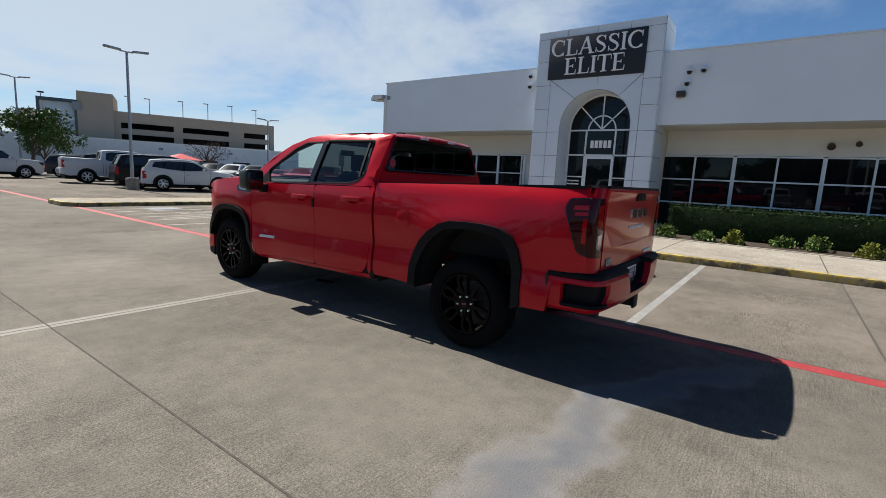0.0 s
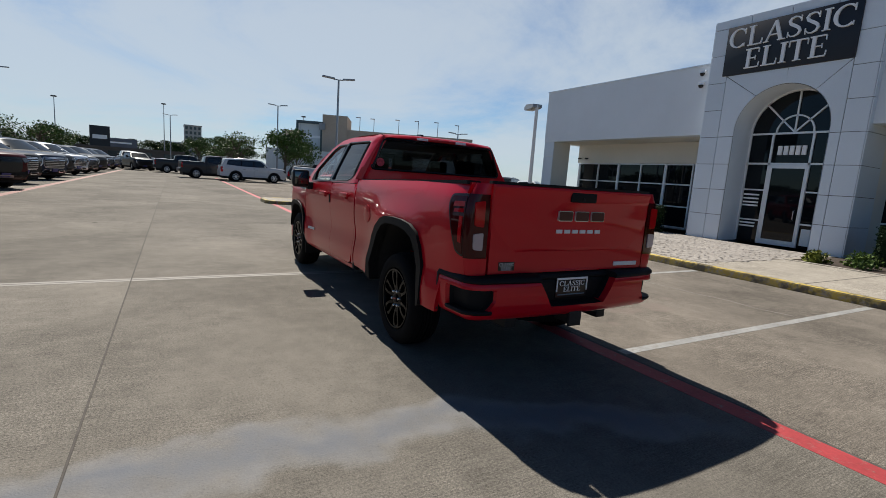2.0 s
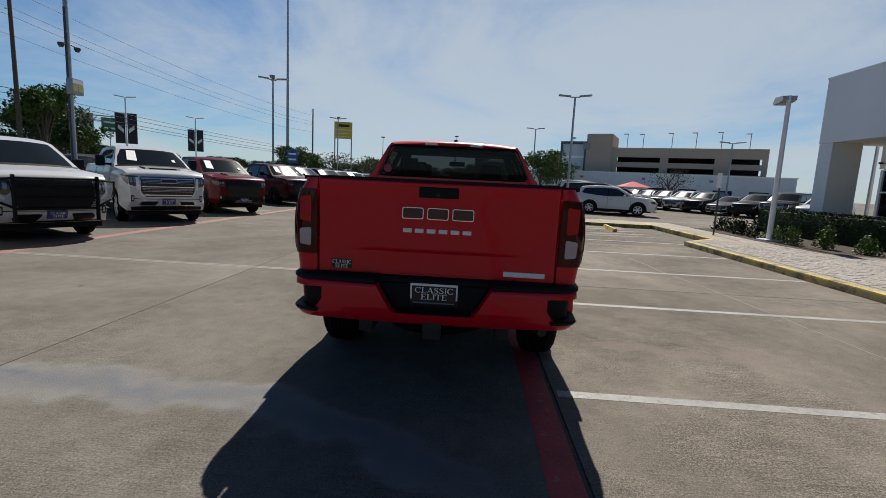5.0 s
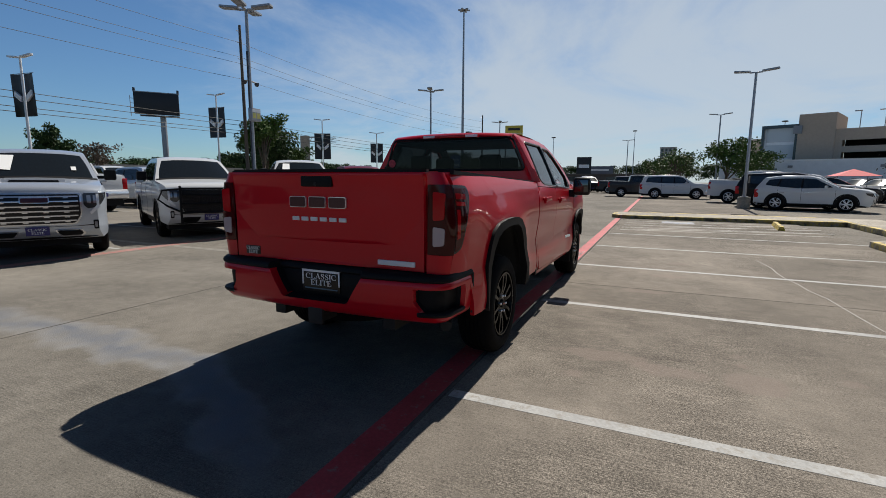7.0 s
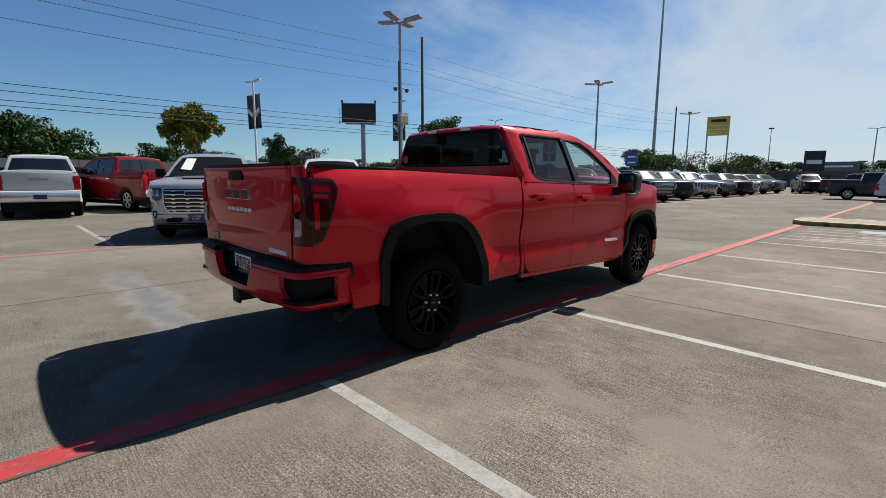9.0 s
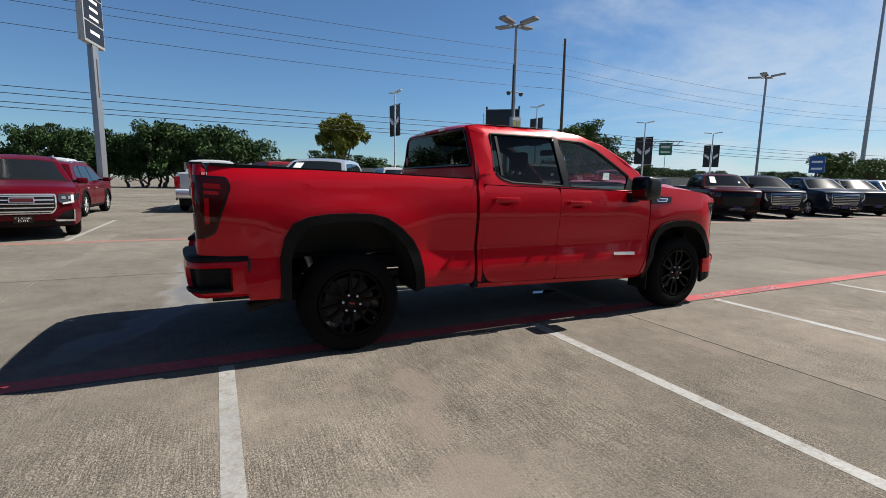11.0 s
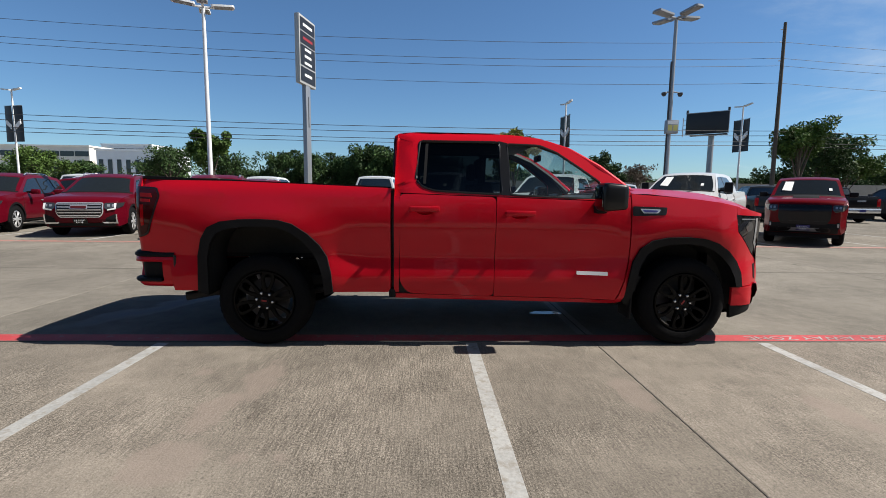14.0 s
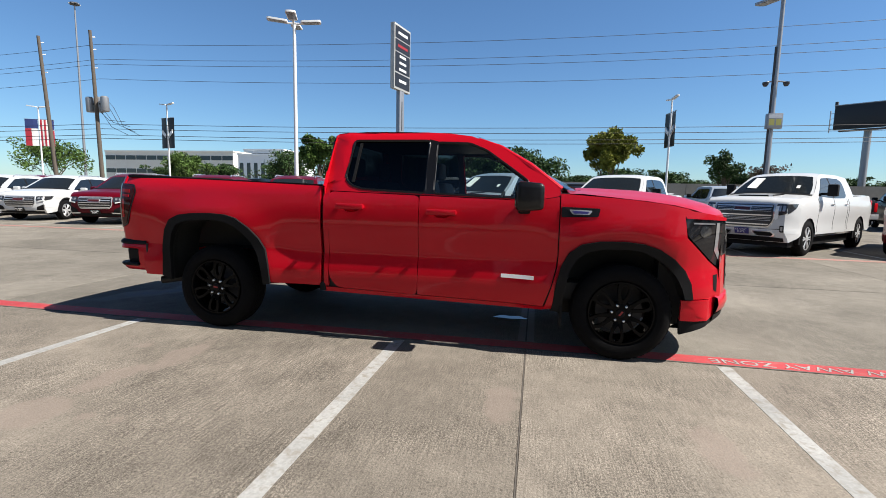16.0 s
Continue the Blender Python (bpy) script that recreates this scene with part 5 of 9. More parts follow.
KINDS["heavy_pickup"] = variant("pickup", 0.10, 0.42, 0.43, 1.02)
KINDS["midsize_pickup"] = variant("pickup", 0.0, -0.42, 0.405, 0.95)
KINDS["heavy_pickup"]["grille"] = (-2.93, 0.70, 1.27, 0.66)
M_GRILLEGREY = mat("grille_mesh_grey", (0.045, 0.047, 0.052), 0.35, metal=0.5, vary=0.3, scale=150)


def eased(pts, d=0.05):
    """An open line with its corners cut round."""
    out = [pts[0]]
    for p, q, r in zip(pts, pts[1:], pts[2:]):
        p, q, r = Vector(p), Vector(q), Vector(r)
        a = q + (p - q).normalized() * min(d, 0.4 * (p - q).length)
        c = q + (r - q).normalized() * min(d, 0.4 * (r - q).length)
        out += [tuple(a), tuple((a + c) / 4 + q / 2), tuple(c)]
    return out + [pts[-1]]


def join_into(bm, other):
    me = bpy.data.meshes.new("s")
    other.to_mesh(me)
    other.free()
    bm.from_mesh(me)
    bpy.data.meshes.remove(me)
    return bm


BULGE = 0.09


def build_vehicle(kind, paint, label, category, rim=M_RIMSILVER, chrome=True, guard=False, paper=False, plate=True, hood_stripe=False, style="bars", scoop=False, fine=True):
    K = KINDS[kind]
    truck = "pickup" in kind
    ob = thing("pickup_truck" if truck else {"suv": "suv", "large_suv": "large_suv", "sedan": "car"}[kind], pose(0, 0, 0), label, category)
    W, belt, top, rw = K["width"], K["belt"], K["top"], K["roof_w"]
    tl = K["top_line"]
    nose, tail = min(p[0] for p in tl), max(p[0] for p in tl)

    def half(x, z):
        h = W - 0.05 * max(0, (0.55 - z) / 0.3) - 0.010 * math.cos((z - 0.75) * 9)
        if z > belt - 0.12:
            h -= 0.035 * min(1, (z - belt + 0.12) / 0.12)
        if z > belt:
            h = h + (rw - h) * ((z - belt) / (top - belt)) ** 1.1
        e = max(0, (nose + 0.55 - x) / 0.55)
        h -= 0.17 * e ** 2
        e = max(0, (x - tail + 0.35) / 0.35)
        return h - 0.05 * e ** 2

    front_line = sorted((z, x) for x, z in tl[:5])

    def front(y, z):
        """x of the front face."""
        x = interp(z, front_line)
        k = min(1.0, abs(y) / half(x, z))
        return x - BULGE * (1 - k ** 2.4)

    r = K["r"]
    line = eased(tl)
    low = arch_pts(K["rear"], r + 0.075, r, K["z0"]) + arch_pts(K["front"], r + 0.075, r, K["z0"])
    outline = line + [(tail - 0.4, K["z0"] - 0.02)] + low
    bm = bmesh.new()
    rows = []
    for x, z in line:
        h = half(x, z)
        crown = 0.045 if z > tl[3][1] - 0.05 else 0.0
        f = max(0.0, min(1.0, (nose + 0.55 - x) / 0.55)) if x < nose + 0.55 else 0.0
        rows.append([(x - BULGE * f * (1 - abs(k) ** 2.4), h * k, z + crown * (1 - abs(k) ** 3)) for k in (-1, -0.97, -0.9, -0.78, -0.6, -0.3, 0, 0.3, 0.6, 0.78, 0.9, 0.97, 1)])
    grid_surface(bm, rows)
    bmesh.ops.recalc_face_normals(bm, faces=bm.faces)
    if sum(f.normal.z for f in bm.faces) < 0:
        bmesh.ops.reverse_faces(bm, faces=bm.faces)
    for s in (-1, 1):
        join_into(bm, shell(filled(outline, cuts=(0.4, 0.11)), half, s, 0.0))
    bmesh.ops.remove_doubles(bm, verts=bm.verts, dist=0.002)
    part("body", bm, paint, ob, smooth=32)
    part("underbody", box(nose + 0.25, -W + 0.14, 0.24, tail - 0.2, W - 0.14, min(0.9, belt - 0.15)), M_TRIMBLACK, ob)
    for cx in (K["front"], K["rear"]):
        for s in (-1, 1):
            put_wheel(ob, cx, s * (W - 0.135), r, 0.26, rim, s)
            part("wheel_liner", extrude_outline(arch_pts(cx, r + 0.072, r, 0.3, 11), s * (W - 0.03), s * (W - 0.3)), M_TRIMBLACK, ob)
            if kind != "sedan" and not (truck and chrome):
                o = arch_pts(cx, r + 0.125, r, K["z0"], 13) + arch_pts(cx, r + 0.07, r, K["z0"], 13)[::-1]
                part("arch_moulding", shell(filled(o, cuts=(9, 9)), lambda x, z: half(x, z) + 0.012, s, 0.04), M_TRIMBLACK, ob)
    for s in (-1, 1):
        for w in K["side"]:
            part("side_window", shell(filled(rounded(w, 0.06), cuts=(0.4, 0.12)), lambda x, z: half(x, z) + 0.006, s, 0.012), M_CARGLASS, ob)
        for w, v in zip(K["side"], K["side"][1:]):
            part("pillar", shell(filled([w[-2], w[-1], v[0], v[1]], cuts=(9, 0.12)), lambda x, z: half(x, z) + 0.005, s, 0.008), M_TRIMBLACK, ob)
        for dx in (*K["doors"], *((1.12,) if truck else ())):
            part("door_seam", shell(filled([(dx - 0.007, K["z0"] + 0.06), (dx + 0.007, K["z0"] + 0.06), (dx + 0.007, belt + 0.01), (dx - 0.007, belt + 0.01)], cuts=(9, 0.1)), lambda x, z: half(x, z) + 0.003, s, 0.004), M_TRIMBLACK, ob)
        part("lower_trim", box(K["front"] + r + 0.14, s * (W - 0.06) - 0.02, K["z0"] - 0.06, K["rear"] - r - 0.14, s * (W - 0.06) + 0.03, K["z0"] + 0.03, bevel=0.012), M_TRIMBLACK if not (truck and chrome) else M_CHROME, ob)
        wx = K["side"][0][0][0] + 0.24
        mz = belt + 0.05
        big = {"heavy_pickup": 1.5, "pickup": 1.1}.get(kind, 0.75)
        mo = part("mirror", box(wx - 0.05, min(s * (W + 0.05), s * (W + 0.27)), mz, wx + 0.09, max(s * (W + 0.05), s * (W + 0.27)), mz + 0.2 * big, bevel=0.04), M_TRIMBLACK if truck else paint, ob)
        part("mirror_arm", box(wx, min(s * (W - 0.08), s * (W + 0.08)), mz + 0.03, wx + 0.06, max(s * (W - 0.08), s * (W + 0.08)), mz + 0.09, bevel=0.01), M_TRIMBLACK, mo)
        for dx in K["doors"][1:]:
            y = half(dx, belt - 0.14)
            part("door_handle", box(dx - 0.28, min(s * (y - 0.01), s * (y + 0.03)), belt - 0.165, dx - 0.08, max(s * (y - 0.01), s * (y + 0.03)), belt - 0.13, bevel=0.008), M_CHROME if chrome else paint, ob)

    def across(i, j, inset, off, mt, nm, lo=0.08, hi=0.94):
        (x0, z0), (x1, z1) = tl[i], tl[j]
        d = Vector((x1 - x0, 0, z1 - z0)); n = Vector((-d.z, 0, d.x)).normalized()
        if n.z < 0:
            n = -n
        rws = []
        for t in np.linspace(lo, hi, 5):
            p = Vector((x0, 0, z0)) + d * float(t)
            h = half(p.x, p.z) - inset
            rws.append([tuple(p + n * (off + 0.047 * (1 - abs(k) ** 3)) + Vector((0, h * k, 0))) for k in (-1, -0.9, -0.6, -0.3, 0, 0.3, 0.6, 0.9, 1)])
        b = bmesh.new(); grid_surface(b, rws)
        bmesh.ops.recalc_face_normals(b, faces=b.faces)
        return part(nm, b, mt, ob)

    ws = across(*K["shield"], 0.06, 0.006, M_SCREENGLASS, "windscreen", 0.07, 0.95)
    across(*K["shield"], 0.02, 0.010, M_TRIMBLACK, "cowl", -0.01, 0.07)
    across(*K["back"], 0.10, 0.006, M_CARGLASS, "rear_window", 0.12, 0.9)
    gx, gz0, gz1, gw = K["grille"]
    metal = M_CHROME if chrome else M_GLOSSBLACK

    def fpatch(name, o, material, off, parent=None, thick=0.03, lab="", cuts=(0.06, 0.06), extra=None):
        b = filled(o, cuts=cuts)
        for v in b.verts:
            y, z = v.co.x, v.co.z
            v.co = (front(y, z) - off, y, z)
        bmesh.ops.recalc_face_normals(b, faces=b.faces)
        if sum(f.normal.x * f.calc_area() for f in b.faces) > 0:
            bmesh.ops.reverse_faces(b, faces=b.faces)
        rim_e = [e for e in b.edges if e.is_boundary]
        for v in [g for g in bmesh.ops.extrude_edge_only(b, edges=rim_e)["geom"] if isinstance(g, bmesh.types.BMVert)]:
            v.co.x += thick
        if extra:
            join_into(b, extra)
        return part(name, b, material, parent or ob, lab)

    def sym(s, pts):
        return [(s * y, z) for y, z in pts]

    H = gz1 - gz0
    # grille
    go = rounded([(-gw, gz1), (gw, gz1), (gw * 1.0, gz0 + 0.3 * H), (gw * 0.86, gz0), (-gw * 0.86, gz0), (-gw, gz0 + 0.3 * H)], 0.05)
    gi = rounded([(-gw + 0.024, gz1 - 0.022), (gw - 0.024, gz1 - 0.022), (gw - 0.024, gz0 + 0.3 * H), (gw * 0.86 - 0.02, gz0 + 0.024), (-gw * 0.86 + 0.02, gz0 + 0.024), (-gw + 0.024, gz0 + 0.3 * H)], 0.04)
    gr = fpatch("grille", go, metal, 0.016)
    fpatch("grille_mesh", gi, M_GRILLEGREY if style == "heavy" else M_GLOSSBLACK, 0.034, gr)
    nb = {"heavy": 3, "bars": 6, "suv": 5, "black": 2}[style]
    for k in range(nb):
        z = gz0 + 0.13 * H + 0.76 * H * k / (nb - 1)
        w = gw - 0.045 if z > gz0 + 0.3 * H else gw * 0.86 - 0.03 + 0.1 * gw * (z - gz0) / (0.3 * H)
        hh = {"heavy": 0.015, "bars": 0.011, "suv": 0.011, "black": 0.018}[style]
        fpatch("grille_bar", [(-w, z - hh), (w, z - hh), (w, z + hh), (-w, z + hh)], metal, 0.050, gr, 0.02, cuts=(0.09, 9))
        if style == "heavy":
            for m in range(3):
                zz = z - hh - 0.035 - 0.035 * m
                if zz > gz0 + 0.05:
                    fpatch("grille_slat", [(-w * 0.97, zz - 0.004), (w * 0.97, zz - 0.004), (w * 0.97, zz + 0.004), (-w * 0.97, zz + 0.004)], M_RIMSILVER, 0.042, gr, 0.01, cuts=(0.09, 9))
        if style == "bars" and fine:
            for m in range(4):
                y = (-0.66 + 0.44 * m) * gw
                fpatch("bar_link", [(y - 0.035, z - hh - 0.018), (y + 0.035, z - hh - 0.018), (y + 0.035, z - hh), (y - 0.035, z - hh)], metal, 0.044, gr, 0.02, cuts=(9, 9))
    bz = gz0 + (0.78 if style != "suv" else 0.70) * H
    bd = fpatch("maker_badge", rounded([(-0.19, bz - 0.05), (0.19, bz - 0.05), (0.19, bz + 0.05), (-0.19, bz + 0.05)], 0.015), metal, 0.062, gr, 0.02, "maker badge as a plain bar")
    fpatch("badge_fill", rounded([(-0.175, bz - 0.037), (0.175, bz - 0.037), (0.175, bz + 0.037), (-0.175, bz + 0.037)], 0.012), M_BADGEDARK if chrome else M_GLOSSBLACK, 0.070, bd, 0.01)
    for s in (-1, 1):
        hx = half(nose + 0.1, gz1) - 0.01
        hy0, hy1 = gw + 0.025, hx * 0.985
        slim = 0.17 if style in ("suv", "black") else 0.24
        o = rounded(sym(s, [(hy0, gz1 - 0.01), (hy1, gz1 - 0.005), (hy1, gz1 - slim), (hy0 + 0.06, gz1 - slim - 0.04), (hy0, gz1 - slim + 0.03)]), 0.025)
        side = shell(filled([(nose + 0.03, gz1 - 0.01), (nose + 0.34, gz1 + 0.0), (nose + 0.27, gz1 - 0.10), (nose + 0.06, gz1 - slim)], cuts=(0.1, 0.1)), lambda x, z: half(x, z) + 0.004, s, 0.02)
        hl = fpatch("headlight", o, M_HEADGLASS, 0.014, extra=side)
        wy = (hy1 - hy0)
        for q in (0.22, 0.62) if fine else ():
            y = hy0 + wy * q
            fpatch("lamp_unit", rounded(sym(s, [(y, gz1 - 0.045), (y + wy * 0.26, gz1 - 0.045), (y + wy * 0.26, gz1 - slim + 0.06), (y, gz1 - slim + 0.06)]), 0.015), M_HEADLENS, 0.026, hl, 0.006)
        if style == "suv":
            o = [(hy1 - 0.05, gz1 - 0.02), (hy1 - 0.005, gz1 - 0.02), (hy1 - 0.005, gz1 - slim - 0.01), (hy0 + 0.07, gz1 - slim - 0.045), (hy0 + 0.07, gz1 - slim - 0.01), (hy1 - 0.05, gz1 - slim + 0.02)]
        elif style == "heavy":
            o = [(hy0 - 0.005, gz1 - 0.05), (hy0 + 0.05, gz1 - 0.05), (hy0 + 0.05, gz1 - 0.34), (hy0 + 0.01, gz1 - 0.38), (hy0 - 0.03, gz1 - 0.34)]
        else:
            o = [(hy1 - 0.04, gz1 - 0.02), (hy1, gz1 - 0.02), (hy1, gz1 - slim - 0.02), (hy0 + 0.10, gz1 - slim - 0.14), (hy0 + 0.08, gz1 - slim - 0.10), (hy1 - 0.04, gz1 - slim + 0.02)]
        if style != "black":
            fpatch("running_light", sym(s, o), M_WHITELENS, 0.030, hl, 0.02)
        ty, tz = s * (half(tail - 0.1, belt - 0.2) - 0.09), belt - 0.32
        part("tail_light", box(tail - 0.22, min(ty - 0.08 * s, ty + 0.095 * s), tz - 0.12, tail - (0.08 if truck else 0.03), max(ty - 0.08 * s, ty + 0.095 * s), tz + 0.3, bevel=0.02), M_REDLENS, ob)
        # corner of the bumper
        if style == "suv":
            c = [(gw + 0.05, gz0 - 0.01), (hx * 0.96, gz0 + 0.10), (hx * 0.97, gz0 - 0.16), (gw + 0.02, gz0 - 0.13)]
            fv = fpatch("fog_vent", rounded(sym(s, c), 0.03), M_TRIMBLACK, 0.010)
            c = [(hx * 0.96, gz0 + 0.08), (hx * 0.985, gz0 + 0.08), (hx * 0.985, gz0 - 0.17), (gw - 0.02, gz0 - 0.16), (gw - 0.05, gz0 - 0.12), (hx * 0.955, gz0 - 0.13)]
            fpatch("fog_trim", sym(s, c), metal, 0.020, fv)
        else:
            c = [(hx * 0.86, gz0 + 0.06), (hx * 0.95, gz0 + 0.06), (hx * 0.95, gz0 - 0.10), (hx * 0.87, gz0 - 0.10)]
            fv = fpatch("corner_vent", rounded(sym(s, c), 0.02), M_TRIMBLACK, 0.010)
            if fine:
                fpatch("fog_lamp", rounded(sym(s, [(hx * 0.88, gz0 + 0.03), (hx * 0.93, gz0 + 0.03), (hx * 0.93, gz0 - 0.07), (hx * 0.885, gz0 - 0.07)]), 0.01), M_HEADLENS, 0.014, fv, 0.006)
            pz = gz0 - 0.13
            c = [(0.22, pz + 0.045), (gw * 0.95, pz + 0.045), (gw * 1.05, pz - 0.03), (gw * 0.98, pz - 0.09), (0.30, pz - 0.09)]
            bi = fpatch("bumper_insert", rounded(sym(s, c), 0.03), metal, 0.012)
            c = [(0.25, pz + 0.022), (gw * 0.92, pz + 0.022), (gw * 0.99, pz - 0.03), (gw * 0.94, pz - 0.065), (0.32, pz - 0.065)]
            fpatch("tow_pocket", rounded(sym(s, c), 0.025), M_TRIMBLACK, 0.026, bi)
    if style in ("bars", "heavy") and fine:
        bw = half(nose, gz0) * 0.985
        fpatch("bumper_line", [(-bw, gz0 - 0.035), (bw, gz0 - 0.035), (bw, gz0 - 0.012), (gw * 0.9, gz0 - 0.03), (-gw * 0.9, gz0 - 0.03), (-bw, gz0 - 0.012)], M_TRIMBLACK, 0.004)
    zl = tl[0][1]
    xw = half(nose, zl + 0.1) * 0.99
    lo_z = {"suv": gz0 - 0.15, "black": gz0 + 0.04}.get(style, gz0 - 0.22)
    fpatch("lower_valance", [(-xw, zl + 0.01), (xw, zl + 0.01), (xw, lo_z - 0.02), (xw * 0.6, lo_z), (-xw * 0.6, lo_z), (-xw, lo_z - 0.02)], M_TRIMBLACK, 0.008)
    if style == "black":
        fpatch("skid_plate", [(-gw * 0.7, gz0 - 0.2), (gw * 0.7, gz0 - 0.2), (gw * 0.6, gz0 - 0.1), (-gw * 0.6, gz0 - 0.1)], M_GREYPLATE, 0.02)
    if plate:
        pz = gz0 - 0.10
        dp = fpatch("dealer_plate", [(-0.155, pz - 0.075), (0.155, pz - 0.075), (0.155, pz + 0.075), (-0.155, pz + 0.075)], M_PLATEBLUE if truck else M_GLOSSBLACK, 0.040, None, 0.03, "dark dealer plate with white letters", cuts=(9, 9))
        px = front(0, pz) - 0.043
        for tx, dz, wd in () if not fine else (("CLASSIC", 0.03, 0.25), ("ELITE", -0.025, 0.17)):
            part("plate_letters", moved(serif_text(tx, wd, 0.040, 0.002), pose(px, 0, pz + dz, 0, 0, -90)), M_LETTER, dp, smooth=0)
    if truck:
        e = tail - 3.10
        part("tailgate", box(2.985 + e, -0.80, 0.86, 3.02 + e, 0.80, belt + 0.08, bevel=0.012), paint, ob)
        part("rear_bumper", box(2.92 + e, -0.95, 0.54, 3.16 + e, 0.95, 0.80, bevel=0.05), metal if chrome else paint, ob)
        for s in (-1, 1):
            part("bed_rail", box(1.30, min(s * 0.84, s * 0.92), belt + 0.055, 2.98 + e, max(s * 0.84, s * 0.92), belt + 0.095, bevel=0.008), M_TRIMBLACK, ob)
        part("maker_badge", box(3.018 + e, -0.22, 1.15, 3.03 + e, 0.22, 1.23), M_CHROME, ob, "maker badge as a plain bar")
        part("dealer_plate", box(3.16 + e, -0.16, 0.60, 3.17 + e, 0.16, 0.74), M_PLATEBLUE, ob, "dark blue dealer plate")
    elif kind != "sedan":
        for s in (-1, 1):
            part("roof_rail", tube([(-0.15, s * (rw - 0.04), top - 0.01), (0.0, s * (rw - 0.05), top + 0.05), (1.2, s * (rw - 0.06), top + 0.045), (1.45, s * (rw - 0.06), top - 0.02)], 0.017, 8), metal, ob)
    (ax, az), (bx, bz2) = tl[4], tl[5]
    def hood(x, off):
        return az + (bz2 - az) * (x - ax) / (bx - ax) + 0.045 + off
    if hood_stripe:
        b = bmesh.new()
        grid_surface(b, [[(x, y, hood(x, d - 0.03 * abs(y))) for y in (-0.30, -0.27, 0, 0.27, 0.30)] for x, d in ((ax + 0.22, 0.0), (ax + 0.26, 0.03), (bx - 0.2, 0.04), (bx - 0.15, 0.0))])
        bmesh.ops.recalc_face_normals(b, faces=b.faces)
        part("hood_insert", b, M_TRIMBLACK, ob)
    if scoop:
        b = bmesh.new()
        grid_surface(b, [[(x, y, hood(x, d - 0.02 * abs(y))) for y in (-0.42, -0.38, 0, 0.38, 0.42)] for x, d in ((ax + 0.16, 0.002), (ax + 0.20, 0.05), (bx - 0.3, 0.035), (bx - 0.1, -0.01))])
        bmesh.ops.recalc_face_normals(b, faces=b.faces)
        sc = part("hood_scoop", b, paint, ob)
        part("scoop_mouth", extrude_outline([(-0.34, hood(ax + 0.16, 0.004)), (0.34, hood(ax + 0.16, 0.004)), (0.32, hood(ax + 0.18, 0.034)), (-0.32, hood(ax + 0.18, 0.034))], ax + 0.16, ax + 0.19, "x"), M_TRIMBLACK, sc)
    if paper:
        x0, z0 = tl[K["shield"][0]]; x1, z1 = tl[K["shield"][1]]
        d = Vector((x1 - x0, 0, z1 - z0)); n = Vector((-d.z, 0, d.x)).normalized()
        if n.z < 0:
            n = -n
        b = bmesh.new()
        q = [Vector((x0, y, z0)) + d * t + n * 0.058 for y, t in ((0.62, 0.32), (0.38, 0.28), (0.34, 0.84), (0.56, 0.84))]
        b.faces.new([b.verts.new(v) for v in q])
        part("window_sticker", b, M_PAPER, ws, "white paper price sheet", smooth=0)
        b = bmesh.new()
        q = [Vector((x0, y, z0)) + d * t + n * 0.058 for y, t in ((-0.60, 0.30), (-0.52, 0.30), (-0.51, 0.44), (-0.59, 0.44))]
        b.faces.new([b.verts.new(v) for v in q])
        part("window_label", b, M_PAPER, ws, smooth=0)
    if guard:
        g = gx - BULGE - 0.10
        for z in (gz0 + 0.02, gz0 + 0.22, gz0 + 0.42, gz1 + 0.03):
            part("guard_bar", tube([(g + 0.02, -0.66, z), (g, 0, z), (g + 0.02, 0.66, z)], 0.024, 10), M_TRIMBLACK, ob)
        for s in (-1, 1):
            part("guard_post", box(g - 0.02, s * 0.64 - 0.022, 0.40, g + 0.07, s * 0.64 + 0.022, gz1 + 0.09, bevel=0.01), M_TRIMBLACK, ob)
            part("guard_hoop", tube([(g + 0.03, s * 0.65, gz1 + 0.02), (g + 0.12, s * 0.98, gz1 - 0.01), (g + 0.28, s * 1.05, gz1 - 0.22), (g + 0.10, s * 0.9, gz0 + 0.18), (g + 0.03, s * 0.66, gz0 + 0.05)], 0.022, 8), M_TRIMBLACK, ob)
        gm = bmesh.new()
        for k in range(38):
            y = -0.62 + 1.24 * k / 37
            add_box(gm, g + 0.02, y - 0.005, gz0 + 0.04, g + 0.028, y + 0.005, gz1)
        for k in range(17):
            z = gz0 + 0.04 + (gz1 - gz0 - 0.04) * k / 16
            add_box(gm, g + 0.016, -0.62, z - 0.005, g + 0.024, 0.62, z + 0.005)
        part("guard_mesh", gm, M_GUARDMESH, ob)
    return ob


def head_to(x, y, deg):
    """Pose of a vehicle with its centre at x, y, heading deg counted from +x."""
    return pose(x, y, 0, 0, 0, deg - 180)


def nose_at(x, y, deg, kind):
    d = -min(p[0] for p in KINDS[kind]["top_line"])
    return head_to(x - d * math.cos(radians(deg)), y - d * math.sin(radians(deg)), deg)


T_SILVER = build_vehicle("pickup", P_SILVER, "silver-white pickup truck with a bright chrome grille", "pickup truck", paper=True, scoop=True)
T_SILVER.matrix_world = nose_at(-2.75, -2.78, 62, "pickup")
T_GUARD = build_vehicle("pickup", P_WHITE, "white pickup truck with a black grille guard", "pickup truck", rim=M_RIMBLACK, chrome=False, guard=True, style="bars")
T_GUARD.matrix_world = nose_at(-6.3, -2.95, 62, "pickup")
T_HD = build_vehicle("heavy_pickup", P_WHITE, "white heavy-duty pickup truck with a tall chrome grille", "pickup truck", paper=True, style="heavy", scoop=True)
T_HD.matrix_world = nose_at(-10.1, -3.25, 47, "heavy_pickup")
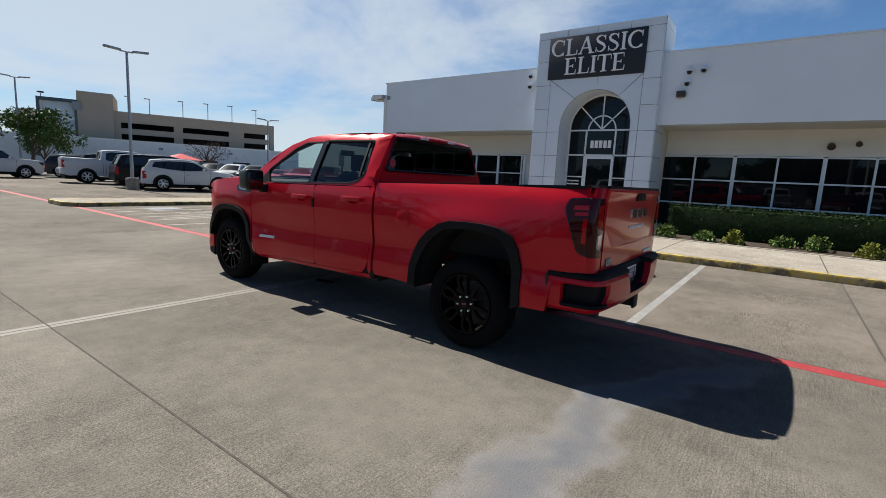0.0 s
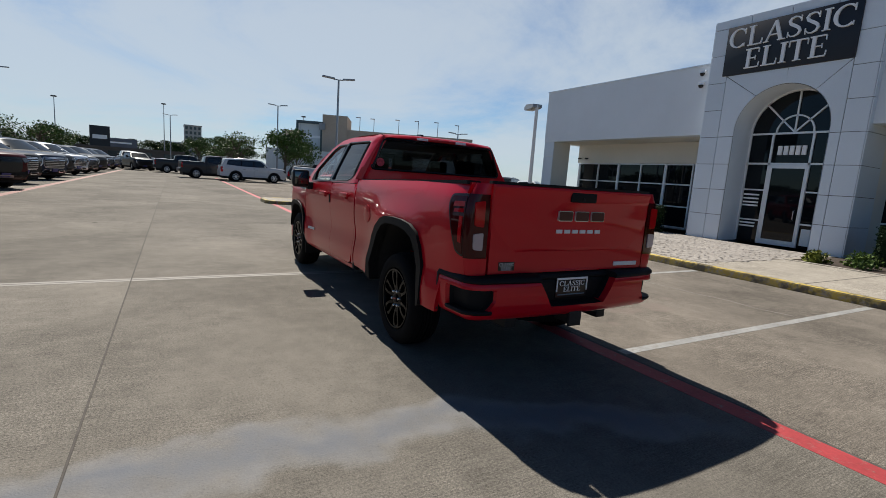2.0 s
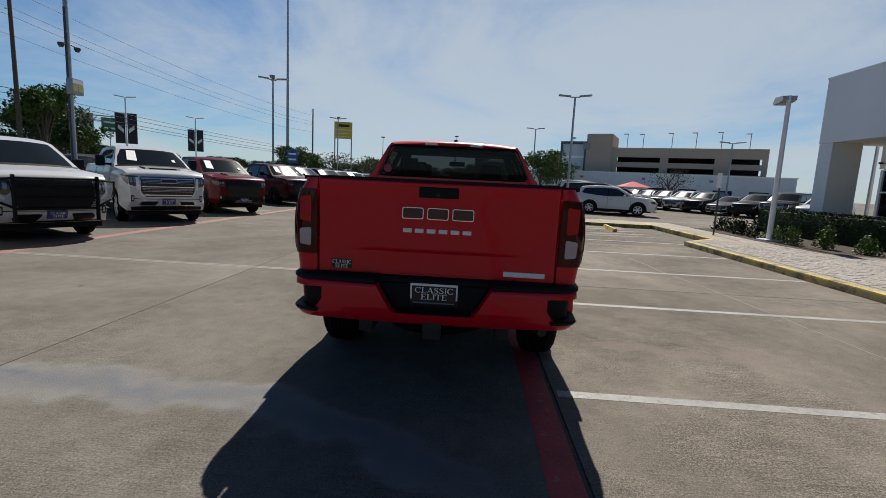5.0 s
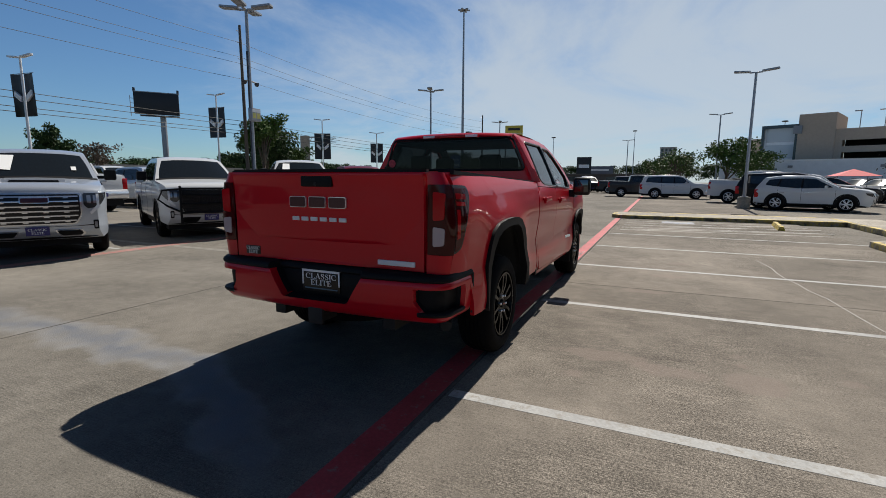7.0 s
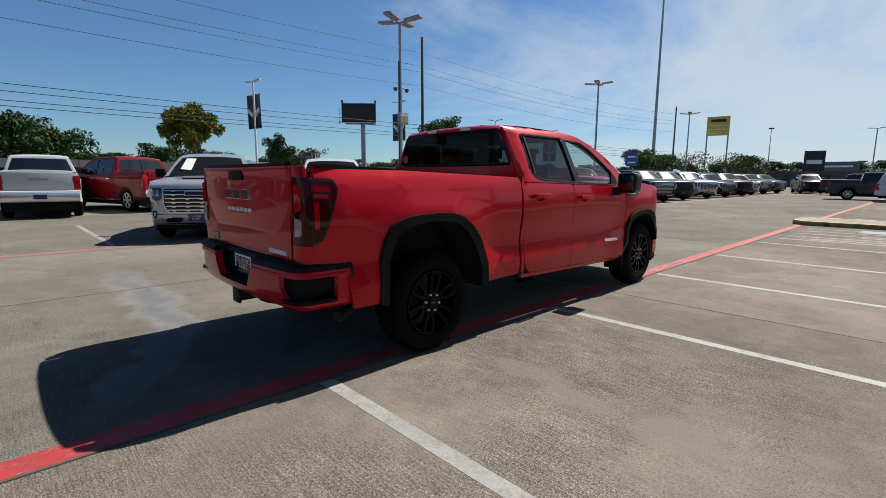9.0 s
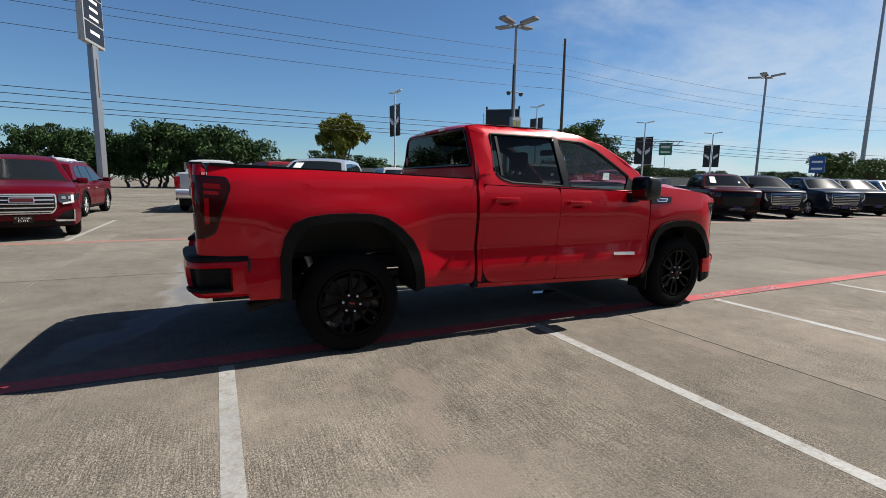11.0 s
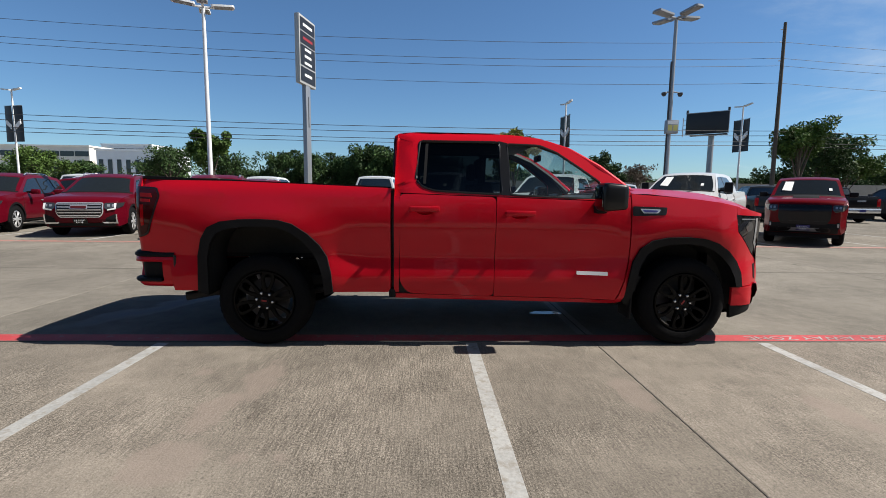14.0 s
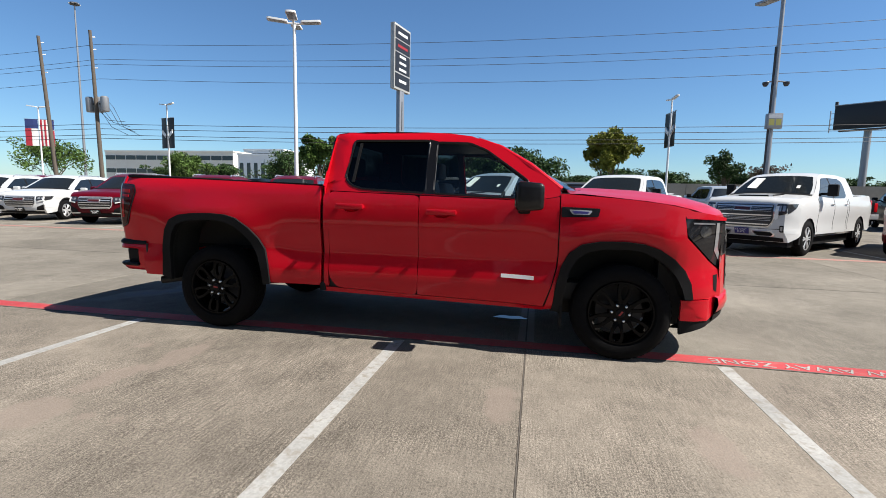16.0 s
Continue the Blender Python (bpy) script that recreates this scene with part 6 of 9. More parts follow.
T_MAROON = build_vehicle("midsize_pickup", P_MAROON, "maroon pickup truck with a black grille and hood insert", "pickup truck", rim=M_RIMBLACK, chrome=False, paper=True, hood_stripe=True, style="black")
T_MAROON.matrix_world = nose_at(-14.0, -3.1, 50, "midsize_pickup")
T_DKRED = build_vehicle("pickup", P_DKRED, "dark maroon crew-cab pickup truck with a black grille", "pickup truck", rim=M_RIMBLACK, chrome=False, paper=True, style="black", fine=False)
T_DKRED.matrix_world = nose_at(-20.6, -3.25, 52, "pickup")
T_BLACK = build_vehicle("pickup", P_BLACK, "black crew-cab pickup truck", "pickup truck", chrome=True, fine=False)
T_BLACK.matrix_world = nose_at(-24.4, -3.5, 56, "pickup")
T_RED = build_vehicle("pickup", P_RED, "red pickup truck with dark windows and chrome wheels", "pickup truck", fine=False)
T_RED.matrix_world = head_to(-3.9, -16.5, 287) @ Matrix.Scale(1.12, 4)
T_WHITE = build_vehicle("pickup", P_WHITE, "white pickup truck with chrome bumpers", "pickup truck", fine=False)
T_WHITE.matrix_world = head_to(-1.05, -15.1, 264) @ Matrix.Scale(1.08, 4)
T_NAVY = build_vehicle("pickup", P_NAVY, "dark blue crew-cab pickup truck", "pickup truck", fine=False)
T_NAVY.matrix_world = nose_at(-29.0, -3.3, 58, "pickup")
T_GREY = build_vehicle("pickup", P_GREY, "dark grey crew-cab pickup truck", "pickup truck", chrome=False, fine=False)
T_GREY.matrix_world = nose_at(-33.0, -3.6, 56, "pickup")
S_RED = build_vehicle("suv", P_WINE, "dark red compact SUV with a chrome grille", "suv", style="suv")
S_RED.matrix_world = nose_at(2.55, -3.45, 106, "suv") @ Matrix.Scale(1.05, 4)
S_WHITE = build_vehicle("suv", P_WHITE, "white compact SUV with a chrome grille", "suv", style="suv")
S_WHITE.matrix_world = nose_at(13.7, -4.6, 106, "suv")
S_GREY = build_vehicle("suv", P_GREY, "dark grey compact SUV with dark windows", "suv", chrome=False, style="suv", fine=False)
S_GREY.matrix_world = head_to(-33.6, 14.6, 80)
S_BLACK = build_vehicle("suv", P_BLACK, "black compact SUV with dark windows", "suv", chrome=False, style="suv", fine=False)
S_BLACK.matrix_world = head_to(-36.6, 16.9, 78)
L_WHITE = build_vehicle("large_suv", P_WHITE, "white full-size SUV with roof rails", "suv", fine=False)
L_WHITE.matrix_world = head_to(-42.6, 7.9, 93)
L_BLACK = build_vehicle("large_suv", P_BLACK, "black full-size SUV with roof rails", "suv", fine=False)
L_BLACK.matrix_world = head_to(-30.4, 13.5, 79)
C_WHITE = build_vehicle("sedan", P_WHITE, "white sedan parked on the lot", "car", plate=False, style="suv", fine=False)
C_WHITE.matrix_world = head_to(-70.0, 0.0, 100)
C_GREY = build_vehicle("sedan", P_GREY, "grey sedan parked on the lot", "car", plate=False, style="suv", fine=False)
C_GREY.matrix_world = head_to(-60.0, -28.0, 0)

for x, y in ((6.2, -3.95), (9.95, -4.3)):
    copy_thing(S_RED, nose_at(x, y, 106, "suv"))
for x in (17.5, 21.3):
    copy_thing(S_WHITE, nose_at(x, -4.9, 106, "suv"))
copy_thing(S_WHITE, head_to(-28.3, 13.9, 72))
rv = random.Random(9)
for k, src in enumerate((T_SILVER, L_BLACK, T_GREY, L_WHITE, T_BLACK, T_NAVY)):
    copy_thing(src, nose_at(-37.4 - 4.2 * k, -3.4 - rv.uniform(-0.15, 0.35), rv.uniform(52, 62), "pickup" if src.name.startswith("pickup") else "large_suv"))
# second row south, seen over the first
for k, (x, src, a) in enumerate(((-10.5, T_WHITE, 268), (-14.5, T_SILVER, 272), (-18.5, T_BLACK, 290), (-23.0, T_GREY, 250), (-27.0, T_BLACK, 265), (5.6, T_WHITE, 270), (9.2, T_NAVY, 268), (12.0, T_BLACK, 272), (15.5, T_WHITE, 270), (19.0, T_NAVY, 270))):
    copy_thing(src, head_to(x, -17.5 - (k % 3) * 0.3, a))
for k in range(9):
    copy_thing((S_RED, S_BLACK, S_RED, S_GREY, S_WHITE)[k % 5], head_to(3.8 + 3.3 * k, -11.9, 268 + k % 3))
# lot west of the showroom
for k in range(9):
    copy_thing((S_BLACK, S_GREY, S_BLACK, S_WHITE, S_GREY, C_GREY, S_BLACK, L_BLACK, S_WHITE)[k], head_to(-47.5 + 2.25 * k, 21.6 + 0.75 * k, -52))
for k, (src, x, y, a) in enumerate(((T_WHITE, -35.8, 13.2, 80), (T_GREY, -58.0, 3.2, 92), (T_GREY, -63.5, -1.8, 20), (C_WHITE, -64.0, 1.0, 20), (T_GREY, -45.6, 5.4, 97), (L_WHITE, -36.0, 15.5, 75), (L_BLACK, -40.5, 15.0, 75), (S_GREY, -46.0, 14.0, 75), (T_WHITE, -72.0, -3.0, 10), (C_GREY, -78.0, 2.0, 0))):
    copy_thing(src, head_to(x, y, a))

for k, (x, src, a) in enumerate(((-32.0, T_GREY, 268), (-7.0, T_BLACK, 271), (-12.6, T_NAVY, 90), (-16.6, T_WHITE, 92), (-21.0, T_BLACK, 88))):
    copy_thing(src, head_to(x, (-17.6, -17.4, -24.5, -24.2, -24.6, -17.8)[k], a))


# ---- the red pickup ----
P_HERO = mat("paint_bright_red", (0.48, 0.0042, 0.015), 0.30, metal=0.12, coat=0.42, spec=0.12, big=0.03, big_scale=1.2)
M_PRIVACY = glass_mat("privacy_glass", (0.09, 0.10, 0.10), 1.45)
M_REARGLASS = glass_mat("rear_glass", (0.085, 0.09, 0.095), 1.25)
M_CLEAR = glass_mat("clear_tinted_glass", (0.74, 0.82, 0.81), 1.65)
M_SEAT = mat("seat_cloth", (0.035, 0.036, 0.038), 0.8, vary=0.2, scale=60)
M_DASH = mat("dash_plastic", (0.03, 0.03, 0.032), 0.6)
M_CHASSIS = mat("chassis_black", (0.012, 0.012, 0.012), 0.7, vary=0.3, scale=20)
M_HOUSING = mat("headlamp_housing", (0.012, 0.012, 0.014), 0.05, spec=0.4)

hero = thing("pickup_truck", pose(-2.045, 4.605, 0), "bright red extended-cab pickup truck with black wheels", "pickup truck")
FA = -3.745                       # front axle; the rear axle is at 0
ARCH_R = [(0.54, 0.50), (0.535, 0.80), (0.50, 0.95), (0.44, 1.05), (0.33, 1.10), (0.18, 1.12), (0.0, 1.124), (-0.16, 1.115), (-0.27, 1.085), (-0.40, 1.0), (-0.50, 0.90), (-0.56, 0.80), (-0.595, 0.66), (-0.61, 0.49)]
ARCH_RI = [(0.46, 0.46), (0.457, 0.78), (0.425, 0.91), (0.365, 1.0), (0.27, 1.04), (0.14, 1.058), (0.0, 1.062), (-0.13, 1.055), (-0.23, 1.025), (-0.345, 0.945), (-0.43, 0.85), (-0.485, 0.745), (-0.52, 0.63), (-0.535, 0.46)]
ARCH_F = [(FA + 0.560, 0.40), (FA + 0.535, 0.62), (FA + 0.50, 0.77), (FA + 0.44, 0.89), (FA + 0.34, 0.965), (FA + 0.20, 0.995), (FA + 0.0, 1.0), (FA - 0.14, 0.985), (FA - 0.26, 0.945), (FA - 0.37, 0.875), (FA - 0.46, 0.785), (FA - 0.515, 0.68), (FA - 0.54, 0.55)]
ARCH_FI = [(FA + 0.485, 0.36), (FA + 0.46, 0.60), (FA + 0.43, 0.735), (FA + 0.375, 0.84), (FA + 0.29, 0.905), (FA + 0.17, 0.932), (FA + 0.0, 0.938), (FA - 0.12, 0.925), (FA - 0.22, 0.885), (FA - 0.315, 0.82), (FA - 0.395, 0.735), (FA - 0.445, 0.64), (FA - 0.475, 0.55)]


def spline(tab, v):
    """Smooth value from a table by cosine-free cubic steps."""
    for k in range(len(tab) - 1):
        (a, p), (b, q) = tab[k], tab[k + 1]
        if v <= b or k == len(tab) - 2:
            t = max(0.0, min(1.0, (v - a) / (b - a)))
            m0 = (q - tab[max(k - 1, 0)][1]) / (b - tab[max(k - 1, 0)][0]) * (b - a)
            e = tab[min(k + 2, len(tab) - 1)]
            m1 = (e[1] - p) / (e[0] - a) * (b - a)
            return (2 * t ** 3 - 3 * t ** 2 + 1) * p + (t ** 3 - 2 * t ** 2 + t) * m0 + (-2 * t ** 3 + 3 * t ** 2) * q + (t ** 3 - t ** 2) * m1


BODY_W = [(0.36, 0.93), (0.44, 0.972), (0.52, 0.992), (0.62, 0.996), (0.72, 0.984), (0.80, 0.974), (0.90, 0.984), (1.02, 1.000), (1.14, 1.004), (1.24, 0.998), (1.32, 0.984), (1.38, 0.960), (1.42, 0.930), (1.48, 0.90)]
CAB_W = [(1.30, 0.988), (1.36, 0.970), (1.45, 0.935), (1.60, 0.868), (1.75, 0.795), (1.84, 0.745), (1.90, 0.69), (1.93, 0.62)]


def hb(x, z):
    h = spline(BODY_W, z)
    for cx, cz in ((0.0, 0.42), (FA, 0.40)):
        d = math.hypot(x - cx, (z - cz) * 0.93)
        if z > 0.42:
            h += 0.030 * math.exp(-((d - 0.62) / 0.17) ** 2) * min(1, (1.36 - min(z, 1.36)) / 0.2)
    if x > -1.12:
        h += 0.02 * max(0, min(1, (z - 1.30) / 0.12))          # the bed's shoulder stays square
    e = max(0.0, (-3.98 - x) / 0.56)
    h -= 0.21 * e ** 2
    e = max(0.0, (x - 0.78) / 0.26)
    return h - 0.035 * e ** 2


def hg(x, z):
    return spline(CAB_W, z) - 0.02 * max(0, (-2.6 - x)) - 0.05 * max(0, (x + 1.24) / 0.12) ** 2


def side_part(name, outline, surf, material, thick=0.02, holes=(), cuts=(0.10, 0.055), label="", off=0.0, r=0.0, parent=None, rear_only=None):
    made = []
    for s in (-1, 1):
        o = rounded(outline, r) if r else outline
        bm = shell(filled(o, holes, cuts), lambda x, z: surf(x, z) + off, s, thick)
        made.append(part(name, bm, material, parent or hero, label, smooth=38))
    return made


# bed sides, doors, wings
side_part("bed_side", [(0.985, 1.462), (0.5, 1.449), (-0.3, 1.425), (-1.105, 1.398), (-1.105, 0.52), (-1.085, 0.487)] + ARCH_R[::-1][0:] + [(0.75, 0.50), (0.80, 0.80), (1.03, 0.83)], hb, P_HERO, 0.03)
def oval(x, z, a, b, n=18):
    return [(x + a * math.cos(t), z + b * math.sin(t)) for t in np.linspace(0, 2 * math.pi, n, endpoint=False)]


CUPS = ((-1.40, 1.205), (-2.23, 1.176))
side_part("rear_door", rounded([(-1.185, 1.352), (-2.024, 1.330), (-2.016, 0.452), (-1.26, 0.478), (-1.185, 0.58)], 0.05), hb, P_HERO, 0.03, (oval(*CUPS[0], 0.075, 0.036),))
side_part("front_door", [(-2.030, 1.330), (-3.00, 1.305), (-3.214, 1.345), (-3.214, 0.86), (-3.205, 0.76), (-3.17, 0.60), (-3.11, 0.425), (-2.020, 0.455)], hb, P_HERO, 0.03, (oval(*CUPS[1], 0.075, 0.036),))
side_part("gap_backing", [(-1.12, 0.43), (-1.12, 1.33), (-3.235, 1.31), (-3.235, 0.86), (-3.14, 0.42)], hb, M_CHASSIS, 0.0, off=-0.026, cuts=(0.15, 0.06), holes=(oval(*CUPS[0], 0.09, 0.045), oval(*CUPS[1], 0.09, 0.045)))
side_part("sill_panel", [(-1.13, 0.475), (-1.25, 0.476), (-1.28, 0.472), (-2.0, 0.450), (-3.115, 0.420), (-3.19, 0.40), (-3.10, 0.385), (-1.13, 0.435)], hb, P_HERO, 0.05)
side_part("front_wing", [(-3.224, 1.372), (-3.53, 1.352), (-3.80, 1.332), (-4.03, 1.305), (-4.20, 1.272), (-4.262, 1.245), (-4.18, 1.205), (-4.205, 1.045), (-4.415, 0.850), (-4.505, 0.785), (-4.538, 0.78), (-4.538, 0.55)] + ARCH_F[::-1] + [(-3.12, 0.40), (-3.18, 0.60), (-3.218, 0.76), (-3.224, 0.86)], hb, P_HERO, 0.03)
ROOFLINE = [(-1.128, 1.872), (-1.16, 1.895), (-1.26, 1.905), (-1.56, 1.912), (-2.02, 1.905), (-2.25, 1.89), (-2.44, 1.864), (-2.70, 1.768), (-2.96, 1.595), (-3.17, 1.445)]
WIN_R = rounded([(-1.350, 1.822), (-1.322, 1.47), (-1.38, 1.41), (-1.49, 1.378), (-2.075, 1.352), (-2.068, 1.822)], 0.035)
WIN_F = rounded([(-2.135, 1.805), (-2.145, 1.350), (-2.965, 1.318), (-2.955, 1.468), (-2.79, 1.588), (-2.585, 1.732), (-2.43, 1.796)], 0.03)
side_part("cab_frame", ROOFLINE + [(-3.222, 1.385), (-3.224, 1.352), (-3.0, 1.312), (-2.03, 1.337), (-1.19, 1.359), (-1.178, 0.58), (-1.178, 0.488), (-1.135, 0.488), (-1.135, 1.42)], lambda x, z: hg(x, z) if z > 1.32 else hb(x, z), P_HERO, 0.035, (WIN_R, WIN_F), cuts=(0.16, 0.05))
for s in (-1, 1):
    part("rear_side_window", shell(filled(WIN_R, cuts=(0.3, 0.08)), lambda x, z: hg(x, z) - 0.014, s, 0.0), M_PRIVACY, hero, "dark privacy glass")
    part("front_side_window", shell(filled(WIN_F, cuts=(0.3, 0.08)), lambda x, z: hg(x, z) - 0.014, s, 0.0), M_CLEAR, hero, "lightly tinted glass")


def window_trim(win):
    for s in (-1, 1):
        bm = bmesh.new()
        pts = [(x, s * (hg(x, z) - 0.004), z) for x, z in win]
        add_tube(bm, pts + pts[:1], 0.012, 6, cap=False)
        bmesh.ops.recalc_face_normals(bm, faces=bm.faces)
        part("window_seal", bm, M_GLOSSBLACK, hero)


window_trim(WIN_R)
window_trim(WIN_F)
side_part("pillar_cover", [(-2.062, 1.835), (-2.068, 1.348), (-2.152, 1.345), (-2.142, 1.815)], hg, M_GLOSSBLACK, 0.02, off=0.004, cuts=(0.3, 0.08))
side_part("quarter_bar", [(-1.405, 1.80), (-1.385, 1.44), (-1.41, 1.44), (-1.43, 1.80)], hg, M_TRIMBLACK, 0.02, off=-0.004, cuts=(0.3, 0.08))
# flares
for a, b in ((ARCH_R, ARCH_RI), (ARCH_F, ARCH_FI)):
    side_part("wheel_arch_flare", a + b[::-1], hb, M_TRIMBLACK, 0.10, off=0.026, cuts=(9, 9))
for s in (-1, 1):
    for cx, fl in ((0.0, 0.44), (FA, 0.40)):
        arch = [(p[0], p[1]) for p in (ARCH_RI if cx == 0 else ARCH_FI)]
        bm = bmesh.new()
        grid_surface(bm, [[(x, s * 0.985, z) for x, z in arch], [(x, s * 0.62, z) for x, z in arch]])
        part("wheel_well", bm, M_CHASSIS, hero)
    part("mud_flap", box(FA + 0.47, s * 0.985 if s < 0 else 0.74, 0.25, FA + 0.49, s * 0.74 if s < 0 else 0.985, 0.60, bevel=0.006), M_TRIMBLACK, hero)

# roof, bonnet, glass
rows = []
for x, zc in ((-1.120, 1.872), (-1.14, 1.905), (-1.20, 1.925), (-1.45, 1.938), (-1.80, 1.940), (-2.10, 1.932), (-2.30, 1.914), (-2.44, 1.885)):
    ze = interp(-x, [(-p[0], p[1]) for p in ROOFLINE])
    w = hg(x, min(ze, 1.90))
    rows.append([(x, w * k, ze + (zc - ze) * (1 - abs(k) ** 2.6)) for k in (-1, -0.95, -0.88, -0.75, -0.5, -0.25, 0, 0.25, 0.5, 0.75, 0.88, 0.95, 1)])
bm = bmesh.new()
grid_surface(bm, rows)
bmesh.ops.recalc_face_normals(bm, faces=bm.faces)
part("roof", bm, P_HERO, hero, smooth=50)
part("roof_lining", box(-2.46, -0.705, 1.825, -1.16, 0.705, 1.845), M_DASH, hero)
bm = extrude_outline([(-1.60, 1.925), (-1.82, 1.93), (-1.72, 1.99), (-1.63, 1.985)], -0.02, 0.02)
part("roof_fin", bm, M_GLOSSBLACK, hero, "small black aerial fin")


def sheet(rows, name, material, label="", parent=None, smooth=50):
    bm = bmesh.new()
    grid_surface(bm, rows)
    bmesh.ops.recalc_face_normals(bm, faces=bm.faces)
    return part(name, bm, material, parent or hero, label, smooth)


KS = (-1, -0.8, -0.5, 0, 0.5, 0.8, 1)
rows = []
for t in np.linspace(0, 1, 7):
    x, z = -2.47 - 0.83 * t, 1.872 - 0.475 * t - 0.06 * t * (1 - t)
    w = (0.68 + 0.19 * t)
    rows.append([(x - 0.13 * (1 - k * k) * (0.55 + 0.6 * t), w * k, z + 0.01 * (1 - k * k)) for k in KS])
sheet(rows, "windscreen", M_CLEAR, "clear laminated windscreen")
for s in (-1, 1):
    part("screen_pillar", tube([(-2.50, s * 0.70, 1.842), (-2.70, s * 0.752, 1.758), (-2.96, s * 0.835, 1.60), (-3.22, s * 0.90, 1.40)], [0.012, 0.028, 0.033, 0.034], 10), P_HERO, hero)
for s in (-1, 1):
    part("pillar_trim", tube([(-2.42, s * 0.665, 1.835), (-2.68, s * 0.722, 1.735), (-2.94, s * 0.80, 1.575), (-3.18, s * 0.865, 1.39)], 0.036, 8), M_DASH, hero)
part("scuttle", box(-3.52, -0.82, 1.32, -3.22, 0.82, 1.375, bevel=0.02), M_TRIMBLACK, hero)
for s in (0.08, -0.62):
    part("wiper", tube([(-3.40, s + 0.5, 1.40), (-3.36, s + 0.2, 1.415), (-3.28, s - 0.05, 1.43)], 0.010, 6), M_TRIMBLACK, hero)
rows = []
for x, zc, ze, w in ((-3.30, 1.395, 1.372, 0.875), (-3.40, 1.418, 1.374, 0.885), (-3.60, 1.416, 1.355, 0.895), (-3.90, 1.404, 1.327, 0.90), (-4.12, 1.384, 1.298, 0.885), (-4.28, 1.355, 1.262, 0.86), (-4.40, 1.318, 1.225, 0.82), (-4.49, 1.265, 1.195, 0.78), (-4.515, 1.22, 1.17, 0.75)):
    row = []
    for k in (-1, -0.93, -0.8, -0.62, -0.52, -0.3, 0, 0.3, 0.52, 0.62, 0.8, 0.93, 1):
        z = ze + (zc - ze) * (1 - abs(k) ** 3.2) + (0.016 if abs(k) < 0.56 else 0.0) * max(0, min(1, (x + 4.5) * 3))
        fx = -0.17 * (1 - abs(k) ** 2.2) * max(0, (-4.1 - x) / 0.4) ** 1.3
        row.append((x + fx, w * k, z))
    rows.append(row)
sheet(rows, "bonnet", P_HERO, smooth=40)
# back of the cab
back = bmesh.new()
for q in ([(-1.0, 1.40), (1.0, 1.40), (0.93, 1.535), (-0.93, 1.535)], [(-0.735, 1.845), (0.735, 1.845), (0.70, 1.885), (-0.70, 1.885)], [(-0.915, 1.535), (-0.80, 1.535), (-0.665, 1.845), (-0.735, 1.845)], [(0.915, 1.535), (0.80, 1.535), (0.665, 1.845), (0.735, 1.845)], [(-0.95, 0.6), (0.95, 0.6), (0.97, 1.40), (-0.97, 1.40)]):
    back.faces.new([back.verts.new((-1.142 - (z - 1.5) * 0.03, y, z)) for y, z in q])
part("cab_back_panel", back, P_HERO, hero, smooth=0)
rwin = filled(rounded([(-0.835, 1.53), (0.835, 1.53), (0.69, 1.85), (-0.69, 1.85)], 0.05), cuts=(0.3, 0.2))
for v in rwin.verts:
    v.co = (-1.130, v.co.x, v.co.z)
rg = part("rear_window", rwin, M_REARGLASS, hero, "dark rear glass")
part("rear_window_seal", tube([(-1.128, y, z) for y, z in rounded([(-0.84, 1.525), (0.84, 1.525), (0.695, 1.855), (-0.695, 1.855)], 0.05)] + [(-1.128, -0.815, 1.525)], 0.012, 6), M_GLOSSBLACK, hero)
part("round_sticker", lathe([(0.045, -1.124), (0.045, -1.122)], 20, "x", (0, -0.73, 1.60)), mat("sticker_red", (0.45, 0.05, 0.07), 0.5, vary=0.5, scale=60), rg, "round red and white sticker")
chm = part("third_brake_light", box(-1.128, -0.30, 1.868, -1.108, 0.30, 1.898, bevel=0.006), M_REDLENS, hero)
for s in (-1, 1):
    part("cargo_lamp", box(-1.112, s * 0.25 - 0.07, 1.870, -1.104, s * 0.25 + 0.07, 1.896, bevel=0.004), M_WHITELENS, chm)

# load bed
for s in (-1, 1):
    part("bed_rail_cap", shell(filled([(0.97, 1.475), (-1.10, 1.410), (-1.10, 1.385), (0.97, 1.450)], cuts=(0.3, 1)), lambda x, z: 0.938, s, 0.11), M_TRIMBLACK, hero)
    part("bed_inner_wall", box(-1.09, s * 0.80 - 0.03, 1.075, 1.05, s * 0.80 + 0.03, 1.39), P_HERO, hero)
    for x0, x1 in ((-1.09, -0.60), (0.60, 1.05)):
        part("bed_inner_wall", box(x0, s * 0.80 - 0.03, 0.78, x1, s * 0.80 + 0.03, 1.07), P_HERO, hero)
    part("bed_wheel_house", box(-0.60, s * 0.60 - 0.012, 0.78, 0.60, s * 0.60 + 0.012, 1.09), M_CHASSIS, hero)
    part("bed_wheel_house", box(-0.60, min(s * 0.59, s * 0.83), 1.072, 0.60, max(s * 0.59, s * 0.83), 1.09), M_CHASSIS, hero)
part("bed_floor", extrude_outline([(-1.10, -0.80), (-0.58, -0.80), (-0.58, -0.60), (0.58, -0.60), (0.58, -0.80), (1.08, -0.80), (1.08, 0.80), (0.58, 0.80), (0.58, 0.60), (-0.58, 0.60), (-0.58, 0.80), (-1.10, 0.80)], 0.74, 0.79, "z"), M_TRIMBLACK, hero)
part("bed_headboard", box(-1.115, -0.92, 0.5, -1.085, 0.92, 1.395), P_HERO, hero)

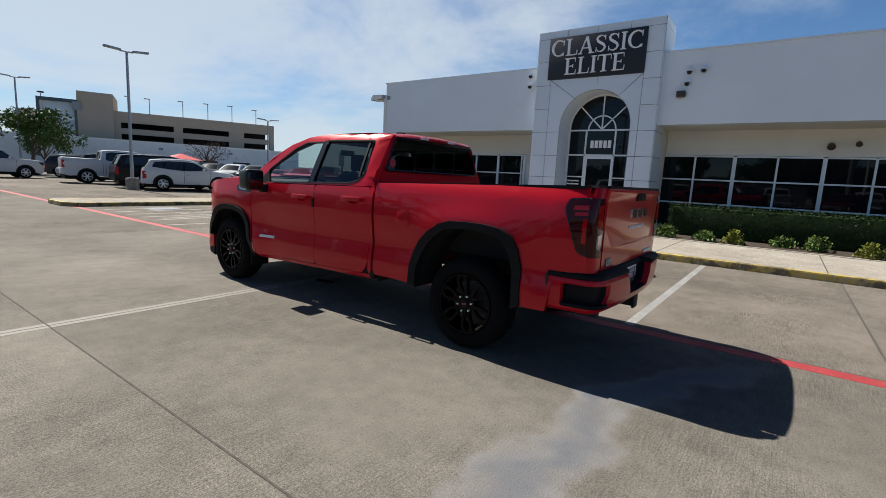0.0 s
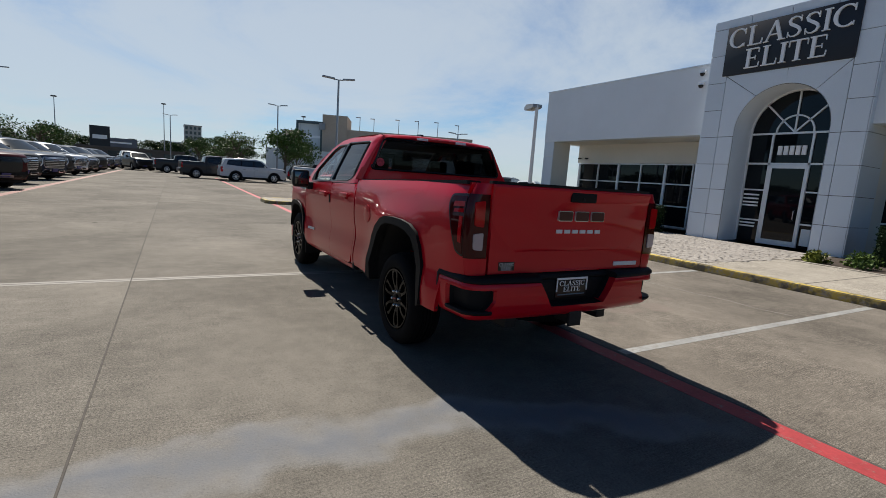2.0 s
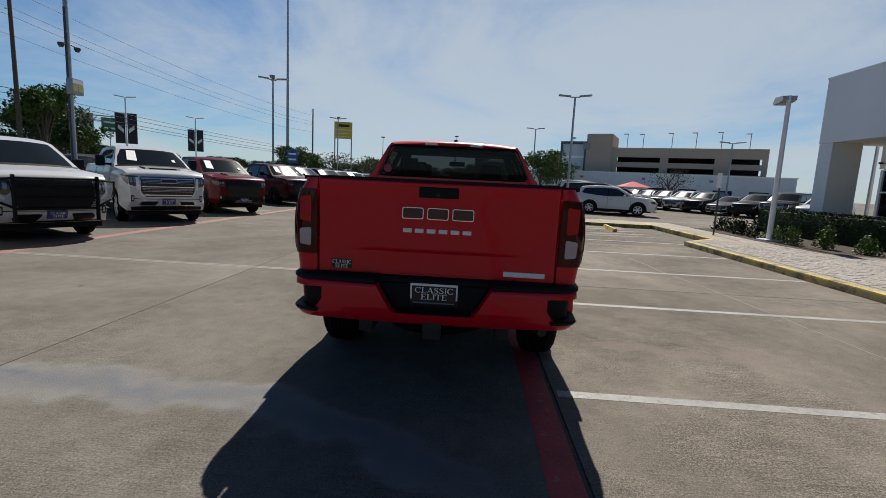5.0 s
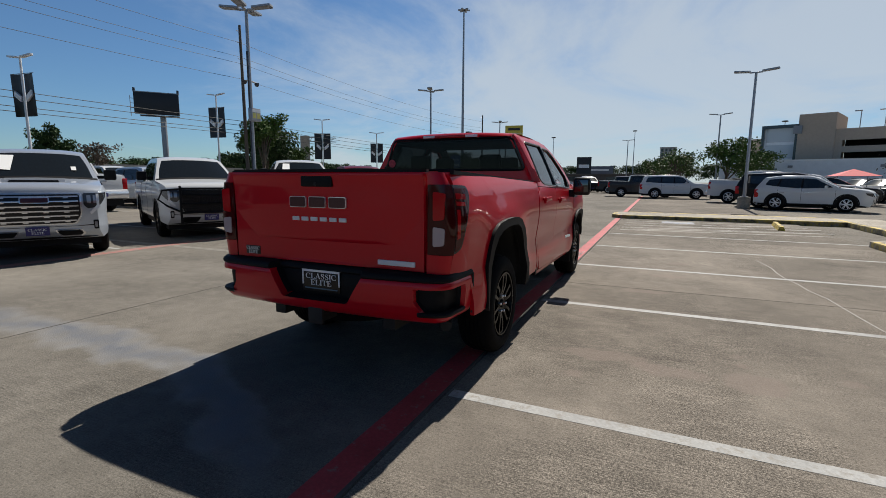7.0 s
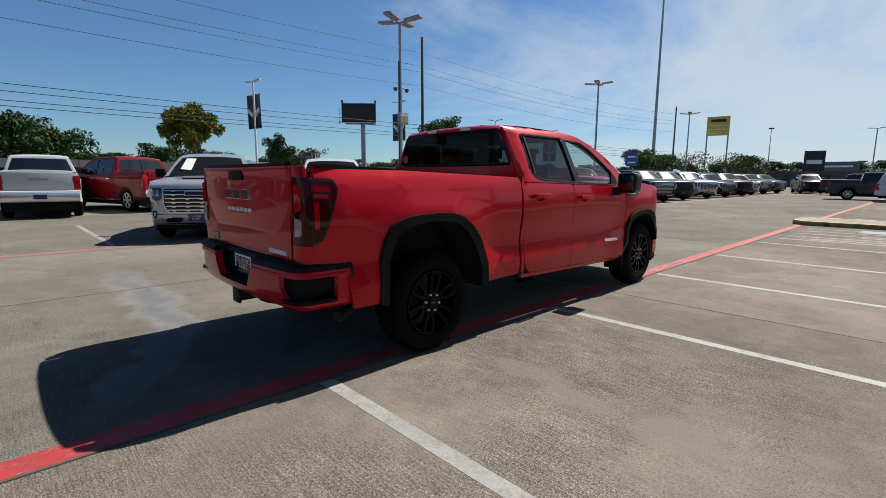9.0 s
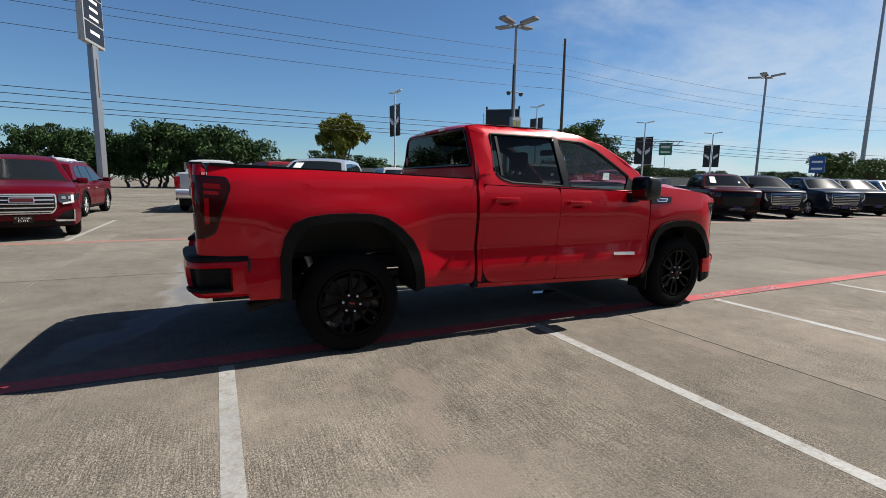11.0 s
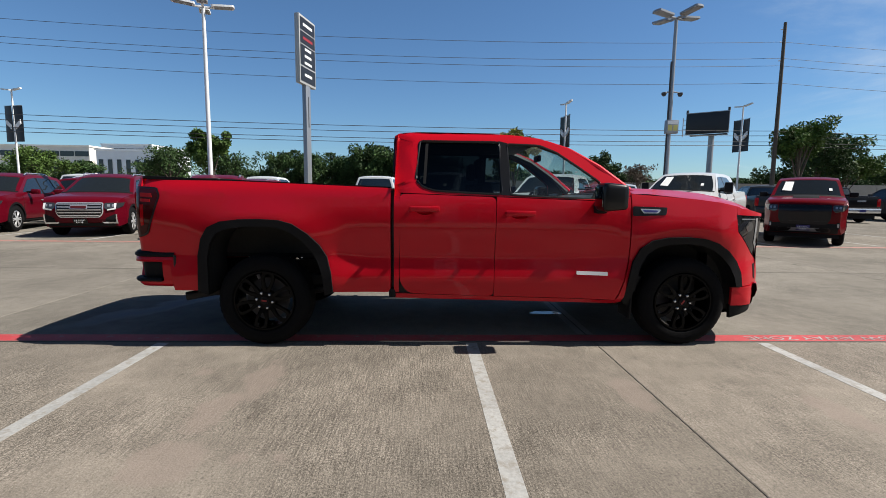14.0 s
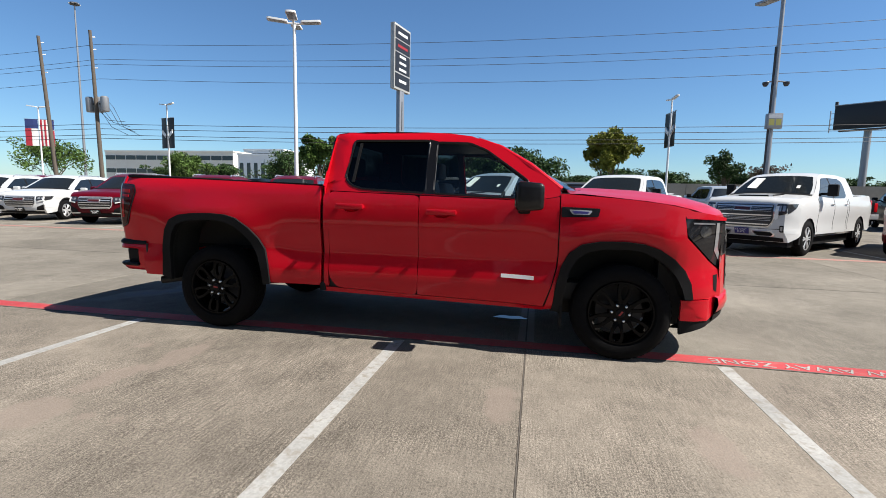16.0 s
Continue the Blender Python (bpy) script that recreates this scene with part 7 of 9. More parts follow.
# tailgate
rows = []
zs = [0.835, 0.85, 0.90, 0.94, 0.965, 0.985, 1.005, 1.03, 1.08, 1.16, 1.26, 1.36, 1.42, 1.44, 1.455, 1.462]
ys = [-0.80, -0.79, -0.72, -0.60, -0.50, -0.44, -0.38, -0.30, -0.15, 0, 0.15, 0.30, 0.38, 0.44, 0.50, 0.60, 0.72, 0.79, 0.80]
for z in zs:
    row = []
    for y in ys:
        x = 1.118 - 0.030 * (abs(y) / 0.8) ** 3 - 0.030 * max(0.0, min(1.0, (1.25 - z) / 0.35))
        x += 0.018 * math.exp(-((z - 1.445) / 0.03) ** 2)
        u = max(0.0, min(1.0, (0.54 + (1.0 - z) * 0.3 - abs(y)) / 0.10))
        v = max(0.0, min(1.0, (1.005 - z) / 0.03)) * max(0.0, min(1.0, (z - 0.86) / 0.07))
        x -= 0.030 * u * v
        if abs(y) > 0.795 or z < 0.84:
            x -= 0.015
        row.append((x, y, z))
    rows.append(row)
gate = sheet(rows, "tailgate", P_HERO, "red steel tailgate with a recessed lower field", smooth=45)
part("tailgate_inner", box(1.03, -0.79, 0.84, 1.085, 0.79, 1.452), P_HERO, gate)
part("tailgate_cap", extrude_outline([(1.02, -0.79), (1.07, -0.80)] + [(1.142 - 0.045 * (abs(y) / 0.78) ** 3, y) for y in np.linspace(-0.78, 0.78, 13)] + [(1.07, 0.80), (1.02, 0.79)], 1.462, 1.482, "z"), M_TRIMBLACK, gate)
hd = part("tailgate_handle", box(1.10, -0.125, 1.365, 1.136, 0.135, 1.440, bevel=0.012), M_TRIMBLACK, gate)
part("camera_eye", lathe([(0.013, 1.134), (0.013, 1.139)], 12, "x", (0, 0.0, 1.385)), M_GLOSSBLACK, hd)


# makers' marks as plain blocks
for k in range(3):
    y = -0.160 + 0.165 * k
    o = rounded([(y - 0.070, 1.224), (y + 0.070, 1.224), (y + 0.070, 1.300), (y - 0.070, 1.300)], 0.014)
    bl = part("badge_block", extrude_outline(o, 1.10, 1.130, "x"), M_CHROME, gate, "chrome-edged maker badge as a plain block")
    o = rounded([(y - 0.065, 1.229), (y + 0.065, 1.229), (y + 0.065, 1.295), (y - 0.065, 1.295)], 0.012)
    part("badge_fill", extrude_outline(o, 1.12, 1.133, "x"), M_BADGEDARK, bl)
for k in range(6):
    y = -0.195 + 0.079 * k
    part("model_mark", box(1.09, y - 0.029, 1.132, 1.116, y + 0.029, 1.160, bevel=0.004), M_BADGE, gate, "silver model mark as plain bars")
part("trim_badge", box(1.06, 0.455, 0.866, 1.094, 0.73, 0.900, bevel=0.005), M_BADGE, gate, "silver trim badge")
ce = part("dealer_badge", box(1.06, -0.705, 0.862, 1.089, -0.565, 0.925, bevel=0.003), M_GLOSSBLACK, gate, "small black dealer badge with white letters")
for tx, z in (("CLASSIC", 0.907), ("ELITE", 0.878)):
    part("badge_letters", moved(serif_text(tx, 0.128 if tx == "CLASSIC" else 0.09, 0.024, 0.002), pose(1.0905, -0.635, z, 0, 0, 90)), M_LETTER, ce, smooth=0)

# tail lamps
for s in (-1, 1):
    o = rounded([(1.025, 1.388), (0.868, 1.380), (0.842, 1.31), (0.955, 0.985), (1.030, 0.952)], 0.025)
    lamp = part("tail_lamp", shell(filled(o, cuts=(0.04, 0.04)), lambda x, z: hb(x, z) + 0.008, s, 0.03), M_GLOSSBLACK, hero, "smoked red tail lamp")
    o = rounded([(1.024, 1.372), (0.880, 1.365), (0.858, 1.31), (0.966, 1.0), (1.026, 0.968)], 0.02)
    part("red_lens", shell(filled(o, cuts=(0.04, 0.04)), lambda x, z: hb(x, z) + 0.012, s, 0.004), M_SMOKERED, lamp)
    for o in ([(1.015, 1.335), (0.915, 1.33), (0.905, 1.295), (1.015, 1.30)], [(1.015, 1.285), (0.925, 1.28), (0.92, 1.255), (1.015, 1.26)], [(1.015, 1.235), (0.985, 1.235), (0.985, 1.06), (1.015, 1.05)]):
        part("lamp_bar", shell(filled(o, cuts=(0.04, 0.04)), lambda x, z: hb(x, z) + 0.0145, s, 0.004), M_REDLENS, lamp)
    rws = []
    for z in np.linspace(0.952, 1.388, 9):
        ye = hb(1.03, z) + 0.008
        rws.append([(1.028, s * ye, z), (1.055, s * (ye - 0.012), z), (1.072, s * (ye - 0.035), z), (1.080, s * (ye - 0.07), z), (1.080, s * 0.812, z)])
    sheet(rws, "lamp_back", M_SMOKERED, "", lamp)
    for z0, z1, mt, nm in ((1.165, 1.345, M_REDLENS, "brake_lens"), (1.005, 1.13, M_REVLENS, "reverse_lens")):
        o = rounded([(s * 0.850, z0), (s * 0.925, z0 + 0.01), (s * 0.930, z1 - 0.01), (s * 0.850, z1)], 0.015)
        part(nm, extrude_outline(o, 1.07, 1.086, "x"), mt, lamp)

for s in (-1, 1):
    for z0, z1 in ((0.82, 0.955), (1.386, 1.462)):
        rws = []
        for z in np.linspace(z0, z1, 4):
            ye = hb(1.03, z)
            rws.append([(1.024, s * ye, z), (1.052, s * (ye - 0.010), z), (1.072, s * (ye - 0.035), z), (1.080, s * (ye - 0.07), z), (1.080, s * 0.806, z)])
        sheet(rws, "bed_corner", P_HERO)

# rear bumper: a curved red beam with black step pads and pockets
def plan(u):
    """Plan curve of the bumper, u from -1 to 1: x, y."""
    a = abs(u)
    sgn = 1 if u > 0 else -1
    if a < 0.72:
        return 1.200 - 0.050 * (a / 0.72) ** 2, u / 0.72 * 0.80
    t = (a - 0.72) / 0.28
    th = min(1, t / 0.5) * math.pi / 2
    if t <= 0.5:
        return 1.15 - 0.130 * (1 - math.cos(th)), sgn * (0.80 + 0.165 * math.sin(th))
    return 1.020 - 0.27 * (t - 0.5) / 0.5, sgn * (0.965 + 0.022 * (t - 0.5) / 0.5)


def plan_normal(u):
    (x0, y0), (x1, y1) = plan(max(-1, u - 0.01)), plan(min(1, u + 0.01))
    d = Vector((y1 - y0, -(x1 - x0))).normalized()
    return d


US = [k / 40 for k in range(-40, 41)]


def beam(zprof, off=0.0, us=US):
    return [[(plan(u)[0] + plan_normal(u).x * d, plan(u)[1] + plan_normal(u).y * d, z) for u in us] for z, d in zprof]


BEAM = [(0.51, -0.12), (0.513, -0.075), (0.522, -0.045), (0.545, -0.020), (0.575, -0.008), (0.62, 0.0), (0.70, 0.006), (0.775, 0.0), (0.790, -0.012)]


def ramp(v, lo, hi):
    return max(0.0, min(1.0, (v - lo) / (hi - lo)))


def pocket(u, z):
    """How far the plate recess and the corner steps sink into the beam at u, z: metres, and 0 to 1 inside."""
    a = abs(u)
    edge = 0.245 + 0.105 * ramp(z, 0.60, 0.79)
    mid = ramp(edge - a, 0.0, 0.016) * ramp(z, 0.600, 0.616)
    cor = ramp(a, 0.675 + 0.05 * ramp(z, 0.66, 0.58), 0.695 + 0.05 * ramp(z, 0.66, 0.58)) * ramp(0.945 - a, 0.0, 0.014) * ramp(z, 0.572, 0.584) * ramp(0.742 - z, 0.0, 0.012)
    return 0.105 * mid + 0.055 * cor, max(mid, cor)


def columns(z):
    """Values of u across the beam at height z, in step with the pockets' edges."""
    edge = 0.245 + 0.105 * ramp(z, 0.60, 0.79)
    c0 = 0.675 + 0.05 * ramp(z, 0.66, 0.58)
    marks = [(0.0, 8), (edge - 0.016, 2), (edge, 10), (c0, 2), (c0 + 0.02, 12), (0.931, 2), (0.945, 3), (1.0, 0)]
    half_row = []
    for (a, n), (b, _) in zip(marks, marks[1:]):
        half_row += [a + (b - a) * k / n for k in range(n)]
    half_row.append(1.0)
    return [-u for u in half_row[:0:-1]] + half_row


ZS_FINE = sorted([z for z, _ in BEAM] + [0.59, 0.565, 0.572, 0.584, 0.600, 0.616, 0.64, 0.66, 0.68, 0.72, 0.730, 0.742, 0.75])
# the step pad is cut back over the plate
rows = []
for z, d in ((0.838, -0.13), (0.832, -0.015), (0.815, 0.006), (0.795, 0.008), (0.783, -0.006)):
    rows.append([(plan(u)[0] + plan_normal(u).x * (d - pocket(u, 0.789)[0] * 0.9), plan(u)[1] + plan_normal(u).y * (d - pocket(u, 0.789)[0] * 0.9), z) for u in columns(0.789)])
rb = sheet(rows, "rear_bumper", M_TRIMBLACK, "black step pad over a red painted bumper")
for s in (-1, 1):
    part("bumper_gap", tube([(plan(s)[0] - 0.004, plan(s)[1], z) for z in (0.52, 0.60, 0.70, 0.80)], 0.012, 6), M_CHASSIS, rb)
bm = bmesh.new()
rows = []
for z in ZS_FINE:
    row = []
    for u in columns(z):
        d = interp(z, BEAM) - pocket(u, z)[0]
        row.append((plan(u)[0] + plan_normal(u).x * d, plan(u)[1] + plan_normal(u).y * d, z))
    rows.append(row)
grid_surface(bm, rows)
n_cols = len(rows[0]) - 1
for i, f in enumerate(bm.faces):
    zi, ui = divmod(i, n_cols)
    zm = (ZS_FINE[zi] + ZS_FINE[zi + 1]) / 2
    um = (columns(zm)[ui] + columns(zm)[ui + 1]) / 2
    f.material_index = 1 if pocket(um, zm)[1] > 0.45 else 0
bmesh.ops.recalc_face_normals(bm, faces=bm.faces)
part("bumper_beam", bm, [P_HERO, M_TRIMBLACK], rb, "red painted beam with a black plate recess and corner steps", smooth=40)
for s in (-1, 1):
    lip = [[(plan(u)[0] + plan_normal(u).x * d, plan(u)[1] + plan_normal(u).y * d, z) for u in np.linspace(s * 0.70, s * 0.94, 14)] for z, d in ((0.578, -0.05), (0.592, -0.05), (0.594, 0.004), (0.582, 0.010), (0.566, 0.0))]
    sheet(lip, "corner_shelf", M_TRIMBLACK, "ribbed black step tread", rb)
pl = part("number_plate", box(1.092, -0.160, 0.636, 1.106, 0.160, 0.792, bevel=0.004), M_GLOSSBLACK, hero, "black dealer plate with a white frame and white roman letters")
part("plate_frame", box(1.104, -0.160, 0.776, 1.111, 0.160, 0.792, bevel=0.002), M_LETTER, pl)
for s in (-1, 1):
    part("plate_frame", box(1.104, s * 0.1545 - 0.0055, 0.684, 1.111, s * 0.1545 + 0.0055, 0.776, bevel=0.002), M_LETTER, pl)
for tx, z, w in (("CLASSIC", 0.747, 0.262), ("ELITE", 0.702, 0.180)):
    part("plate_letters", moved(serif_text(tx, w, 0.038, 0.003), pose(1.108, 0.001, z, 0, 0, 90)), M_LETTER, pl, smooth=0)
part("plate_bar", box(1.105, -0.14, 0.656, 1.1085, 0.14, 0.664), mat("plate_small_print", (0.08, 0.16, 0.22), 0.5), pl)
part("hitch_receiver", box(0.95, -0.045, 0.44, 1.16, 0.045, 0.53, bevel=0.008), M_CHASSIS, hero)
part("hitch_ring", box(1.155, -0.062, 0.425, 1.18, 0.062, 0.545, bevel=0.01), M_CHASSIS, hero)
part("exhaust_tip", tube([(0.2, 0.60, 0.43), (0.55, 0.72, 0.43), (0.76, 0.80, 0.40)], 0.04, 14), M_CHASSIS, hero)

# bumper and face at the front
def nose(y, z):
    return -4.735 + 0.31 * (abs(y) / 0.93) ** 2.6 + 0.30 * max(0, z - 1.08) ** 1.2 + 0.05 * max(0, z - 0.62) - 0.03 * max(0, 0.62 - z)


YF = (-0.92, -0.90, -0.86, -0.80, -0.72, -0.62, -0.45, -0.25, 0, 0.25, 0.45, 0.62, 0.72, 0.80, 0.86, 0.90, 0.92)


def face_patch(name, y0, y1, z0, z1, material, off=0.0, label="", n=9, parent=None):
    return sheet([[(nose(y, z) - off, y, z) for y in np.linspace(y0, y1, n)] for z in np.linspace(z0, z1, 6)], name, material, label, parent)


sheet([[(nose(y, z), y, z) for y in YF if abs(y) < 0.81] for z in np.linspace(0.54, 1.225, 9)], "front_panel", P_HERO)
sheet([[(nose(y, z) + d, y, z) for y in YF if abs(y) < 0.89] for z, d in ((0.57, 0.01), (0.555, -0.02), (0.50, -0.03), (0.44, -0.012), (0.41, 0.03))], "front_bumper", P_HERO)
sheet([[(nose(y, 0.5) + d, y * 0.99, z) for y in YF if abs(y) < 0.89] for z, d in ((0.415, 0.0), (0.37, 0.01), (0.31, 0.07), (0.28, 0.14), (0.28, 0.35))], "front_lip", M_TRIMBLACK)
side_part("bumper_end", [(-4.20, 0.538), (-4.42, 0.545), (-4.50, 0.585), (-4.515, 0.50), (-4.49, 0.405), (-4.42, 0.375), (-4.20, 0.372)], lambda x, z: 0.968 - 0.16 * max(0, (-4.30 - x) / 0.2) ** 2, P_HERO, 0.03)
side_part("lip_end", [(-4.195, 0.378), (-4.43, 0.380), (-4.505, 0.425), (-4.50, 0.385), (-4.42, 0.330), (-4.205, 0.255)], lambda x, z: 0.958 - 0.16 * max(0, (-4.30 - x) / 0.2) ** 2, M_TRIMBLACK, 0.04)
face_patch("grille", -0.63, 0.63, 0.60, 1.17, M_GLOSSBLACK, 0.006, n=15)
for k in range(5):
    face_patch("grille_bar", -0.50, 0.50, 0.68 + k * 0.095, 0.705 + k * 0.095, M_TRIMBLACK, 0.010, n=15)
part("radiator_block", box(-4.42, -0.80, 0.30, -4.05, 0.80, 1.18), M_CHASSIS, hero)
for s in (-1, 1):
    o = rounded([(-4.185, 1.195), (-4.538, 1.182), (-4.538, 0.80), (-4.505, 0.80), (-4.42, 0.865), (-4.215, 1.055)], 0.02)
    bm = shell(filled(o, cuts=(0.04, 0.04)), lambda x, z: hb(x, z) - 0.008, s, 0.10)
    hl = part("headlamp", bm, M_HOUSING, hero, "dark clear-lens headlamp")
    part("lamp_brow", shell(filled([(-4.19, 1.262), (-4.40, 1.232), (-4.54, 1.205), (-4.54, 1.180), (-4.40, 1.188), (-4.19, 1.198)], cuts=(0.04, 1)), lambda x, z: hb(x, z) + 0.001, s, 0.03), P_HERO, hero)
    face_patch("headlamp_front", s * 0.64, s * 0.80, 0.90, 1.185, M_HOUSING, 0.006, parent=hl)
    face_patch("running_strip", s * 0.66, s * 0.80, 1.160, 1.170, M_HEADLENS, 0.009, parent=hl)
    bm = shell(filled([(-4.452, 1.165), (-4.482, 1.165), (-4.482, 0.96), (-4.535, 0.86), (-4.535, 0.81), (-4.452, 0.94)], cuts=(0.06, 0.06)), lambda x, z: hb(x, z) - 0.003, s, 0.006)
    part("lamp_strip", bm, M_HEADLENS, hl)
    part("lamp_projector", shell(filled(oval(-4.36, 1.09, 0.05, 0.045), cuts=(0.03, 0.03)), lambda x, z: hb(x, z) - 0.004, s, 0.006), M_HEADGLASS, hl)
    part("lamp_fin", shell(filled([(-4.25, 1.165), (-4.44, 1.160), (-4.44, 1.150), (-4.25, 1.153)], cuts=(0.04, 1)), lambda x, z: hb(x, z) - 0.004, s, 0.006), M_HEADLENS, hl)
    part("air_slit", shell(filled([(-4.46, 0.74), (-4.50, 0.745), (-4.50, 0.60), (-4.47, 0.62)], cuts=(0.04, 0.06)), lambda x, z: hb(x, z) + 0.003, s, 0.01), M_TRIMBLACK, hero)

for s in (-1, 1):
    part("inner_fender", box(FA - 0.55, s * 0.63 - 0.01, 0.30, FA + 0.56, s * 0.63 + 0.01, 1.0), M_CHASSIS, hero)
    part("fender_top", box(FA - 0.55, min(s * 0.62, s * 0.93), 0.945, FA + 0.56, max(s * 0.62, s * 0.93), 0.96), M_CHASSIS, hero)
part("engine_bay", box(-4.35, -0.80, 0.95, -3.25, 0.80, 1.22), M_CHASSIS, hero)
for s in (-1, 1):
    part("inner_wing", box(-4.30, s * 0.86 - 0.02, 0.93, -3.24, s * 0.86 + 0.02, 1.22), M_CHASSIS, hero)

# side trim
side_part("wing_badge", [(-3.230, 1.266), (-3.535, 1.258), (-3.52, 1.19), (-3.230, 1.180)], hb, M_GLOSSBLACK, 0.01, off=0.006, r=0.012, label="black wing vent badge with a chrome outline")
side_part("badge_chrome", [(-3.29, 1.246), (-3.475, 1.240), (-3.45, 1.206), (-3.32, 1.205)], hb, M_CHROME, 0.006, off=0.010, r=0.01, holes=())
side_part("badge_panel", [(-3.31, 1.236), (-3.452, 1.231), (-3.435, 1.214), (-3.33, 1.214)], hb, M_PLATEBLUE, 0.004, off=0.0125, r=0.006)
side_part("trim_badge", [(-2.755, 0.686), (-3.030, 0.680), (-3.030, 0.648), (-2.755, 0.655)], hb, M_BADGE, 0.006, off=0.007, r=0.006, label="silver trim badge")
for s in (-1, 1):
    for x0, zc in ((-1.27, 1.222), (-2.10, 1.192)):
        y = s * (hb(x0 - 0.13, zc) + 0.036)
        bm = bmesh.new()
        add_box(bm, x0 - 0.262, y - 0.014, zc - 0.022, x0, y + 0.014, zc + 0.024, bevel=0.013)
        h = part("door_handle", bm, P_HERO, hero)
        bowl = bmesh.new()
        cx, cz = x0 - 0.13, zc - 0.016
        rings = []
        for f, d in ((1.0, 0.0), (0.9, 0.018), (0.65, 0.032), (0.3, 0.038)):
            rings.append([bowl.verts.new((cx + 0.077 * f * math.cos(t), s * (hb(cx, cz) - d), cz + 0.038 * f * math.sin(t))) for t in np.linspace(0, 2 * math.pi, 18, endpoint=False)])
        for r0, r1 in zip(rings, rings[1:]):
            for k in range(18):
                bowl.faces.new((r0[k], r0[(k + 1) % 18], r1[(k + 1) % 18], r1[k]))
        bowl.faces.new(rings[-1])
        part("handle_cup", bowl, P_HERO, h)
        for ex in (x0 - 0.245, x0 - 0.018):
            part("handle_mount", box(ex - 0.014, min(s * hb(ex, zc) - 0.02 * s, y), zc - 0.012, ex + 0.014, max(s * hb(ex, zc) - 0.02 * s, y), zc + 0.012), P_HERO, h)
    # mirrors
    b = bmesh.new()
    add_box(b, -3.085, min(s * 1.045, s * 1.27), 1.225, -2.865, max(s * 1.045, s * 1.27), 1.462, bevel=0.045, seg=3)
    for v in b.verts:
        if v.co.x < -2.95:
            v.co.y = s * 1.16 + (v.co.y - s * 1.16) * 0.88
            v.co.z = 1.345 + (v.co.z - 1.345) * 0.9
    mr = part("door_mirror", b, M_GLOSSBLACK, hero, "gloss black door mirror")
    part("mirror_arm", box(-2.98, min(s * 0.94, s * 1.07), 1.20, -2.88, max(s * 0.94, s * 1.07), 1.30, bevel=0.02), M_TRIMBLACK, mr)
    part("mirror_glass", box(-2.867, min(s * 1.07, s * 1.245), 1.265, -2.858, max(s * 1.07, s * 1.245), 1.43, bevel=0.003), M_MIRROR, mr)
    part("mirror_foot", shell(filled([(-2.86, 1.325), (-3.04, 1.315), (-3.02, 1.40), (-2.955, 1.465)], cuts=(0.1, 0.1)), lambda x, z: hg(x, z) + 0.006, s, 0.02), M_TRIMBLACK, mr)
fd = part("fuel_door", lathe([(0.088, -1.0), (0.088, -1.0035), (0.08, -1.005)], 28, "y", (-0.72, -hb(-0.72, 1.08) + 0.998, 1.08)), P_HERO, hero)
part("price_tag", box(-2.045, -1.012, 1.09, -2.015, -0.995, 1.19), M_TRIMBLACK, hero, "small black tag on the door edge")
part("splash_guard", box(-1.15, -0.99, 0.44, -1.09, -0.93, 0.52, bevel=0.01), M_TRIMBLACK, hero)
part("splash_guard", box(-1.15, 0.93, 0.44, -1.09, 0.99, 0.52, bevel=0.01), M_TRIMBLACK, hero)
part("gap_liner", box(-1.132, -0.93, 0.50, -1.108, 0.93, 1.38), M_CHASSIS, hero)

# chassis
for s in (-1, 1):
    part("frame_rail", box(-4.2, s * 0.48 - 0.05, 0.40, 1.0, s * 0.48 + 0.05, 0.56, bevel=0.01), M_CHASSIS, hero)
    part("leaf_spring", tube([(0.75, s * 0.52, 0.52), (0.4, s * 0.55, 0.42), (0, s * 0.56, 0.37), (-0.4, s * 0.55, 0.42), (-0.75, s * 0.52, 0.54)], 0.035, 8), M_CHASSIS, hero)
    part("shock_absorber", tube([(0.15, s * 0.5, 0.38), (0.3, s * 0.52, 0.85)], 0.03, 8), M_RIMSILVER, hero)
part("rear_axle", tube([(0, -0.85, 0.405), (0, -0.18, 0.405), (0, -0.1, 0.405), (0, 0.1, 0.405), (0, 0.18, 0.405), (0, 0.85, 0.405)], [0.05, 0.055, 0.14, 0.14, 0.055, 0.05], 14), M_CHASSIS, hero)
part("front_axle", tube([(FA, -0.85, 0.40), (FA, 0.85, 0.40)], 0.05, 10), M_CHASSIS, hero)
part("spare_wheel", moved(lathe([(0.2, -0.1), (0.36, -0.1), (0.38, -0.05), (0.38, 0.05), (0.36, 0.1), (0.2, 0.1)], 28, "z"), pose(0.62, 0, 0.50)), M_TYRE, hero)
part("cab_floor", box(-3.9, -0.88, 0.48, -1.14, 0.88, 0.62), M_CHASSIS, hero)
part("fuel_tank", box(-2.6, -0.82, 0.36, -1.2, -0.5, 0.56, bevel=0.04), M_CHASSIS, hero)
part("transmission", box(-3.3, -0.2, 0.36, -1.6, 0.25, 0.6, bevel=0.05), M_CHASSIS, hero)

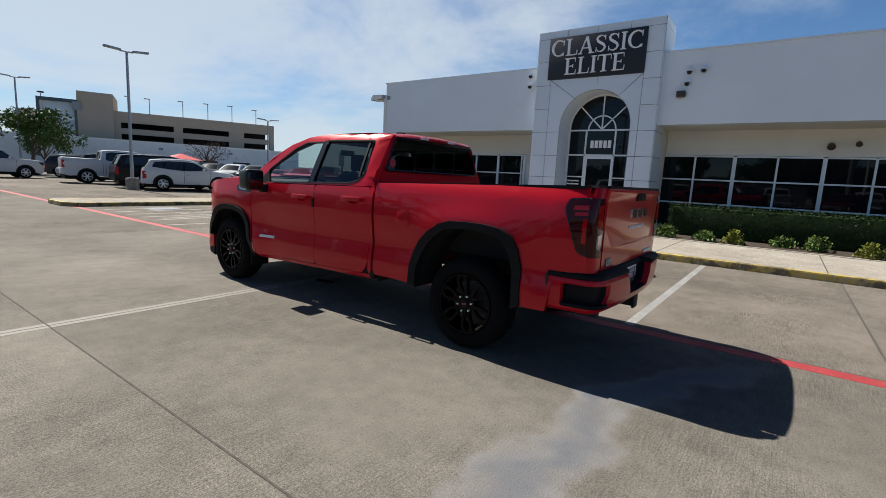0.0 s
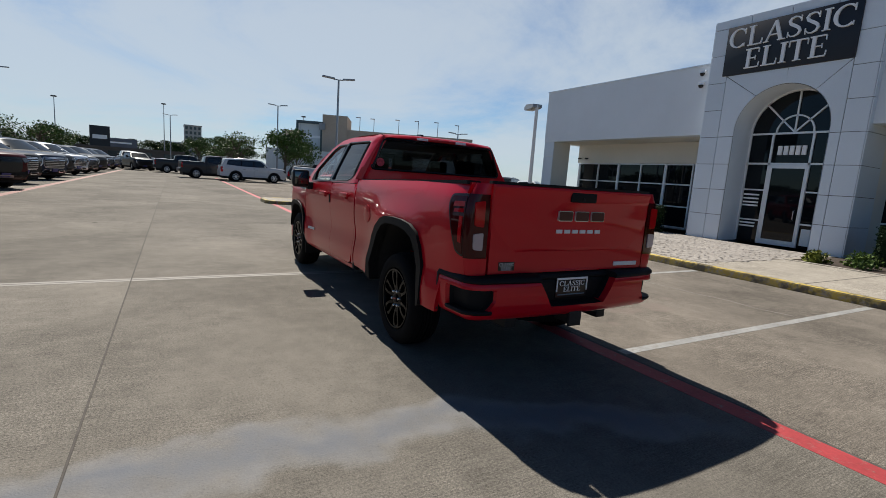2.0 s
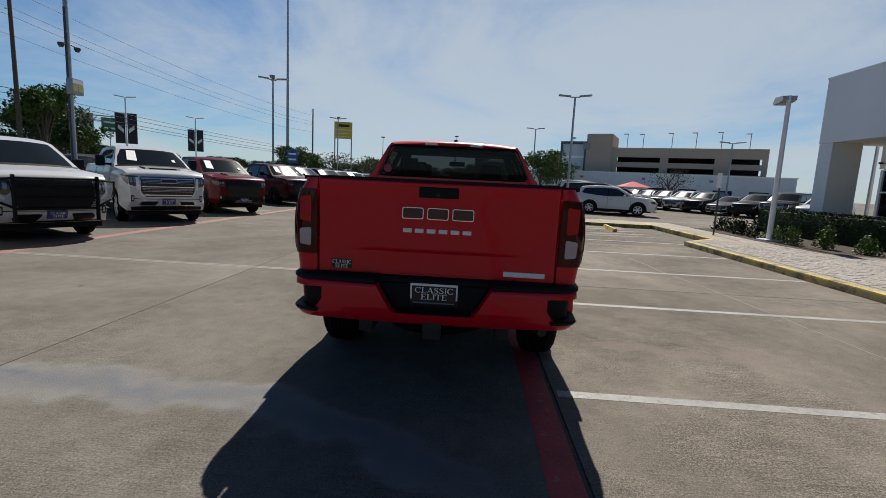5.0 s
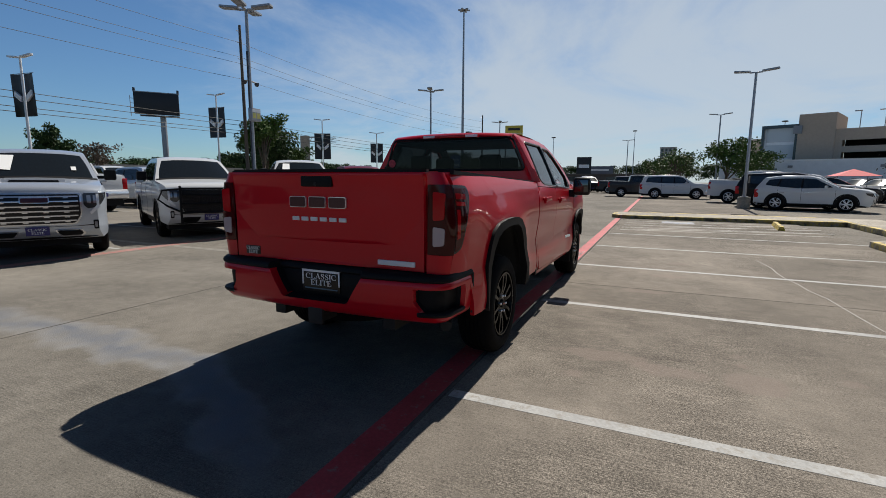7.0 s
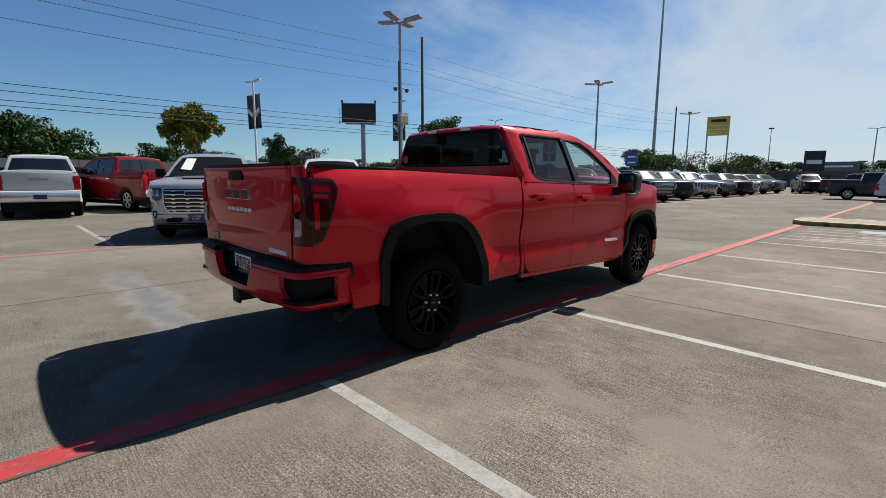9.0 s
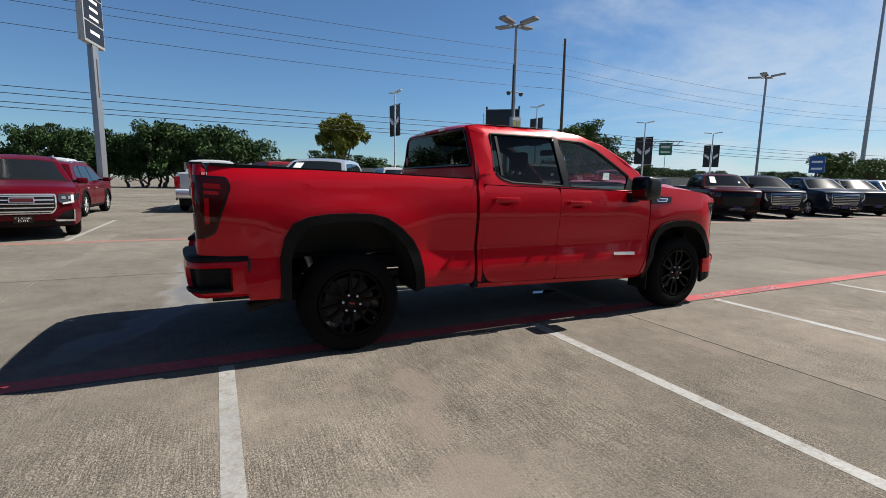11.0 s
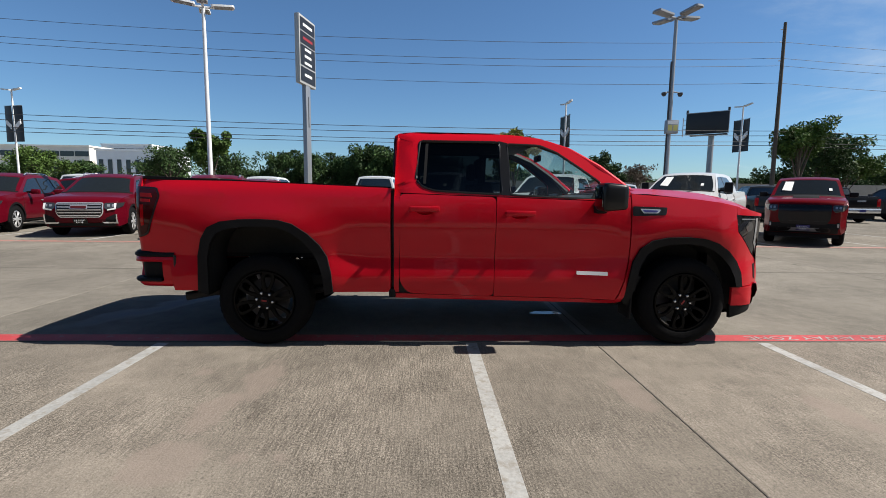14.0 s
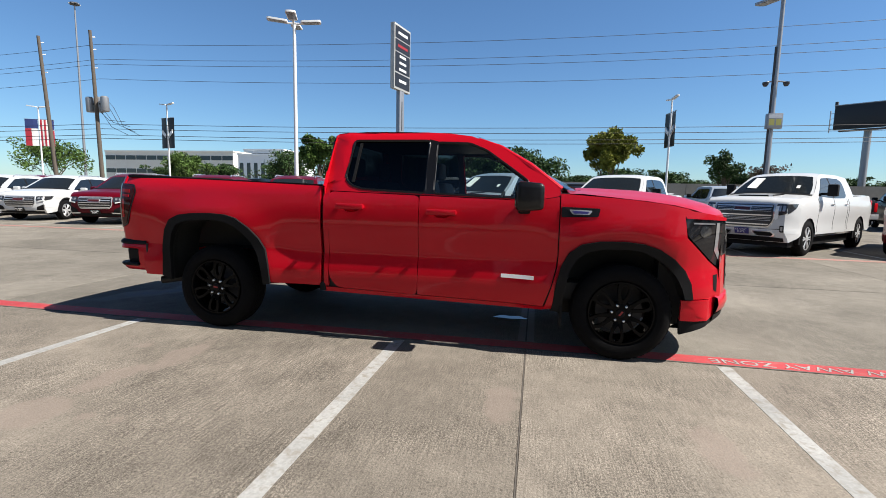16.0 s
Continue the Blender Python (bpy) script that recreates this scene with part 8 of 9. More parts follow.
# cabin
side_part("door_card", ROOFLINE[2:-1] + [(-3.15, 1.42), (-3.18, 0.6), (-1.2, 0.6), (-1.2, 1.85)], lambda x, z: (hg(x, z) if z > 1.34 else 0.972) , M_DASH, 0.0, (WIN_R, WIN_F), cuts=(0.2, 0.07), off=-0.045)
def seat(x, y, w):
    b = bmesh.new()
    add_box(b, x - 0.50, y - w, 0.72, x, y + w, 0.92, bevel=0.06, seg=3)
    part("seat_cushion", b, M_SEAT, hero)
    b = bmesh.new()
    add_box(b, x - 0.05, y - w, 0.86, x + 0.10, y + w, 1.48, bevel=0.05, seg=3)
    part("seat_back", moved(b, Matrix.Translation((x, y, 0.9)) @ Matrix.Rotation(radians(12), 4, "Y") @ Matrix.Translation((-x, -y, -0.9))), M_SEAT, hero)
    b = bmesh.new()
    add_box(b, x + 0.13, y - 0.12, 1.50, x + 0.22, y + 0.12, 1.69, bevel=0.04, seg=3)
    part("headrest", b, M_SEAT, hero)


for y in (-0.42, 0.42):
    seat(-2.10, y, 0.25)
    seat(-1.42, y, 0.30)
part("dashboard", extrude_outline([(-3.25, 0.8), (-2.78, 0.8), (-2.72, 1.10), (-2.80, 1.30), (-3.2, 1.36)], -0.86, 0.86), M_DASH, hero)
part("infotainment_screen", box(-2.80, -0.13, 1.18, -2.77, 0.16, 1.36, bevel=0.008), M_GLOSSBLACK, hero)
sw = [( -2.60 - 0.03 * math.sin(t) * 2, -0.42 + 0.19 * math.cos(t), 1.20 + 0.18 * math.sin(t)) for t in np.linspace(0, 2 * math.pi, 25)]
part("steering_wheel", tube(sw, 0.016, 8, cap=False), M_TRIMBLACK, hero)
part("steering_hub", box(-2.66, -0.50, 1.12, -2.58, -0.34, 1.26, bevel=0.03), M_TRIMBLACK, hero)
part("centre_console", box(-2.75, -0.14, 0.62, -1.95, 0.14, 1.0, bevel=0.05), M_DASH, hero)
part("rear_view_mirror", box(-2.62, -0.11, 1.70, -2.58, 0.11, 1.77, bevel=0.02), M_TRIMBLACK, hero)


# wheels: black, six split spokes
def hero_wheel_meshes():
    r, w, rr = 0.405, 0.275, 0.268
    b = bmesh.new()
    prof = [(rr, -w / 2 + 0.02), (rr + 0.012, -w / 2 + 0.002), (rr + 0.05, -w / 2 - 0.006), (r - 0.05, -w / 2 - 0.002), (r - 0.02, -w / 2 + 0.018), (r - 0.004, -w / 2 + 0.05)]
    prof += [(r, -w / 2 + 0.075)]
    for k in range(4):
        y = -w / 2 + 0.085 + k * 0.032
        prof += [(r, y), (r - 0.009, y + 0.003), (r - 0.009, y + 0.008), (r, y + 0.011)]
    prof += [(r, w / 2 - 0.075), (r - 0.02, w / 2 - 0.018), (r - 0.05, w / 2), (rr + 0.01, w / 2), (rr, w / 2 - 0.02)]
    add_lathe(b, prof, 56)
    # shoulder tread blocks
    for k in range(44):
        t = 2 * math.pi * k / 44
        bb = bmesh.new()
        add_box(bb, -0.018, -w / 2 + 0.034, r - 0.022, 0.016, -w / 2 + 0.068, r - 0.008)
        moved(bb, Matrix.Rotation(t, 4, "Y"))
        me = bpy.data.meshes.new("s"); bb.to_mesh(me); bb.free(); b.from_mesh(me); bpy.data.meshes.remove(me)
    d = bmesh.new()
    add_lathe(d, [(rr, -w / 2 + 0.02), (rr - 0.006, -w / 2 + 0.004), (rr - 0.018, -w / 2 + 0.004), (rr - 0.026, -w / 2 + 0.03), (rr - 0.034, w / 2 - 0.05)], 48)
    for k in range(6):
        for sgn in (-1, 1):
            o = [(0.066, sgn * 0.002), (0.070, sgn * 0.027), (0.110, sgn * 0.038), (0.150, sgn * 0.048), (0.195, sgn * 0.056), (0.228, sgn * 0.055), (0.262, sgn * 0.046), (0.262, sgn * 0.002), (0.238, sgn * 0.002), (0.232, sgn * 0.018), (0.214, sgn * 0.030), (0.180, sgn * 0.031), (0.140, sgn * 0.021), (0.116, sgn * 0.009), (0.112, sgn * 0.002)]
            sp = extrude_outline(o if sgn > 0 else o[::-1], -w / 2 + 0.012, -w / 2 + 0.05)
            for v in sp.verts:
                v.co.y += 0.018 * max(0, (0.16 - v.co.x) / 0.1) ** 1.5
            moved(sp, Matrix.Rotation(radians(60 * k + 30), 4, "Y"))
            me = bpy.data.meshes.new("s"); sp.to_mesh(me); sp.free(); d.from_mesh(me); bpy.data.meshes.remove(me)
    add_lathe(d, [(0.100, -w / 2 + 0.06), (0.092, -w / 2 + 0.028), (0.05, -w / 2 + 0.022), (0.0001, -w / 2 + 0.022)], 32)
    n = bmesh.new()
    add_lathe(n, [(0.011, -w / 2 + 0.03), (0.011, -w / 2 + 0.008), (0.006, -w / 2 + 0.003), (0.0001, -w / 2 + 0.003)], 8)
    c = bmesh.new()
    add_lathe(c, [(0.036, -w / 2 + 0.025), (0.034, -w / 2 + 0.008), (0.0001, -w / 2 + 0.006)], 20)
    cr = bmesh.new()
    add_box(cr, -0.022, -w / 2 + 0.003, -0.007, 0.022, -w / 2 + 0.0065, 0.007)
    disc = bmesh.new()
    add_lathe(disc, [(0.19, 0.0), (0.19, -0.012), (0.06, -0.012), (0.06, 0.0)], 32)
    out = []
    for bmx, nm, mt in ((b, "wheel", M_TYRE), (d, "rim", M_RIMBLACK), (n, "wheel_nut", M_CHROME), (c, "hub_cap", M_TRIMBLACK), (cr, "hub_mark", M_CAPRED), (disc, "brake_disc", M_DARKSTEEL)):
        me = bpy.data.meshes.new(nm)
        bmesh.ops.recalc_face_normals(bmx, faces=bmx.faces)
        bmx.to_mesh(me); bmx.free()
        me.materials.append(mt); me.shade_smooth(); me.set_sharp_from_angle(angle=radians(32))
        out.append((nm, me))
    return out


hw = hero_wheel_meshes()
for x in (0.0, FA):
    for s in (-1, 1):
        wh = new("wheel", hw[0][1])
        wh.parent = hero
        wh.matrix_basis = pose(x, s * 0.855, 0.403, 0, 0, 180 if s > 0 else 0) @ pose(0, 0, 0, 0, 17 * x + 10 * s, 0)
        for nm, me in hw[1:]:
            for k in range(6 if nm == "wheel_nut" else 1):
                o = new(nm, me)
                o.parent = wh
                if nm == "wheel_nut":
                    o.matrix_basis = pose(0.070 * math.cos(radians(60 * k)), 0, 0.070 * math.sin(radians(60 * k)))

puddle_o = [(0.17 * math.cos(t) * (1 + 0.12 * math.sin(3 * t) + 0.06 * math.sin(7 * t)), 0.075 * math.sin(t) * (1 + 0.2 * math.cos(2 * t) + 0.1 * math.sin(5 * t))) for t in np.linspace(0, 2 * math.pi, 48, endpoint=False)]
M_WATER = mat("puddle_water", (0.06, 0.058, 0.055), 0.02, spec=0.8)
puddle = tagged(mesh_ob("water_puddle", extrude_outline(puddle_o, 0.0005, 0.003, "z"), M_WATER, smooth=0), "small shallow water puddle on the concrete", "puddle")
puddle.location = (-4.84, 4.42, 0.0)


# ---- trees ----
def tree_parts(seed, h, spread, trunk_r, leaves, leaf, clear=0.3, shape=1.0, gaps=0.35):
    """Trunk with limbs, and a crown of leaves gathered in clumps round the limb ends."""
    rng = random.Random(seed)
    tr = bmesh.new()
    zc = h * clear
    lean = (rng.uniform(-0.05, 0.05) * h, rng.uniform(-0.05, 0.05) * h)
    add_tube(tr, [(0, 0, -0.1), (lean[0] * 0.3, lean[1] * 0.3, zc * 0.6), (lean[0], lean[1], zc), (lean[0] * 1.3, lean[1] * 1.3, h * 0.75)], [trunk_r * 1.25, trunk_r, trunk_r * 0.8, trunk_r * 0.2], 8)
    ends = []
    n = 13
    for k in range(n):
        a = 2 * math.pi * k / n * 2.4 + rng.uniform(-0.3, 0.3)
        f = k / (n - 1)
        z0 = zc * 0.85 + (h * 0.6 - zc * 0.85) * f
        r = spread * (1 - 0.55 * f ** shape) * rng.uniform(0.6, 1.0)
        z1 = z0 + (h - z0) * rng.uniform(0.35, 0.85)
        p0 = Vector((lean[0], lean[1], z0))
        p2 = Vector((lean[0] + r * math.cos(a), lean[1] + r * math.sin(a), z1))
        p1 = p0.lerp(p2, 0.5) + Vector((0, 0, 0.08 * h))
        add_tube(tr, [p0, p1, p2], [trunk_r * 0.45, trunk_r * 0.28, trunk_r * 0.07], 6)
        ends += [p2, p1.lerp(p2, 0.45)]
        for _ in range(2):
            q = p2 + Vector((rng.gauss(0, 1), rng.gauss(0, 1), rng.gauss(0, 0.6))) * spread * 0.22
            add_tube(tr, [p1.lerp(p2, 0.6), q], [trunk_r * 0.15, trunk_r * 0.04], 5)
            ends.append(q)
    ends.append(Vector((lean[0], lean[1], h * 0.9)))
    bmesh.ops.recalc_face_normals(tr, faces=tr.faces)
    cr = bmesh.new()
    pts = []
    for _ in range(leaves):
        c = rng.choice(ends)
        s = spread * 0.26 * rng.random() ** gaps
        d = Vector((rng.gauss(0, 1), rng.gauss(0, 1), rng.gauss(0, 0.75))).normalized()
        p = c + d * s
        p.z = min(p.z, h * (1 + rng.uniform(-0.03, 0.02)))
        pts.append(p)
    leaf_cloud(cr, pts, leaf, rng)
    return tr, cr


def tree(x, y, seed, h, spread, trunk_r, leaves, leaf, material, label, z=0.0, **k):
    ob = thing("tree", pose(x, y, z), label, "tree")
    tr, cr = tree_parts(seed, h, spread, trunk_r, leaves, leaf, **k)
    part("trunk", tr, M_BARK, ob)
    part("crown", cr, material, ob, smooth=0)
    return ob


tree(-10.8, -31.0, 3, 6.6, 2.1, 0.12, 12000, 0.15, M_LEAFYEL, "small dense yellow-green tree with an oval crown", clear=0.16, shape=0.6, gaps=0.5)
tree(14.4, -31.0, 5, 6.3, 1.45, 0.12, 9000, 0.16, M_LEAF, "dense green tree with an oval crown", clear=0.28)
tree(-35.4, -30.0, 7, 8.0, 2.4, 0.16, 6500, 0.15, M_LEAF, "tall green tree with an open crown", clear=0.3)
tree(-43.0, -38.0, 8, 7.6, 3.8, 0.16, 10000, 0.17, M_LEAFDARK, "broad dark green tree", clear=0.15)
tree(-48.5, -40.0, 9, 7.6, 3.2, 0.14, 8000, 0.16, M_LEAF, "low spreading green tree", clear=0.12)
tree(-24.3, -45.0, 11, 6.3, 1.9, 0.12, 3400, 0.15, M_LEAFDARK, "narrow dark green tree", clear=0.15, shape=0.7)
tree(-28.5, -46.0, 12, 5.0, 1.8, 0.12, 1100, 0.14, M_BARK, "thin bare-branched brownish tree", clear=0.25)
tree(36.0, -40.0, 14, 5.4, 2.4, 0.14, 5200, 0.15, M_LEAF, "round green street tree by the road", clear=0.1)
tree(50.0, -36.0, 15, 6.5, 3.4, 0.16, 4200, 0.16, M_LEAF, "bright green street tree", clear=0.2)
tree(27.0, -48.0, 16, 6.4, 3.4, 0.16, 4200, 0.16, M_LEAFDARK, "dark green street tree", clear=0.15)
tree(21.0, -50.0, 17, 6.0, 3.2, 0.16, 4200, 0.16, M_LEAFDARK, "dark green rounded tree", clear=0.15)
T_A = tree(-54.0, 12.8, 21, 5.6, 2.9, 0.16, 3600, 0.15, M_LEAF, "green lot tree with a light open crown", clear=0.28)
T_B = tree(-57.0, 8.4, 22, 5.0, 2.6, 0.15, 1100, 0.13, M_LEAF, "thin-leaved lot tree with visible branches", clear=0.25)
T_C = tree(-62.0, -20.0, 23, 5.2, 2.8, 0.15, 3600, 0.16, M_LEAF, "green tree beside the road sign", clear=0.2)
T_D = tree(-66.0, -15.0, 24, 5.0, 3.0, 0.15, 750, 0.14, M_LEAF, "sparse tree with a spreading branched crown", clear=0.3)
tree(-48.0, 25.0, 25, 4.0, 2.6, 0.14, 700, 0.08, M_BARK, "leafless grey-brown tree before a pale wall", clear=0.2)
T_O = tree(-2.0, -62.0, 31, 8.2, 4.6, 0.25, 5200, 0.24, M_LEAFDARK, "dark green oak in a roadside row", clear=0.1)
T_P = tree(5.0, -63.0, 32, 8.4, 4.4, 0.25, 5200, 0.24, M_LEAFDARK, "dark green oak in a roadside row", clear=0.1)
rt = random.Random(77)
for src, x, y in ((T_B, -66.0, 8.5), (T_C, -78.0, -23.0), (T_D, -72.0, -12.0), (T_C, -90.0, -14.0), (T_A, -95.0, 6.0), (T_A, -86.0, 10.0), (T_C, -70.0, 18.0)):
    copy_thing(src, pose(x, y, 0, 0, 0, rt.uniform(0, 360)))
for k in range(34):
    x = -74 + 4.1 * k + rt.uniform(-1, 1)
    if -23 < x < -17 or 24 < x < 34:
        continue
    ob = copy_thing(T_O if k % 2 else T_P, pose(x, -62 - rt.uniform(0, 8), 0, 0, 0, rt.uniform(0, 360)))
    z = rt.uniform(0.55, 1.04) * (0.66 if x > 6 else 0.85 if x > -10 else 0.62 if x > -52 else 0.9)
    ob.scale = (0.55 + 0.45 * z, 0.55 + 0.45 * z, z)
for k in range(13):
    ob = copy_thing(T_O if k % 2 else T_P, pose(1.0 + 2.1 * k + rt.uniform(-0.6, 0.6), -61.8 - rt.uniform(0, 4), 0, 0, 0, rt.uniform(0, 360)))
    ob.scale = (0.7, 0.7, rt.uniform(0.66, 0.90) if k < 9 else rt.uniform(0.45, 0.6))
for k in range(26):
    x = -230 + 9.0 * k
    ob = copy_thing(T_O if k % 2 else T_P, pose(x, -95 - rt.uniform(0, 20), 0, 0, 0, rt.uniform(0, 360)))
    ob.scale = (1, 1, rt.uniform(0.4, 0.7) if x > -110 else 0.9)
for k in range(18):
    y = -60 + 8.0 * k + rt.uniform(-2, 2)
    ob = copy_thing(T_O if k % 2 else T_P, pose(-195 - rt.uniform(0, 30), y * 1.3, 0, 0, 0, rt.uniform(0, 360)))
    ob.scale = (1.3, 1.3, 0.95)

# ---- roadside ----
M_BARRIER = mat("barrier_concrete", (0.28, 0.27, 0.25), 0.9, vary=0.1, scale=2, big=0.15, big_scale=0.2)
bar_w = thing("road_barrier", pose(0, 0, 0), "long pale concrete freeway barrier wall", "barrier wall", kind="structure")
for k in range(30):
    if -110 + 8 * k > -4:
        break
    part("barrier_panel", box(-110 + 8 * k, -50.3, 0, -110 + 8 * k + 7.95, -50.0, 3.0), M_BARRIER, bar_w, smooth=0)


def wood_pole(x, y, h, lean=(0, 0), transformers=False, label="weathered wooden utility pole"):
    ob = thing("utility_pole", pose(x, y, 0, lean[0], lean[1]), label, "utility pole")
    part("pole", tube([(0, 0, -0.2), (0, 0, h)], [0.19, 0.12], 12), M_WOODPOLE, ob)
    for z in (h - 0.5, h - 1.5, h - 3.0):
        part("insulator", tube([(0, -0.15, z), (0, -0.42, z + 0.08)], [0.03, 0.05], 8), M_POLEWHITE, ob)
    if transformers:
        for a in (-0.75, 0, 0.75):
            part("transformer", lathe([(0.28, 7.6), (0.31, 7.66), (0.31, 8.75), (0.22, 8.85)], 18, "z", (a, -0.35 + abs(a) * 0.3, 0)), M_GALV, ob)
        for k, (a, z) in enumerate(((-0.7, 5.4), (-0.3, 5.7), (0.3, 6.2), (0.7, 6.6), (0.5, 5.5))):
            part("drop_wire", tube([(a, -0.4, 8.6), (a - 0.5, -0.5, 8.0 - 0.1 * k), (a - 1.5, -0.35, 0.5 * z + 3.6), (a - 3.2, -0.25, z + 0.1)], 0.02, 5), M_CABLE, ob)
        part("crossarm", box(-0.9, -0.2, 8.2, 0.9, -0.1, 8.32), M_DARKSTEEL, ob)
    return ob


wood_pole(31.7, -25.0, 14.2, (0, 1.5), True, "weathered wooden utility pole with three transformers")
wood_pole(36.4, -25.0, 14.0, (0, 4.0))
wood_pole(-33.0, -29.9, 15.6, (0, 0.5), label="dark wooden utility pole")
wood_pole(-95.0, -28.0, 15.0)


def wires(pairs, sag, r=0.016):
    for (x0, y0, z0), (x1, y1, z1) in pairs:
        ob = tagged(mesh_ob("power_line", tube([(x0 + (x1 - x0) * t, y0 + (y1 - y0) * t, z0 + (z1 - z0) * t - sag * 4 * t * (1 - t)) for t in np.linspace(0, 1, 17)], r, 5), M_CABLE),
                    "thin black overhead power line", "cable", "overhead lines")


for z, zz in ((13.9, 14.9), (12.7, 13.6), (12.3, 13.0), (11.1, 11.6)):
    z, zz = z - 0.75, zz - 0.75
    wires([((31.7, -25.3, z), (-33.0, -30.2, zz))], 0.75)
    wires([((-33.0, -30.2, zz), (-95.0, -28.3, zz - 0.4))], 1.0)
    wires([((90.0, -24.0, z - 0.2), (31.7, -25.3, z))], 1.0)
for z in (6.6, 6.2, 5.7, 5.4):
    wires([((90.0, -24.0, z), (31.7, -25.2, z)), ((31.7, -25.2, z), (-33.0, -30.1, z + 0.3)), ((-33.0, -30.1, z + 0.3), (-95.0, -28.2, z))], 0.35, 0.022)

# dealership pylon
pyl = thing("pylon_sign", pose(4.56, -23.0, 0, 0, 0, -12), "tall silver pylon sign with dark panels and pale bars", "sign")
part("mast", box(-0.14, -0.32, 0, 0.14, 0.32, 8.3, bevel=0.02), M_GALV, pyl)
part("mast_plate", box(-0.15, -0.06, 5.6, 0.15, 0.06, 7.6, bevel=0.01), M_DARKSTEEL, pyl)
pb = part("sign_body", box(-0.16, -1.15, 8.3, 0.16, 1.15, 12.55, bevel=0.03), mat("pylon_silver", (0.42, 0.42, 0.41), 0.5, metal=0.2, vary=0.05, scale=4), pyl)
for z0, z1, bars in ((11.62, 12.40, (0.52,)), (10.80, 11.55, (0.55,)), (9.45, 10.73, (0.40, 0.38, 0.36)), (8.45, 9.35, (0.42,))):
    for s in (-1, 1):
        part("sign_panel", box(s * 0.165 - 0.01, -1.05, z0, s * 0.165 + 0.01, 1.05, z1), M_SIGNBLACK, pb)
        for k, b in enumerate(bars):
            zc = z0 + (z1 - z0) * (k + 0.5) / len(bars)
            hgt = min(0.085, (z1 - z0) / len(bars) * 0.18)
            part("sign_bar", box(s * 0.178 - 0.006, -b * 1.25, zc - hgt, s * 0.178 + 0.006, b * 1.25, zc + hgt), M_CAPRED if z0 == 10.80 else M_LETTER, pb)


def banner_pole(x, y, h, z0, z1, yaw, mark=True, col=None, wide=0.82):
    ob = thing("banner_pole", pose(x, y, 0, 0, 0, yaw), "white lamp pole hung with black banners", "banner pole", "banner poles")
    part("pole", tube([(0, 0, 0), (0, 0, h)], [0.09, 0.06], 10), M_POLEWHITE, ob)
    for s in (-1, 1):
        part("lamp_head", moved(extrude_outline(rounded([(0.1, -0.13), (1.0, -0.1), (1.0, 0.1), (0.1, 0.13)], 0.06), -0.05, 0.04, "z"), pose(0, 0, h + 0.02, 0, -7, 0 if s > 0 else 180)), M_POLEWHITE, ob)
        b = bmesh.new()
        grid_surface(b, [[(s * (0.10 + wide * u), 0.05 * math.sin(3 * u + v), z0 + (z1 - z0) * v) for u in np.linspace(0, 1, 6)] for v in np.linspace(0, 1, 8)])
        ban = part("banner", b, col[0 if s < 0 else 1] if col else M_SIGNBLACK, ob)
        part("banner_arm", tube([(0, 0, z1 + 0.02), (s * (wide + 0.13), 0, z1 + 0.02)], 0.02, 6), M_GALV, ob)
        if mark:
            o = [(s * 0.25, z0 + (z1 - z0) * 0.35), (s * 0.75, z0 + (z1 - z0) * 0.5), (s * 0.7, z0 + (z1 - z0) * 0.62), (s * 0.2, z0 + (z1 - z0) * 0.47)]
            part("banner_mark", extrude_outline(o, -0.075, 0.075), M_LETTER, ban, "pale mark on the banner as a plain shape")
    return ob


banner_pole(-14.2, -27.3, 8.25, 4.95, 7.35, 97)
banner_pole(-30.6, -30.9, 9.0, 5.2, 7.9, 96)
banner_pole(-46.5, -31.5, 8.6, 3.9, 7.0, 118, wide=0.88)
banner_pole(-55.9, -29.6, 7.8, 3.8, 6.4, 118, wide=0.76)
banner_pole(29.4, -30.0, 9.0, 5.0, 7.8, -15)
banner_pole(44.2, -30.0, 9.0, 5.2, 7.8, 25, False, (M_PAPER, M_PAPER), 1.15)
flag_pole = [o for o in scene.objects if o.name.startswith("banner_pole")][-1]
flags = [o for o in flag_pole.children if o.name.startswith("banner") and "arm" not in o.name]
M_FLAGRED = mat("flag_red", (0.45, 0.03, 0.05), 0.7)
M_FLAGBLUE = mat("flag_blue", (0.03, 0.05, 0.18), 0.7)


def flag_patch(fl, s, u0, u1, v0, v1, material):
    for off in (-0.012, 0.012):
        b = bmesh.new()
        grid_surface(b, [[(s * (0.10 + 1.15 * u), 0.05 * math.sin(3 * u + v) + off, 5.2 + 2.6 * v) for u in np.linspace(u0, u1, 4)] for v in np.linspace(v0, v1, 6)])
        part("flag_stripe", b, material, fl, smooth=0)


for k in range(4):
    flag_patch(flags[0], -1, k * 2 / 7, k * 2 / 7 + 1 / 7, 0.0, 0.6 if k > 1 else 1.0, M_FLAGRED)
flag_patch(flags[0], -1, 0.58, 1.0, 0.62, 1.0, M_FLAGBLUE)
flag_patch(flags[1], 1, 0.0, 1.0, 0.66, 1.0, M_FLAGBLUE)
flag_patch(flags[1], 1, 0.5, 1.0, 0.0, 0.655, M_FLAGRED)


